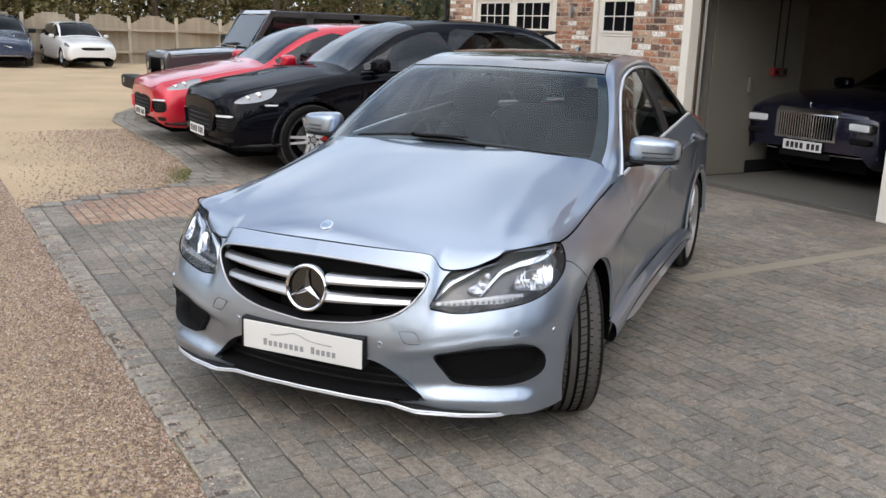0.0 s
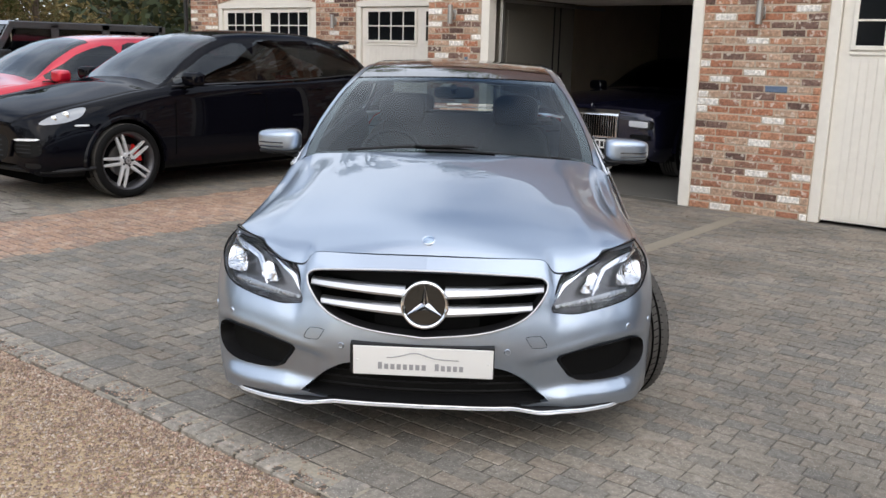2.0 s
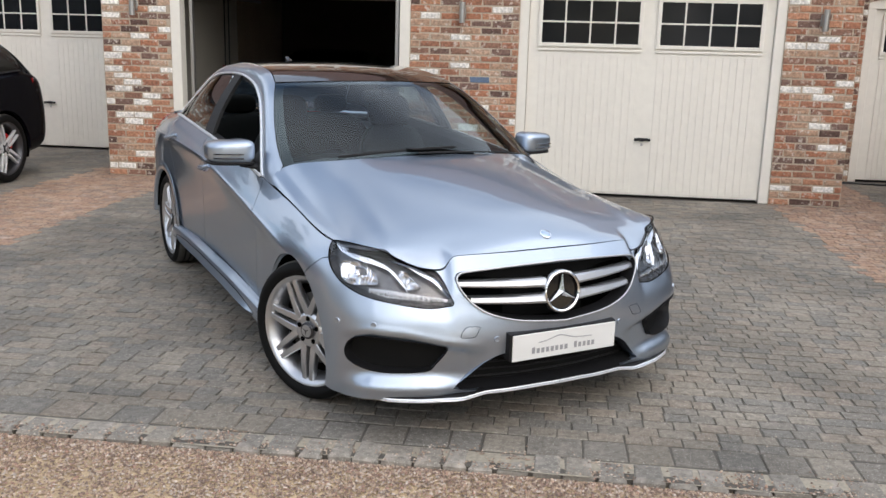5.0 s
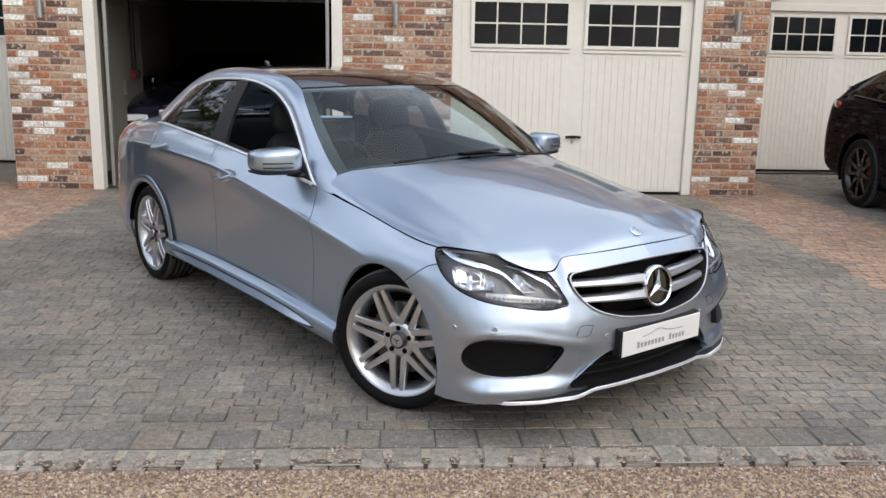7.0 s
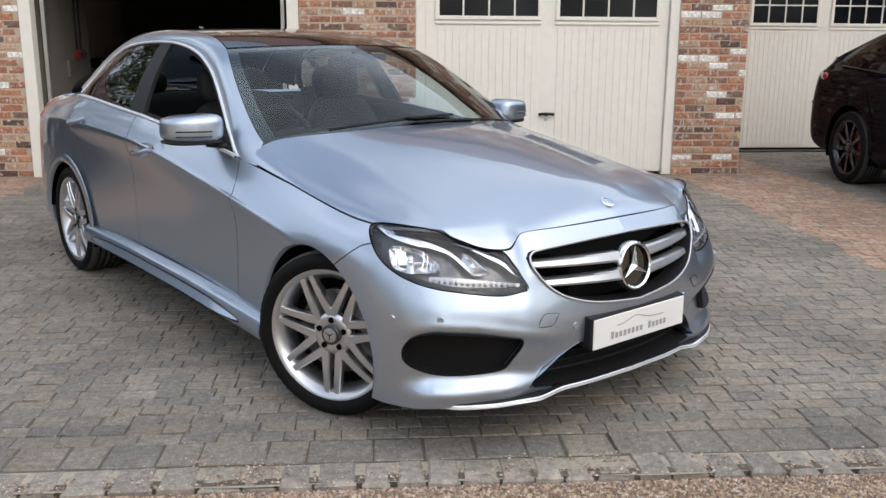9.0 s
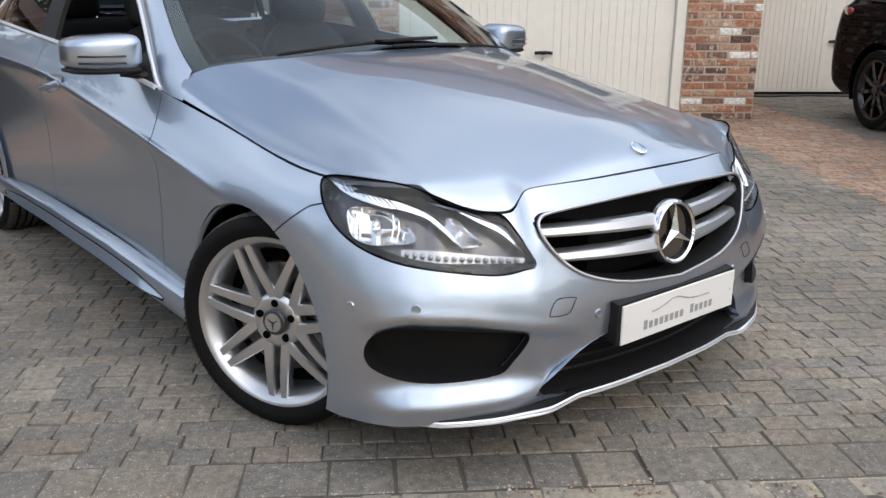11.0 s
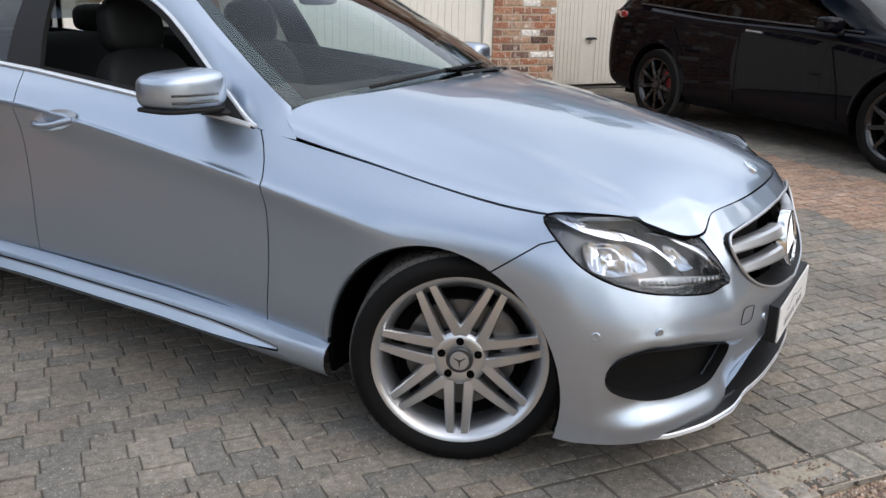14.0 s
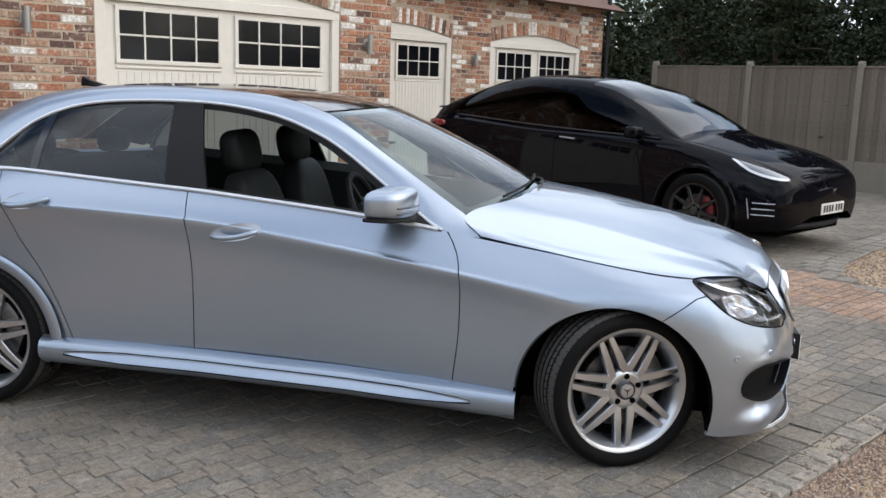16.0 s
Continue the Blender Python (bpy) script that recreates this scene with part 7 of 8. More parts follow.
for s in (-1, 1):
    lampb = part("headlamp", moved(superball((0, 0, 0), (0.06, 0.20, 0.060), 0.4, 0.4), pose(0.835, s * 0.66, 0.70, 0, 0, -s * 14)), M_LAMPBLACK, rol, "slim headlamp")
    part("light_strip", moved(superball((0, 0, 0), (0.064, 0.175, 0.040), 0.3, 0.3), pose(0.844, s * 0.66, 0.705, 0, 0, -s * 14)), M_DRL, lampb)
    part("lower_vent", moved(superball((0, 0, 0), (0.05, 0.20, 0.035), 0.4, 0.4), pose(0.845, s * 0.64, 0.55, 0, 0, -s * 12)), M_MESH, rol)
    part("chrome_line", tube([(0.885, s * 0.35, 0.37), (0.87, s * 0.66, 0.375), (0.82, s * 0.89, 0.39)], 0.008, 5), M_CHROME, rol)
part("lower_intake", box(0.84, 0.872, -0.34, 0.34, 0.30, 0.37, 0.01), M_MESH, rol)
part("bonnet_ornament", superball((0.84, 0, 0.90), (0.02, 0.012, 0.03), 0.8, 0.8), M_CHROME, rol)
plate_on(rol, 0.912, 0.435)
wing_mirror(rol, -1.15, 1.04, 1.08, M_NAVY)
place_wheels(rol, (0.0, -3.11), 0.83, 0.366, 0, rim_r=0.27, tyre_r=0.365, half=0.13, spokes=7, twin=False)

# two far cars by the fence
polo = loft_car("white_hatchback", pose(-32.6, 5.45, 0, 0, 0, 6), "small white hatchback parked before the far fence", CAY, plain("white_paint", (0.75, 0.75, 0.74), 0.25, coat=1.0), 5.0, 7.0, (9.4, 11.0), CAY_WIN, [(0.0, 0.30, 0.35), (-2.46, 0.30, 0.35)],
                [([(u * 0.88, z * 0.86) for u, z in CAY_LAMP], M_LAMPGREY, "clear headlamp", "headlamp", 0.0, [])], [([(y * 0.8, 0.63 + (z - 0.62) * 0.35) for y, z in CAY_G1], M_MESH, "black grille")], M_DARKGLASS, (0.85, 0.87, 0.87), "cars by the far fence")
part("lower_grille", superball((0.735, 0, 0.35), (0.06, 0.50, 0.030), 0.4, 0.4), M_MESH, polo)
plate_on(polo, 0.80, 0.43)
wing_mirror(polo, -0.75, 0.90, 0.98, M_PLATEWHITE, (0.06, 0.08, 0.055))
place_wheels(polo, (0.0, -2.46), 0.72, 0.305, 0, rim_r=0.20, tyre_r=0.304, half=0.1, spokes=5)
est = loft_car("dark_blue_estate", pose(-32.5, 2.85, 0, 0, 0, -4), "dark blue estate car parked before the far fence", CAY, plain("blue_paint", (0.03, 0.045, 0.09), 0.25, coat=1.0), 5.0, 7.0, (9.4, 11.0), CAY_WIN, [(0.0, 0.35, 0.40), (-2.8, 0.35, 0.40)],
               [(CAY_LAMP, M_LAMPGREY, "clear headlamp", "headlamp", 0.0, [])], [], M_DARKGLASS, (0.97, 0.97, 0.96), "cars by the far fence")
part("grille", superball((0.80, 0, 0.68), (0.12, 0.42, 0.10), 0.35, 0.35), M_MESH, est, "black grille")
part("grille_bar", tube([(0.925, -0.30, 0.76), (0.93, 0.30, 0.60)], 0.014, 6), M_CHROME, est)
part("lower_lip", superball((0.74, 0, 0.36), (0.10, 0.74, 0.035), 0.4, 0.4), M_SATIN, est)
plate_on(est, 0.93, 0.50)
wing_mirror(est, -0.9, 1.0, 1.12, M_TRIM)
place_wheels(est, (0.0, -2.8), 0.80, 0.35, 0, rim_r=0.24, tyre_r=0.349, half=0.115, spokes=5)

# boxy off-roader
M_OFFROAD = metallic_paint("dark_grey_paint", (0.075, 0.077, 0.080), 0.35, 0.5)
jeep = empty("off_roader", pose(-14.9, 4.15, 0, 0, 0, -90), "dark grey boxy off-road vehicle with slotted grille and flared arches", "car", "cars parked nose out")
part("tub", prism([(-0.55, 0.48), (-3.55, 0.48), (-3.62, 0.70), (-3.62, 1.18), (-0.55, 1.18)], -0.80, 0.80, 0.03), M_OFFROAD, jeep)
bon = np.array([[(x, y, z - 0.05 * (abs(y) / 0.66) ** 3) for x, z in ((0.62, 1.06), (0.56, 1.115), (0.2, 1.145), (-0.3, 1.175), (-0.62, 1.19))] for y in np.linspace(-0.66, 0.66, 15)])
part("bonnet", face_out(from_grid(bon), Vector((0, 0, 0))), M_OFFROAD, jeep)
part("front_sides", prism([(0.60, 0.60), (-0.56, 0.60), (-0.56, 1.14), (0.60, 1.03)], -0.655, 0.655, 0.01), M_OFFROAD, jeep)
grl = part("grille", prism([(0.60, 0.60), (0.65, 0.60), (0.66, 1.0), (0.62, 1.09), (0.58, 1.10)], -0.66, 0.66, 0.012), M_OFFROAD, jeep, "seven-slot grille")
for i in range(7):
    y = -0.27 + i * 0.09
    part("slot", box(0.652, 0.665, y - 0.025, y + 0.025, 0.70, 1.0, 0.004), M_GAP, grl)
for s in (-1, 1):
    lampj = part("headlamp", moved(lathe([(0.10, -0.02), (0.10, 0.012), (0.09, 0.02), (0.001, 0.035)], 24, "z"), pose(0.65, s * 0.47, 0.90, 0, 90, 0)), M_LAMPGREY, jeep, "round headlamp")
    part("headlamp_ring", moved(lathe([(0.10, 0.0), (0.115, 0.0), (0.112, 0.02), (0.10, 0.02)], 24, "z"), pose(0.655, s * 0.47, 0.90, 0, 90, 0)), M_TRIM, lampj)
    for cx in (0.0, -2.95):
        fl = np.array([[(cx + 0.52 * math.cos(t) * (1.06 if abs(math.cos(t)) > 0.7 else 1), s * y, 0.47 + (0.40 + o) * math.sin(t) ** 0.7) for y, o in ((0.64, 0.08), (0.84, 0.075), (0.93, 0.05), (0.93, 0.0), (0.80, -0.01))] for t in np.linspace(0.05, math.pi - 0.05, 16)])
        part("arch_flare", from_grid(fl), M_TRIM, jeep, "black plastic wheel arch")
    part("side_step", box(-2.4, -0.55, s * 0.86 - 0.07, s * 0.86 + 0.07, 0.42, 0.47, 0.01), M_TRIM, jeep)
    for x0, x1 in ((-0.86, -1.62), (-1.74, -2.46), (-2.58, -3.48)):
        part("side_window", prism([(x0 - (0.26 if x0 > -1 else 0.02), 1.70), (x0 - 0.02, 1.26), (x1, 1.26), (x1, 1.70)], s * 0.745, s * 0.757), M_SUVGLASS, jeep, "dark side window")
    part("mirror", superball((-0.80, s * 0.98, 1.30), (0.07, 0.10, 0.09), 0.4, 0.4), M_TRIM, jeep)
    part("headrest", superball((-1.75, s * 0.36, 1.38), (0.06, 0.13, 0.10), 0.6, 0.6), M_LEATHER, jeep)
topj = prism([(-0.98, 1.74), (-1.1, 1.80), (-3.40, 1.80), (-3.56, 1.72), (-3.62, 1.18), (-3.52, 1.18), (-3.46, 1.70), (-3.36, 1.745), (-1.12, 1.745), (-1.02, 1.70)], -0.74, 0.74, 0.0)
part("hard_top", topj, M_OFFROAD, jeep)
for s in (-1, 1):
    for a, b in ((-0.64, -0.98), (-1.62, -1.74), (-2.46, -2.58), (-3.48, -3.60)):
        part("roof_pillar", prism([(a, 1.18), (b if a > -1 else a, 1.745 if a > -1 else 1.78), (b - 0.1 if a > -1 else b, 1.745 if a > -1 else 1.78), (a - 0.1 if a > -1 else b, 1.18)], s * 0.735, s * 0.765), M_OFFROAD, jeep)
    part("roof_side", box(-3.55, -1.0, s * 0.75 - 0.015, s * 0.75 + 0.015, 1.69, 1.79, 0.008), M_OFFROAD, jeep)
wsj = prism([(-0.645, 1.21), (-0.655, 1.21), (-0.985, 1.72), (-0.975, 1.72)], -0.67, 0.67)
part("windscreen", wsj, M_SUVGLASS, jeep, "flat windscreen")
part("cabin_trim", box(-3.4, -0.9, -0.7, 0.7, 0.9, 1.22), M_LEATHER, jeep)
part("front_bumper", moved(superball((0, 0, 0), (0.14, 0.86, 0.11), 0.35, 0.35), pose(0.92, 0, 0.60)), M_TRIM, jeep, "black plastic front bumper")
for s in (-1, 1):
    part("fog_lamp", moved(lathe([(0.055, 0.0), (0.05, 0.02), (0.001, 0.025)], 16, "z"), pose(1.04, s * 0.52, 0.62, 0, 90, 0)), M_LAMPGREY, jeep)
part("wiper", tube([(-0.63, -0.45, 1.235), (-0.66, 0.15, 1.26)], 0.012, 5), M_TRIM, jeep)
part("chassis", box(-3.5, 0.85, -0.5, 0.5, 0.35, 0.62), M_GAP, jeep)
place_wheels(jeep, (0.0, -2.95), 0.79, 0.40, 0, rim_r=0.235, tyre_r=0.40, half=0.125, spokes=5, rim_mat=M_GUNMETAL, face_mat=M_GUNMETAL)

# ---- fences and trees ----
fr = empty("panel_fence", pose(8.30, 0, 0), "weathered close-board fence with concrete posts and gravel boards", "fence")
posts_y = [9.22 - 1.95 * i for i in range(13)]
slat_bm = box(-0.010, 0.010, -0.058, 0.058, 0.50, 2.02, 0.003)
slat_me = bpy.data.meshes.new("fence_board")
slat_bm.to_mesh(slat_me)
slat_bm.free()
slat_me.materials.append(M_FENCE)
for i, y in enumerate(posts_y):
    part("post", prism([(-0.055, -0.05), (0.055, -0.05), (0.055, 2.08), (0.03, 2.13), (-0.03, 2.13), (-0.055, 2.08)], y - 0.05, y + 0.05, 0.006), M_CONCRETE, fr, "concrete fence post")
    if i < len(posts_y) - 1:
        part("gravel_board", box(-0.03, 0.03, y - 1.90, y - 0.05, -0.06, 0.50, 0.008), M_CONCRETE, fr, "concrete gravel board")
        for z in (0.72, 1.25, 1.82):
            part("rail", box(0.012, 0.05, y - 1.90, y - 0.05, z - 0.03, z + 0.03), M_FENCE, fr)
        part("cap_rail", box(-0.03, 0.03, y - 1.90, y - 0.05, 2.02, 2.05, 0.004), M_FENCE, fr)
        if i < 8:
            for k in range(17):
                b = new("fence_board", slat_me)
                b.parent = fr
                b.matrix_basis = Matrix.Translation((-0.012 if k % 2 else 0.006, y - 0.115 - k * 0.1085, 0.0))
        else:
            part("board_panel", box(-0.012, 0.012, y - 1.90, y - 0.05, 0.50, 2.02), M_FENCE, fr)

fl_ = empty("picket_fence", pose(0, 0, 0), "pale scalloped timber fence with light posts", "fence")
rg = random.Random(9)


def left_fence(y):
    return -36.0 - 0.26 * (y - 7.6)


n_panels = 22
M_PALEWOOD = mat("pale_wood", (0.42, 0.35, 0.26), 0.9, vary=0.2, grain=20, patch=1.5, bump=0.2, piece=0.12)
M_POST = mat("pale_post", (0.55, 0.48, 0.38), 0.9, vary=0.15, grain=20, patch=2, bump=0.2)
pk = []
for z1 in np.linspace(0, 1, 6):
    bmk = box(-0.012, 0.012, -0.055, 0.055, 0.0, 1.50 + 0.28 * z1, 0.004)
    mk = bpy.data.meshes.new("picket")
    bmk.to_mesh(mk)
    bmk.free()
    mk.materials.append(M_PALEWOOD)
    pk.append(mk)
count = 0
far_panels = bmesh.new()
for i in range(n_panels):
    y0 = -11.4 + i * 1.9
    x0, x1 = left_fence(y0), left_fence(y0 + 1.9)
    part("post", box(x0 - 0.06, x0 + 0.06, y0 - 0.06, y0 + 0.06, -0.1, 1.72, 0.01), M_POST, fl_, "pale fence post")
    for k in range(15):
        f = (k + 0.5) / 15
        yy = y0 + 0.08 + f * 1.74
        h = math.sin(f * math.pi)
        if 4 <= i < 20:
            ob = new("picket", pk[min(5, int(h * 5.99))])
            ob.parent = fl_
            ob.matrix_basis = Matrix.Translation((left_fence(yy), yy, -0.03))
        else:
            box(left_fence(yy) - 0.012, left_fence(yy) + 0.012, yy - 0.055, yy + 0.055, -0.03, 1.47 + 0.28 * h, 0, far_panels)
    for z in (0.4, 1.2):
        part("rail", box(min(x0, x1), max(x0, x1) + 0.03, y0 + 0.06, y0 + 1.84, z - 0.04, z + 0.04), M_PALEWOOD, fl_)
tagged(part("far_pickets", far_panels, M_PALEWOOD, fl_), kind="stuff")

M_BARK = mat("bark", (0.10, 0.075, 0.055), 0.95, vary=0.3, grain=12, patch=3, bump=0.6)


def leaf_mat(name, color, tint, trans=0.25):
    m, n, l = tree_of(name)
    p = n["Principled BSDF"]
    geo, ramp = n.new("ShaderNodeNewGeometry"), n.new("ShaderNodeMix")
    ramp.data_type = "RGBA"
    ramp.inputs["A"].default_value, ramp.inputs["B"].default_value = (*color, 1), (*tint, 1)
    l.new(geo.outputs["Random Per Island"], ramp.inputs["Factor"])
    l.new(ramp.outputs["Result"], p.inputs["Base Color"])
    p.inputs["Roughness"].default_value = 0.7
    p.inputs["Specular IOR Level"].default_value = 0.25
    return m


M_FIR = leaf_mat("fir_needles", (0.012, 0.020, 0.009), (0.038, 0.050, 0.020))
M_LEAF = leaf_mat("green_leaves", (0.045, 0.075, 0.018), (0.12, 0.13, 0.035))
M_AUTUMN = leaf_mat("autumn_leaves", (0.085, 0.088, 0.034), (0.21, 0.155, 0.065))


def leaf_cloud(v, f, centre, size, n, leaf, shell=0.55):
    """Small leaves in an uneven clump."""
    for _ in range(n):
        d = Vector((rg.gauss(0, 1), rg.gauss(0, 1), rg.gauss(0, 1))).normalized()
        r = rg.uniform(shell, 1.0) ** 0.7
        p = Vector((centre[0] + d.x * size[0] * r, centre[1] + d.y * size[1] * r, centre[2] + d.z * size[2] * r))
        a = Vector((rg.gauss(0, 1), rg.gauss(0, 1), rg.gauss(0, 0.7))).normalized() * leaf * rg.uniform(0.6, 1.3)
        b = a.cross(Vector((rg.gauss(0, 1), rg.gauss(0, 1), rg.gauss(0, 1)))).normalized() * leaf * 0.45
        k = len(v)
        v += [tuple(p - a * 0.5), tuple(p + b * 0.5), tuple(p + a * 0.5), tuple(p - b * 0.5)]
        f.append((k, k + 1, k + 2, k + 3))


def mesh_of(name, v, f, material, parent=None):
    me = bpy.data.meshes.new(name)
    me.from_pydata(v, [], f)
    me.materials.append(material)
    ob = new(name, me)
    if parent:
        ob.parent = parent
    return ob


def trunk_mesh(h, r):
    pts = [(0, 0, -0.2), (rg.uniform(-0.1, 0.1), rg.uniform(-0.1, 0.1), h * 0.4), (rg.uniform(-0.2, 0.2), rg.uniform(-0.2, 0.2), h * 0.75), (rg.uniform(-0.3, 0.3), rg.uniform(-0.3, 0.3), h)]
    rows = []
    line = rounded(pts, 5, False)
    for i, p in enumerate(line):
        rr = r * (1 - 0.85 * i / (len(line) - 1)) * (1.5 if i == 0 else 1)
        rows.append([(p[0] + rr * math.cos(a), p[1] + rr * math.sin(a), p[2]) for a in np.linspace(0, 2 * math.pi, 9)])
    return from_grid(np.array(rows))


def tree(x, y, h, kind, leaf, n, label, group):
    """Trunk, limbs and a crown of many leaf clumps."""
    t = empty("tree", pose(x, y, 0, 0, 0, rg.uniform(0, 360)), label, "tree", group)
    tr = part("trunk", trunk_mesh(h * 0.92, 0.02 * h + 0.04), M_BARK, t)
    v, f = [], []
    for i in range(16):
        if kind == "fir":
            q = (i + 0.5) / 16
            z = h * (0.14 + 0.84 * q)
            r = h * 0.36 * (1 - q) + 0.35
            for k in range(4):
                a = rg.uniform(0, 6.28)
                leaf_cloud(v, f, (r * 0.55 * math.cos(a), r * 0.55 * math.sin(a), z), (r * 0.6, r * 0.6, h * 0.045), n // 64, leaf, 0.1)
                if k == 0:
                    part("limb", tube([(0, 0, z), (r * 0.9 * math.cos(a), r * 0.9 * math.sin(a), z - 0.05)], 0.025, 5), M_BARK, tr)
        else:
            a, e = rg.uniform(0, 6.28), rg.uniform(0.35, 0.95)
            rr = h * rg.uniform(0.08, 0.26)
            c = (rr * math.cos(a), rr * math.sin(a), h * e)
            s = h * rg.uniform(0.09, 0.15)
            leaf_cloud(v, f, c, (s, s, s * 0.8), n // 16, leaf, 0.3)
            part("limb", tube([(0, 0, h * e * 0.6), (c[0] * 0.5, c[1] * 0.5, h * e * 0.85), c], 0.03, 5), M_BARK, tr)
    mesh_of("crown", v, f, M_FIR if kind == "fir" else M_LEAF if kind == "leaf" else M_AUTUMN, t)
    return t


for x, y, h in ((10.6, 9.9, 4.6), (10.2, 7.6, 4.2), (10.4, 5.2, 5.4), (10.3, 2.8, 5.2), (10.8, 0.2, 6.8), (12.6, 8.8, 5.3), (12.8, 6.4, 6.4), (12.9, 3.9, 7.2), (13.0, 1.2, 8.4), (10.6, -3.0, 7.0)):
    tree(x, y, h, "fir", 0.11, 12000, "dark green conifer behind the board fence", "conifers behind the fence")
for i in range(9):
    y = -9 + i * 5.0 + rg.uniform(-1, 1)
    tree(left_fence(y) - rg.uniform(4, 8), y, rg.uniform(6.5, 9), rg.choice(("leaf", "autumn")), 0.22, 5200, "bushy tree in early autumn leaf behind the far fence", "trees behind the far fence")

for i in range(10):
    tree(-30 + i * 4.2 + rg.uniform(-1, 1), rg.uniform(17.5, 23), rg.uniform(9, 12.5), rg.choice(("leaf", "autumn", "leaf")), 0.30, 5200, "tall leafy tree behind the garage building", "trees behind the garages")

# woods all round: behind the far fence, and beyond the yard
wv, wf = [], []
for i in range(150):
    y = -28 + i * 0.48 + rg.uniform(-0.5, 0.5)
    x = left_fence(y) - rg.uniform(2.2, 14)
    leaf_cloud(wv, wf, (x, y, rg.uniform(0.8, 5.5)), (rg.uniform(1.5, 2.6), rg.uniform(1.5, 2.6), rg.uniform(1.0, 2.0)), 380, 0.24, 0.2)
for i in range(110):
    y = -30 + i * 0.68
    leaf_cloud(wv, wf, (left_fence(y) - rg.uniform(10, 17), y, rg.uniform(0.5, 5.5)), (2.6, 2.6, 2.2), 260, 0.62, 0.0)
tagged(mesh_of("hedge_wood", wv, wf, M_AUTUMN), "tangled green and russet woodland behind the far fence", "woodland", kind="stuff")
wv, wf = [], []
for i in range(170):
    a = radians(-165 + i * 1.0 + rg.uniform(-1, 1)) 
    r = rg.uniform(27, 40)
    x, y = -4 + r * math.cos(a), 2 + r * math.sin(a)
    zc = rg.uniform(1, 8.5)
    leaf_cloud(wv, wf, (x, y, zc), (3.2, 3.2, 2.0), 110, 0.62, 0.2)
tagged(mesh_of("wood_edge", wv, wf, M_LEAF), "line of trees beyond the gravel yard", "woodland", kind="stuff")
wv, wf = [], []
for i in range(90):
    x = 16 + rg.uniform(0, 14)
    y = -22 + i * 0.5 + rg.uniform(-1, 1)
    leaf_cloud(wv, wf, (x, y, rg.uniform(0.6, 2.6)), (2.4, 2.4, 1.4), 320, 0.26, 0.2)
for i in range(80):
    leaf_cloud(wv, wf, (rg.uniform(10, 24), rg.uniform(10.5, 24), rg.uniform(1.5, 4.2)), (1.9, 1.9, 1.2), 420, 0.26, 0.0)
for i in range(112):
    leaf_cloud(wv, wf, (rg.uniform(11.0, 14.5), -9 + i * 0.31, rg.uniform(0.6, 3.4)), (1.4, 1.4, 1.0), 420, 0.21, 0.0)
for i in range(60):
    leaf_cloud(wv, wf, (-36 + i * 1.0 + rg.uniform(-1, 1), 18 + rg.uniform(0, 10), rg.uniform(1, 3.5)), (2.6, 2.6, 1.8), 240, 0.5, 0.1)
tagged(mesh_of("fir_wood", wv, wf, M_FIR), "dark wood behind the building and fence", "woodland", kind="stuff")

# ---- ground sheets ----
PAVE_L, PAVE_R = -19.0, 9.5


def pave_edge(x):
    """Front edge of the paving: a straight apron before the middle block, drawn back before the wings."""
    xs = [-19.0, -18.3, -17.3, -16.2, -15.0, -12.7, -10.7, -9.6, -9.0, -8.75, -8.55, -8.3, -8.1, -0.15, 0.05, 0.3, 0.5, 0.75, 1.35, 2.4, 4.2, 6.5, 9.5]
    ys = [5.2, 4.3, 3.65, 3.1, 2.8, 2.76, 2.70, 2.58, 2.35, 2.05, 1.45, 1.05, 0.70, 0.70, 1.05, 1.45, 2.05, 2.35, 2.58, 2.70, 2.76, 2.78, 2.8]
    return float(np.interp(x, xs, ys))


gx = np.concatenate([np.linspace(-400, -45, 10), np.linspace(-44, 22, 67), np.linspace(23, 400, 10)])
gy = np.concatenate([np.linspace(-400, -20, 10), np.linspace(-19, 16, 36), np.linspace(17, 400, 10)])
gP = np.array([[(x, y, -0.03 + 0.008 * noise.noise(Vector((x * 0.6, y * 0.6, 0)))) for y in gy] for x in gx])
tagged(shade(part("ground", from_grid(gP), M_GRAVEL, None, kind="structure"), 60), "pale golden gravel yard", "gravel")
xs = np.linspace(PAVE_L, PAVE_R, 240)
bed = from_grid(np.array([[(x, pave_edge(x) + 0.02, -0.3), (x, pave_edge(x) + 0.02, -0.0048), (x, 9.98, -0.0048)] for x in xs]))
pavement = tagged(part("pavement", bed, M_BED, None, kind="structure"), "grey sett paving with orange brick bands", "paving")


def block_mesh(name, lx, ly, h, bevel, rnd):
    """A worn block with its top face at 0 and chamfered, slightly uneven edges."""
    bm = bmesh.new()
    j = lambda s: rnd.uniform(-s, s)
    low = [(-lx / 2, -ly / 2), (lx / 2, -ly / 2), (lx / 2, ly / 2), (-lx / 2, ly / 2)]
    rings = []
    for inset, z in ((0.0, -h), (0.0, -bevel), (bevel, 0.0)):
        rings.append([bm.verts.new((x - math.copysign(inset, x) + j(0.0028), y - math.copysign(inset, y) + j(0.0028), z + (j(0.0015) if z == 0 else 0))) for x, y in low])
    for a, b in zip(rings, rings[1:]):
        for i in range(4):
            bm.faces.new((a[i], a[(i + 1) % 4], b[(i + 1) % 4], b[i]))
    bm.faces.new(rings[2])
    bmesh.ops.recalc_face_normals(bm, faces=bm.faces)
    me = bpy.data.meshes.new(name)
    bm.to_mesh(me)
    bm.free()
    return me


rnd = random.Random(4)


def lay(me, name, parent, m):
    ob = new(name, me)
    ob.parent = parent
    ob.matrix_basis = m
    return ob


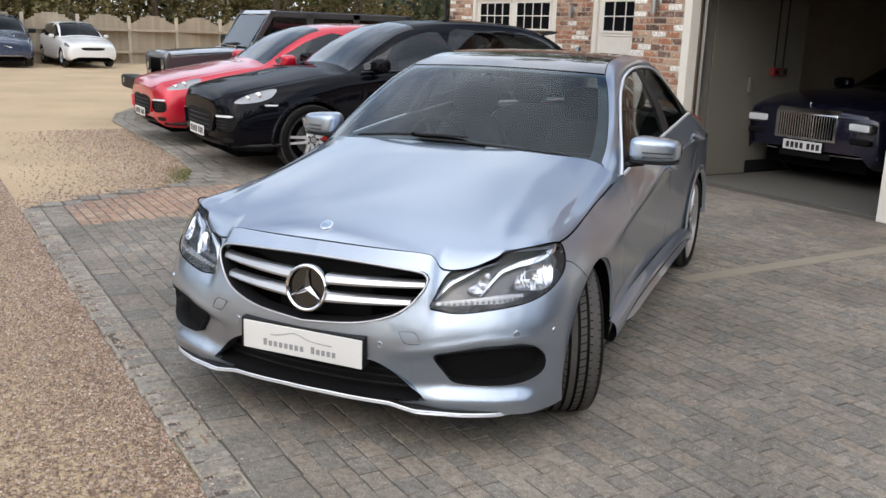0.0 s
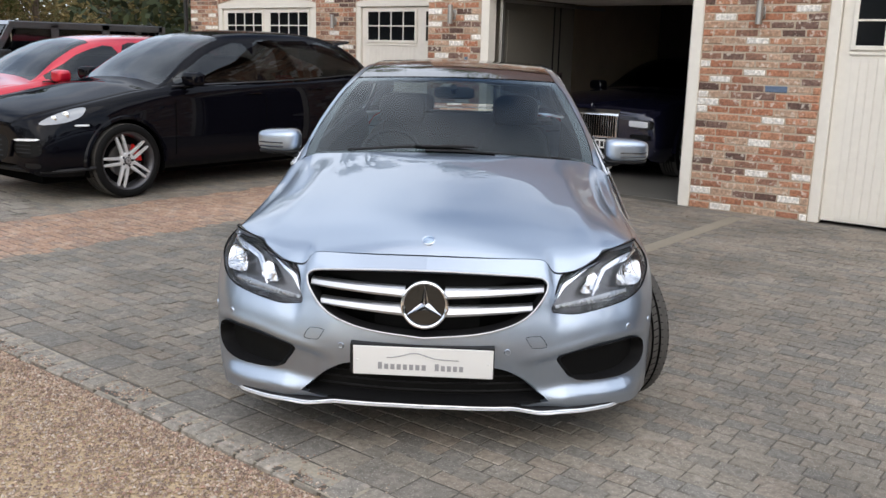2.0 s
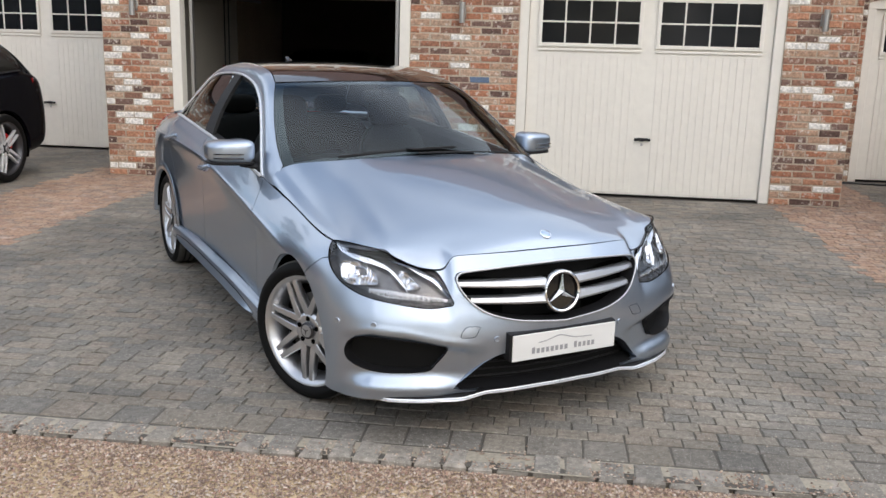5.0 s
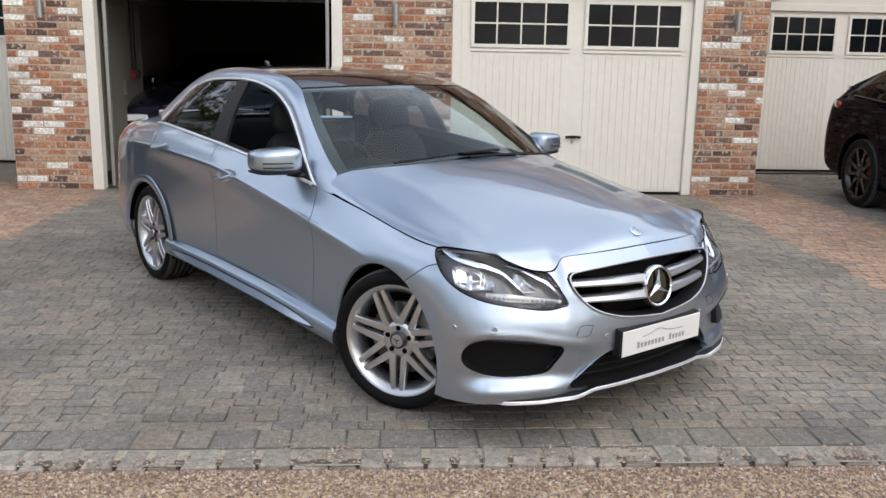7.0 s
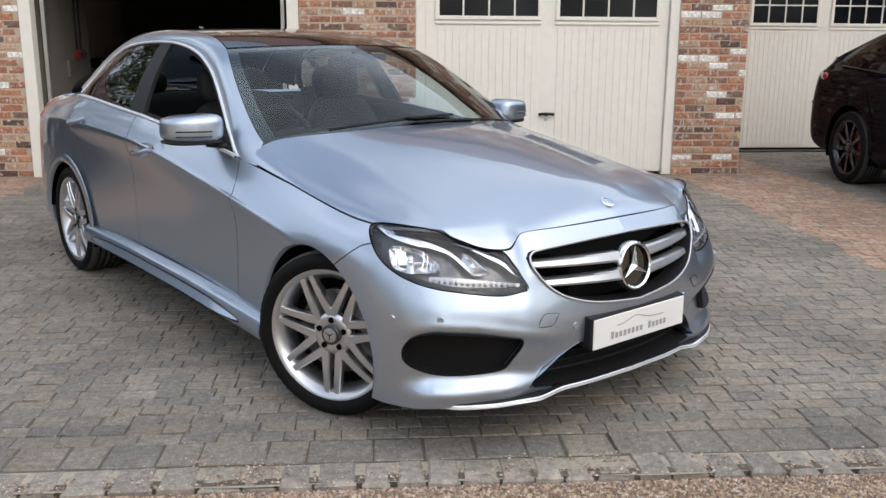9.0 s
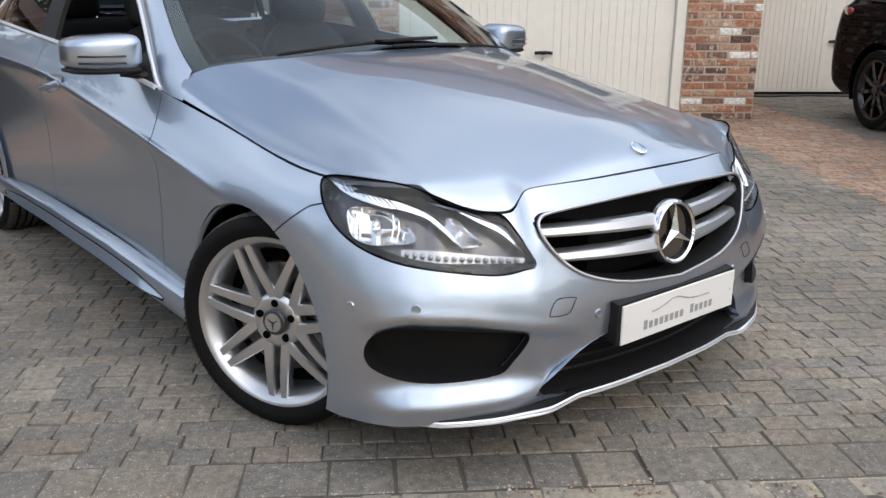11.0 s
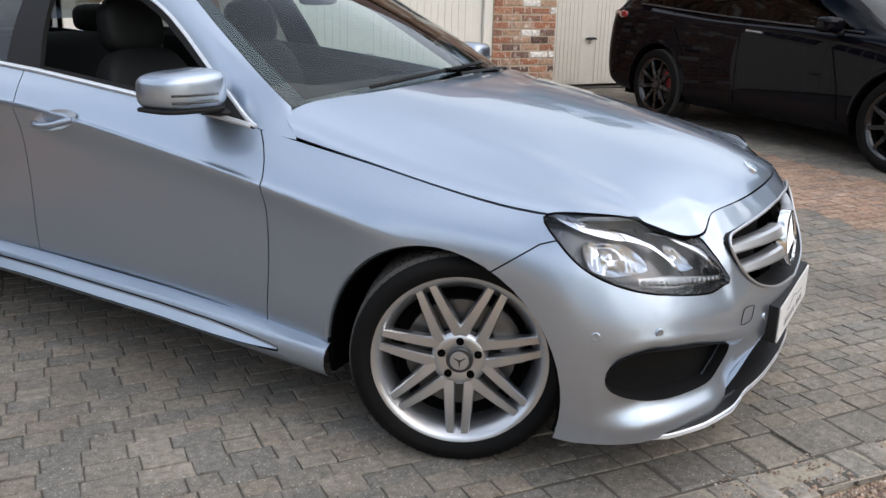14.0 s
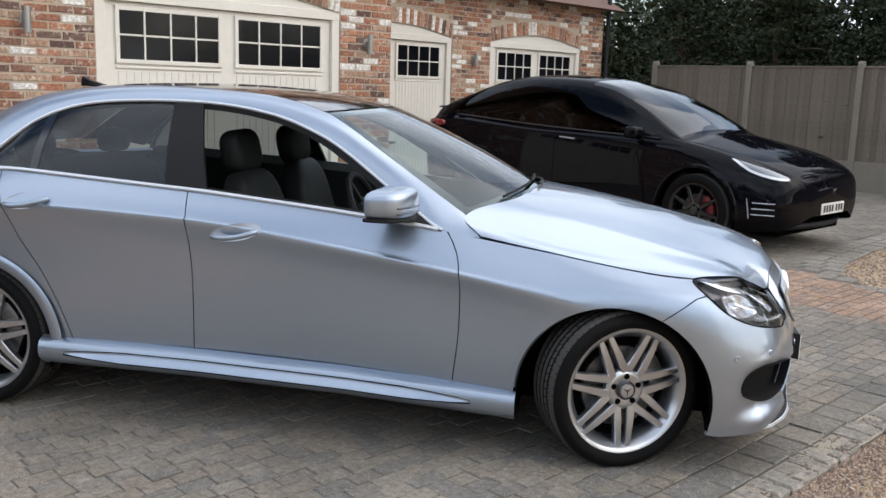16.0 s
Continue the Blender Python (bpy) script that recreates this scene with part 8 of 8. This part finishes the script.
class Heap:
    """Many blocks gathered into one mesh."""

    def __init__(self):
        self.v, self.f = [], []

    def block(self, cx, cy, cz, lx, ly, bevel, upright=False):
        n = len(self.v)
        for inset, z in ((0.0, -bevel * 1.6), (bevel, 0.0)):
            for sx, sy in ((-1, -1), (1, -1), (1, 1), (-1, 1)):
                a, b = sx * (lx / 2 - inset) + rnd.uniform(-0.0025, 0.0025), sy * (ly / 2 - inset) + rnd.uniform(-0.0025, 0.0025)
                self.v.append((cx + a, cy - z, cz + b) if upright else (cx + a, cy + b, cz + z))
        q = [(0, 1, 5, 4), (1, 2, 6, 5), (2, 3, 7, 6), (3, 0, 4, 7), (4, 5, 6, 7)]
        self.f += [tuple(n + i for i in p) for p in q]

    def mesh(self, name, material, parent=None):
        me = bpy.data.meshes.new(name)
        me.from_pydata(self.v, [], self.f)
        me.materials.append(material)
        ob = new(name, me)
        if parent:
            ob.parent = parent
        return tagged(ob, kind="stuff")


joint = from_grid(np.array([[(x, 0.712 + 0.006 * math.sin(x * 9), -0.0065), (x, 0.80, -0.0035), (x, 0.858, -0.005), (x, 0.866, -0.012)] for x in np.linspace(-8.06, -0.14, 160)]))
part("kerb_joint", joint, M_SAND, pavement, "sandy kerb joints")
# kerb rows beside the gravel, then courses of setts
SETT_LEN = (0.092, 0.108, 0.126, 0.150)
sett_meshes = [[block_mesh("sett", l, 0.0830, 0.04, 0.0032, rnd) for _ in range(2)] for l in SETT_LEN]
for row in sett_meshes:
    for me in row:
        me.materials.append(M_SETTS)
kerb1 = [block_mesh("kerb_sett", l, 0.150, 0.05, 0.012, rnd) for l in (0.092, 0.108, 0.120, 0.136)]
kerb2 = [block_mesh("kerb_slab", l, 0.172, 0.05, 0.005, rnd) for l in (0.135, 0.175, 0.225)]
for me in kerb1:
    me.materials.append(M_KERB)
for me in kerb2:
    me.materials.append(M_SETTS)
tilt = lambda x, y, z, s=0.8: pose(x, y, z, rnd.uniform(-s, s), rnd.uniform(-s, s), rnd.uniform(-s, s))
x = -8.05
while x < -0.15:
    k = rnd.randrange(4)
    l = (0.092, 0.108, 0.120, 0.136)[k]
    lay(kerb1[k], "kerb_sett", pavement, tilt(x + l / 2, 0.779 + rnd.uniform(-0.009, 0.009), rnd.uniform(-0.005, 0.004), 2.0))
    x += l + rnd.choice((0.006, 0.010, 0.016, 0.022))
x = -8.05
while x < -0.15:
    k = rnd.choice((0, 1, 1, 2))
    l = (0.135, 0.175, 0.225)[k]
    lay(kerb2[k], "kerb_slab", pavement, tilt(x + l / 2, 0.948 + rnd.uniform(-0.004, 0.004), rnd.uniform(-0.003, 0.002), 1.0))
    x += l + 0.005
grey, orange, near = Heap(), Heap(), 0
y = 1.083
row = 0
while y < 9.9:
    x = PAVE_L + rnd.uniform(0, 0.15)
    while x < PAVE_R:
        l = rnd.choice(SETT_LEN)
        cx = x + l / 2
        band_l, band_r = -8.65 < cx < -7.27, -0.68 < cx < 0.60
        if (BACK - 0.02 < y and not (-8.28 < cx < 0.03)) or (FRONT - 0.03 < y and -8.3 < cx < 0.05):
            x += l + 0.0036
            continue
        if y > pave_edge(cx) + 0.355:
            z, yj = rnd.uniform(-0.003, 0.002), y + rnd.uniform(-0.003, 0.003)
            if band_l or band_r:
                orange.block(cx, yj, z, l, 0.080, 0.005)
            elif -5.6 < cx < -3.0 and 1.05 < y < 1.85 and near < 296:
                lay(rnd.choice(sett_meshes[SETT_LEN.index(l)]), "sett", pavement, tilt(cx, yj, z, 0.9))
                near += 1
            else:
                grey.block(cx, yj, z, l, 0.0830, 0.0032)
        x += l + 0.0036
    y += 0.0865
    row += 1
grey.mesh("setts", M_SETTS, pavement)
orange.mesh("brick_pavers", M_ORANGE, pavement)
edge = Heap()
for x0, x1 in ((-18.9, -8.15), (-0.1, 9.4)):
    x = x0
    while x < x1:
        for k in (0.09, 0.27):
            edge.block(x + 0.1, pave_edge(x + 0.1) + k, rnd.uniform(-0.004, 0.004), 0.19, 0.17, 0.01)
        x += 0.2
edge.mesh("kerb_blocks", M_KERB, pavement)

part("filled_strip", box(-4.125, -3.995, 4.3, 7.24, -0.02, 0.004, 0.003), M_FILL, pavement, "pale sand-cement strip let into the setts")

# loose gravel near the walk
stones_v, stones_f = [], []
shapes = []
for _ in range(6):
    pts = [Vector((rnd.uniform(0.7, 1.2) * a, rnd.uniform(0.7, 1.2) * b, rnd.uniform(0.5, 0.9) * c)) for a, b, c in ((1, 0, 0), (-1, 0, 0), (0, 1, 0), (0, -1, 0), (0, 0, 1), (0, 0, -1))]
    shapes.append(pts)
OCT = [(0, 2, 4), (2, 1, 4), (1, 3, 4), (3, 0, 4), (2, 0, 5), (1, 2, 5), (3, 1, 5), (0, 3, 5)]


def stone(x, y, r, lift=0.0):
    n, a = len(stones_v), rnd.uniform(0, 6.28)
    c, s = math.cos(a) * r, math.sin(a) * r
    z = -0.026 + lift + rnd.uniform(0, 0.004)
    for p in rnd.choice(shapes):
        stones_v.append((x + p.x * c - p.y * s, y + p.x * s + p.y * c, z + p.z * r))
    stones_f.extend([tuple(n + i for i in t) for t in OCT[:4]])


for _ in range(250000):
    f = rnd.random() ** 1.7
    x, y = rnd.uniform(-11.5, 2.5), 0.705 - f * 4.2
    if min(x + 11.5, 2.5 - x) / 2.5 > rnd.random() and y < pave_edge(x) and (y + 3.5) / 2.0 > rnd.random():
        stone(x, y, rnd.uniform(0.004, 0.0098))
for _ in range(9000):
    x = rnd.uniform(-14, -8.2)
    stone(x, pave_edge(x) - abs(rnd.gauss(0, 0.7)), rnd.uniform(0.007, 0.016))
for _ in range(5000):
    x = rnd.uniform(0.3, 7)
    stone(x, pave_edge(x) - abs(rnd.gauss(0, 0.5)), rnd.uniform(0.008, 0.018))
for _ in range(42):
    px, py = rnd.uniform(-7.8, -0.5), rnd.uniform(0.72, 0.90)
    for _ in range(rnd.randint(12, 45)):
        stone(px + rnd.gauss(0, 0.05), py + rnd.gauss(0, 0.03), rnd.uniform(0.003, 0.007), 0.024)
for _ in range(1500):
    stone(rnd.uniform(-8, -0.2), 0.715 + abs(rnd.gauss(0, 0.04)), rnd.uniform(0.004, 0.009), 0.020)
for _ in range(350):
    stone(rnd.uniform(-8, -0.2), 0.75 + abs(rnd.gauss(0, 0.5)), rnd.uniform(0.002, 0.005), 0.026)
me = bpy.data.meshes.new("gravel_stones")
me.from_pydata(stones_v, [], stones_f)
me.materials.append(M_STONE)
tagged(new("gravel_stones", me), "loose tan and brown gravel stones", "gravel", kind="stuff")
# a tuft of grass where the kerb turns
gr_v, gr_f = [], []
for _ in range(1500):
    x, y = -9.45 + rnd.gauss(0, 0.28), 0
    y = pave_edge(x) - abs(rnd.gauss(0, 0.12))
    h, a = rnd.uniform(0.012, 0.035), rnd.uniform(0, 6.28)
    n = len(gr_v)
    gr_v += [(x - 0.004 * math.cos(a), y - 0.004 * math.sin(a), -0.03), (x + 0.004 * math.cos(a), y + 0.004 * math.sin(a), -0.03), (x + rnd.uniform(-0.02, 0.02), y + rnd.uniform(-0.02, 0.02), -0.03 + h)]
    gr_f.append((n, n + 1, n + 2))
me = bpy.data.meshes.new("grass")
me.from_pydata(gr_v, [], gr_f)
me.materials.append(M_GRASS)
tagged(new("grass", me), "patch of short green grass at the kerb", "grass", kind="stuff")

# bricks of the walls
brick_meshes = []
for l in (0.215, 0.1025, 0.16):
    group = []
    for _ in range(4):
        bm = bmesh.new()
        j = lambda s: rnd.uniform(-s, s)
        rings = []
        for inset, yy in ((0.0, 0.03), (0.0, 0.005), (0.006, 0.0)):
            rings.append([bm.verts.new((x - math.copysign(inset, x) + j(0.005), yy + (j(0.003) if yy == 0 else 0), z - math.copysign(inset, z) + j(0.0035))) for x, z in ((-l / 2, -0.0325), (l / 2, -0.0325), (l / 2, 0.0325), (-l / 2, 0.0325))])
        for a, b in zip(rings, rings[1:]):
            for i in range(4):
                bm.faces.new((a[i], a[(i + 1) % 4], b[(i + 1) % 4], b[i]))
        bm.faces.new(rings[2])
        bmesh.ops.recalc_face_normals(bm, faces=bm.faces)
        me = bpy.data.meshes.new("brick")
        bm.to_mesh(me)
        bm.free()
        me.materials.append(M_BRICK)
        group.append(me)
    brick_meshes.append(group)
blue_mesh = brick_meshes[0][0].copy()
blue_mesh.materials[0] = M_BLUEBRICK


def brick_wall(name, x0, x1, y, z_top, z_part):
    """Courses of bricks proud of the mortar: single ones up to z_part, the rest joined."""
    wall, heap, count = WALLS[name], Heap(), 0
    for c in range(int(z_top / 0.075)):
        z = 0.0375 + c * 0.075
        x = x0 + 0.003
        start = True
        while x < x1 - 0.03:
            l = 0.215
            if start and c % 2:
                l = 0.1025
            start = False
            if x + l > x1 - 0.003:
                l = x1 - 0.003 - x
                if l < 0.04:
                    break
            kind = 0 if l > 0.19 else 2 if l > 0.13 else 1
            true = (0.215, 0.1025, 0.16)[kind]
            yy = y + rnd.uniform(-0.003, 0.003)
            if z < z_part and count < 298:
                me = rnd.choice(brick_meshes[kind])
                if name == "wall_pier_2" and abs(z - 1.26) < 0.0375 and x < -4.02 < x + l + 0.01:
                    me = blue_mesh
                lay(me, "brick", wall, pose(x + l / 2, yy, z + rnd.uniform(-0.002, 0.002), 0, rnd.uniform(-0.8, 0.8), 0) @ Matrix.Diagonal((l / true * rnd.uniform(0.93, 1.0), 1, rnd.uniform(0.84, 1.0), 1)))
                count += 1
            else:
                heap.block(x + l / 2, yy, z, l, 0.065, 0.004, True)
            x += l + 0.010
    if heap.v:
        heap.mesh("bricks", M_BRICK, wall)


for name, x0, x1, y in PIERS:
    brick_wall(name, x0, x1, y, TOP_M, 2.75)
for name, x0, x1, y in WINGS:
    brick_wall(name, x0, x1, y, TOP_W, 2.75)
for name, x0, x1, y in LINTELS:
    wall, heap = WALLS[name], Heap()
    n = int((x1 - x0) / 0.076)
    for i in range(n):
        x = x0 + 0.04 + i * (x1 - x0 - 0.08) / (n - 1)
        z = arch_z(x, x0, x1)
        slope = -8 * ARCH_RISE * (x - (x0 + x1) / 2) / (x1 - x0) ** 2
        lay(rnd.choice(brick_meshes[0]), "arch_brick", wall, pose(x, y + rnd.uniform(-0.003, 0.002), z + 0.115, 0, 90 - math.degrees(math.atan(slope)) * 0.6, 0))
    top = TOP_M if y == FRONT else TOP_W
    for c in range(int(top / 0.075)):
        z = 0.0375 + c * 0.075
        x = x0 + (0.0 if c % 2 else 0.11)
        while x < x1 - 0.05:
            l = min(0.215, x1 - x - 0.003)
            if l > 0.04 and z - 0.035 > max(arch_z(x, x0, x1), arch_z(x + l, x0, x1), arch_z(x + l / 2, x0, x1)) + 0.225:
                heap.block(x + l / 2, y + rnd.uniform(-0.003, 0.003), z, l, 0.065, 0.004, True)
            x += l + 0.01
    heap.mesh("bricks", M_BRICK, wall)
for x, name in ((0.03, "wall_pier_3"),):
    heap = Heap()
    for c in range(int(TOP_M / 0.075)):
        yq = FRONT + (0.02 if c % 2 else 0.12)
        while yq < BACK - 0.05:
            n = len(heap.v)
            for dx, i in ((-0.02, 0), (0.004, 0.004)):
                for sy, sz in ((-1, -1), (1, -1), (1, 1), (-1, 1)):
                    heap.v.append((x + dx - 0.004, yq + 0.107 + sy * (0.107 - i), 0.0375 + c * 0.075 + sz * (0.0325 - i)))
            heap.f += [tuple(n + i for i in p) for p in [(0, 1, 5, 4), (1, 2, 6, 5), (2, 3, 7, 6), (3, 0, 4, 7), (4, 5, 6, 7)]]
            yq += 0.225
    heap.mesh("bricks", M_BRICK, WALLS[name])
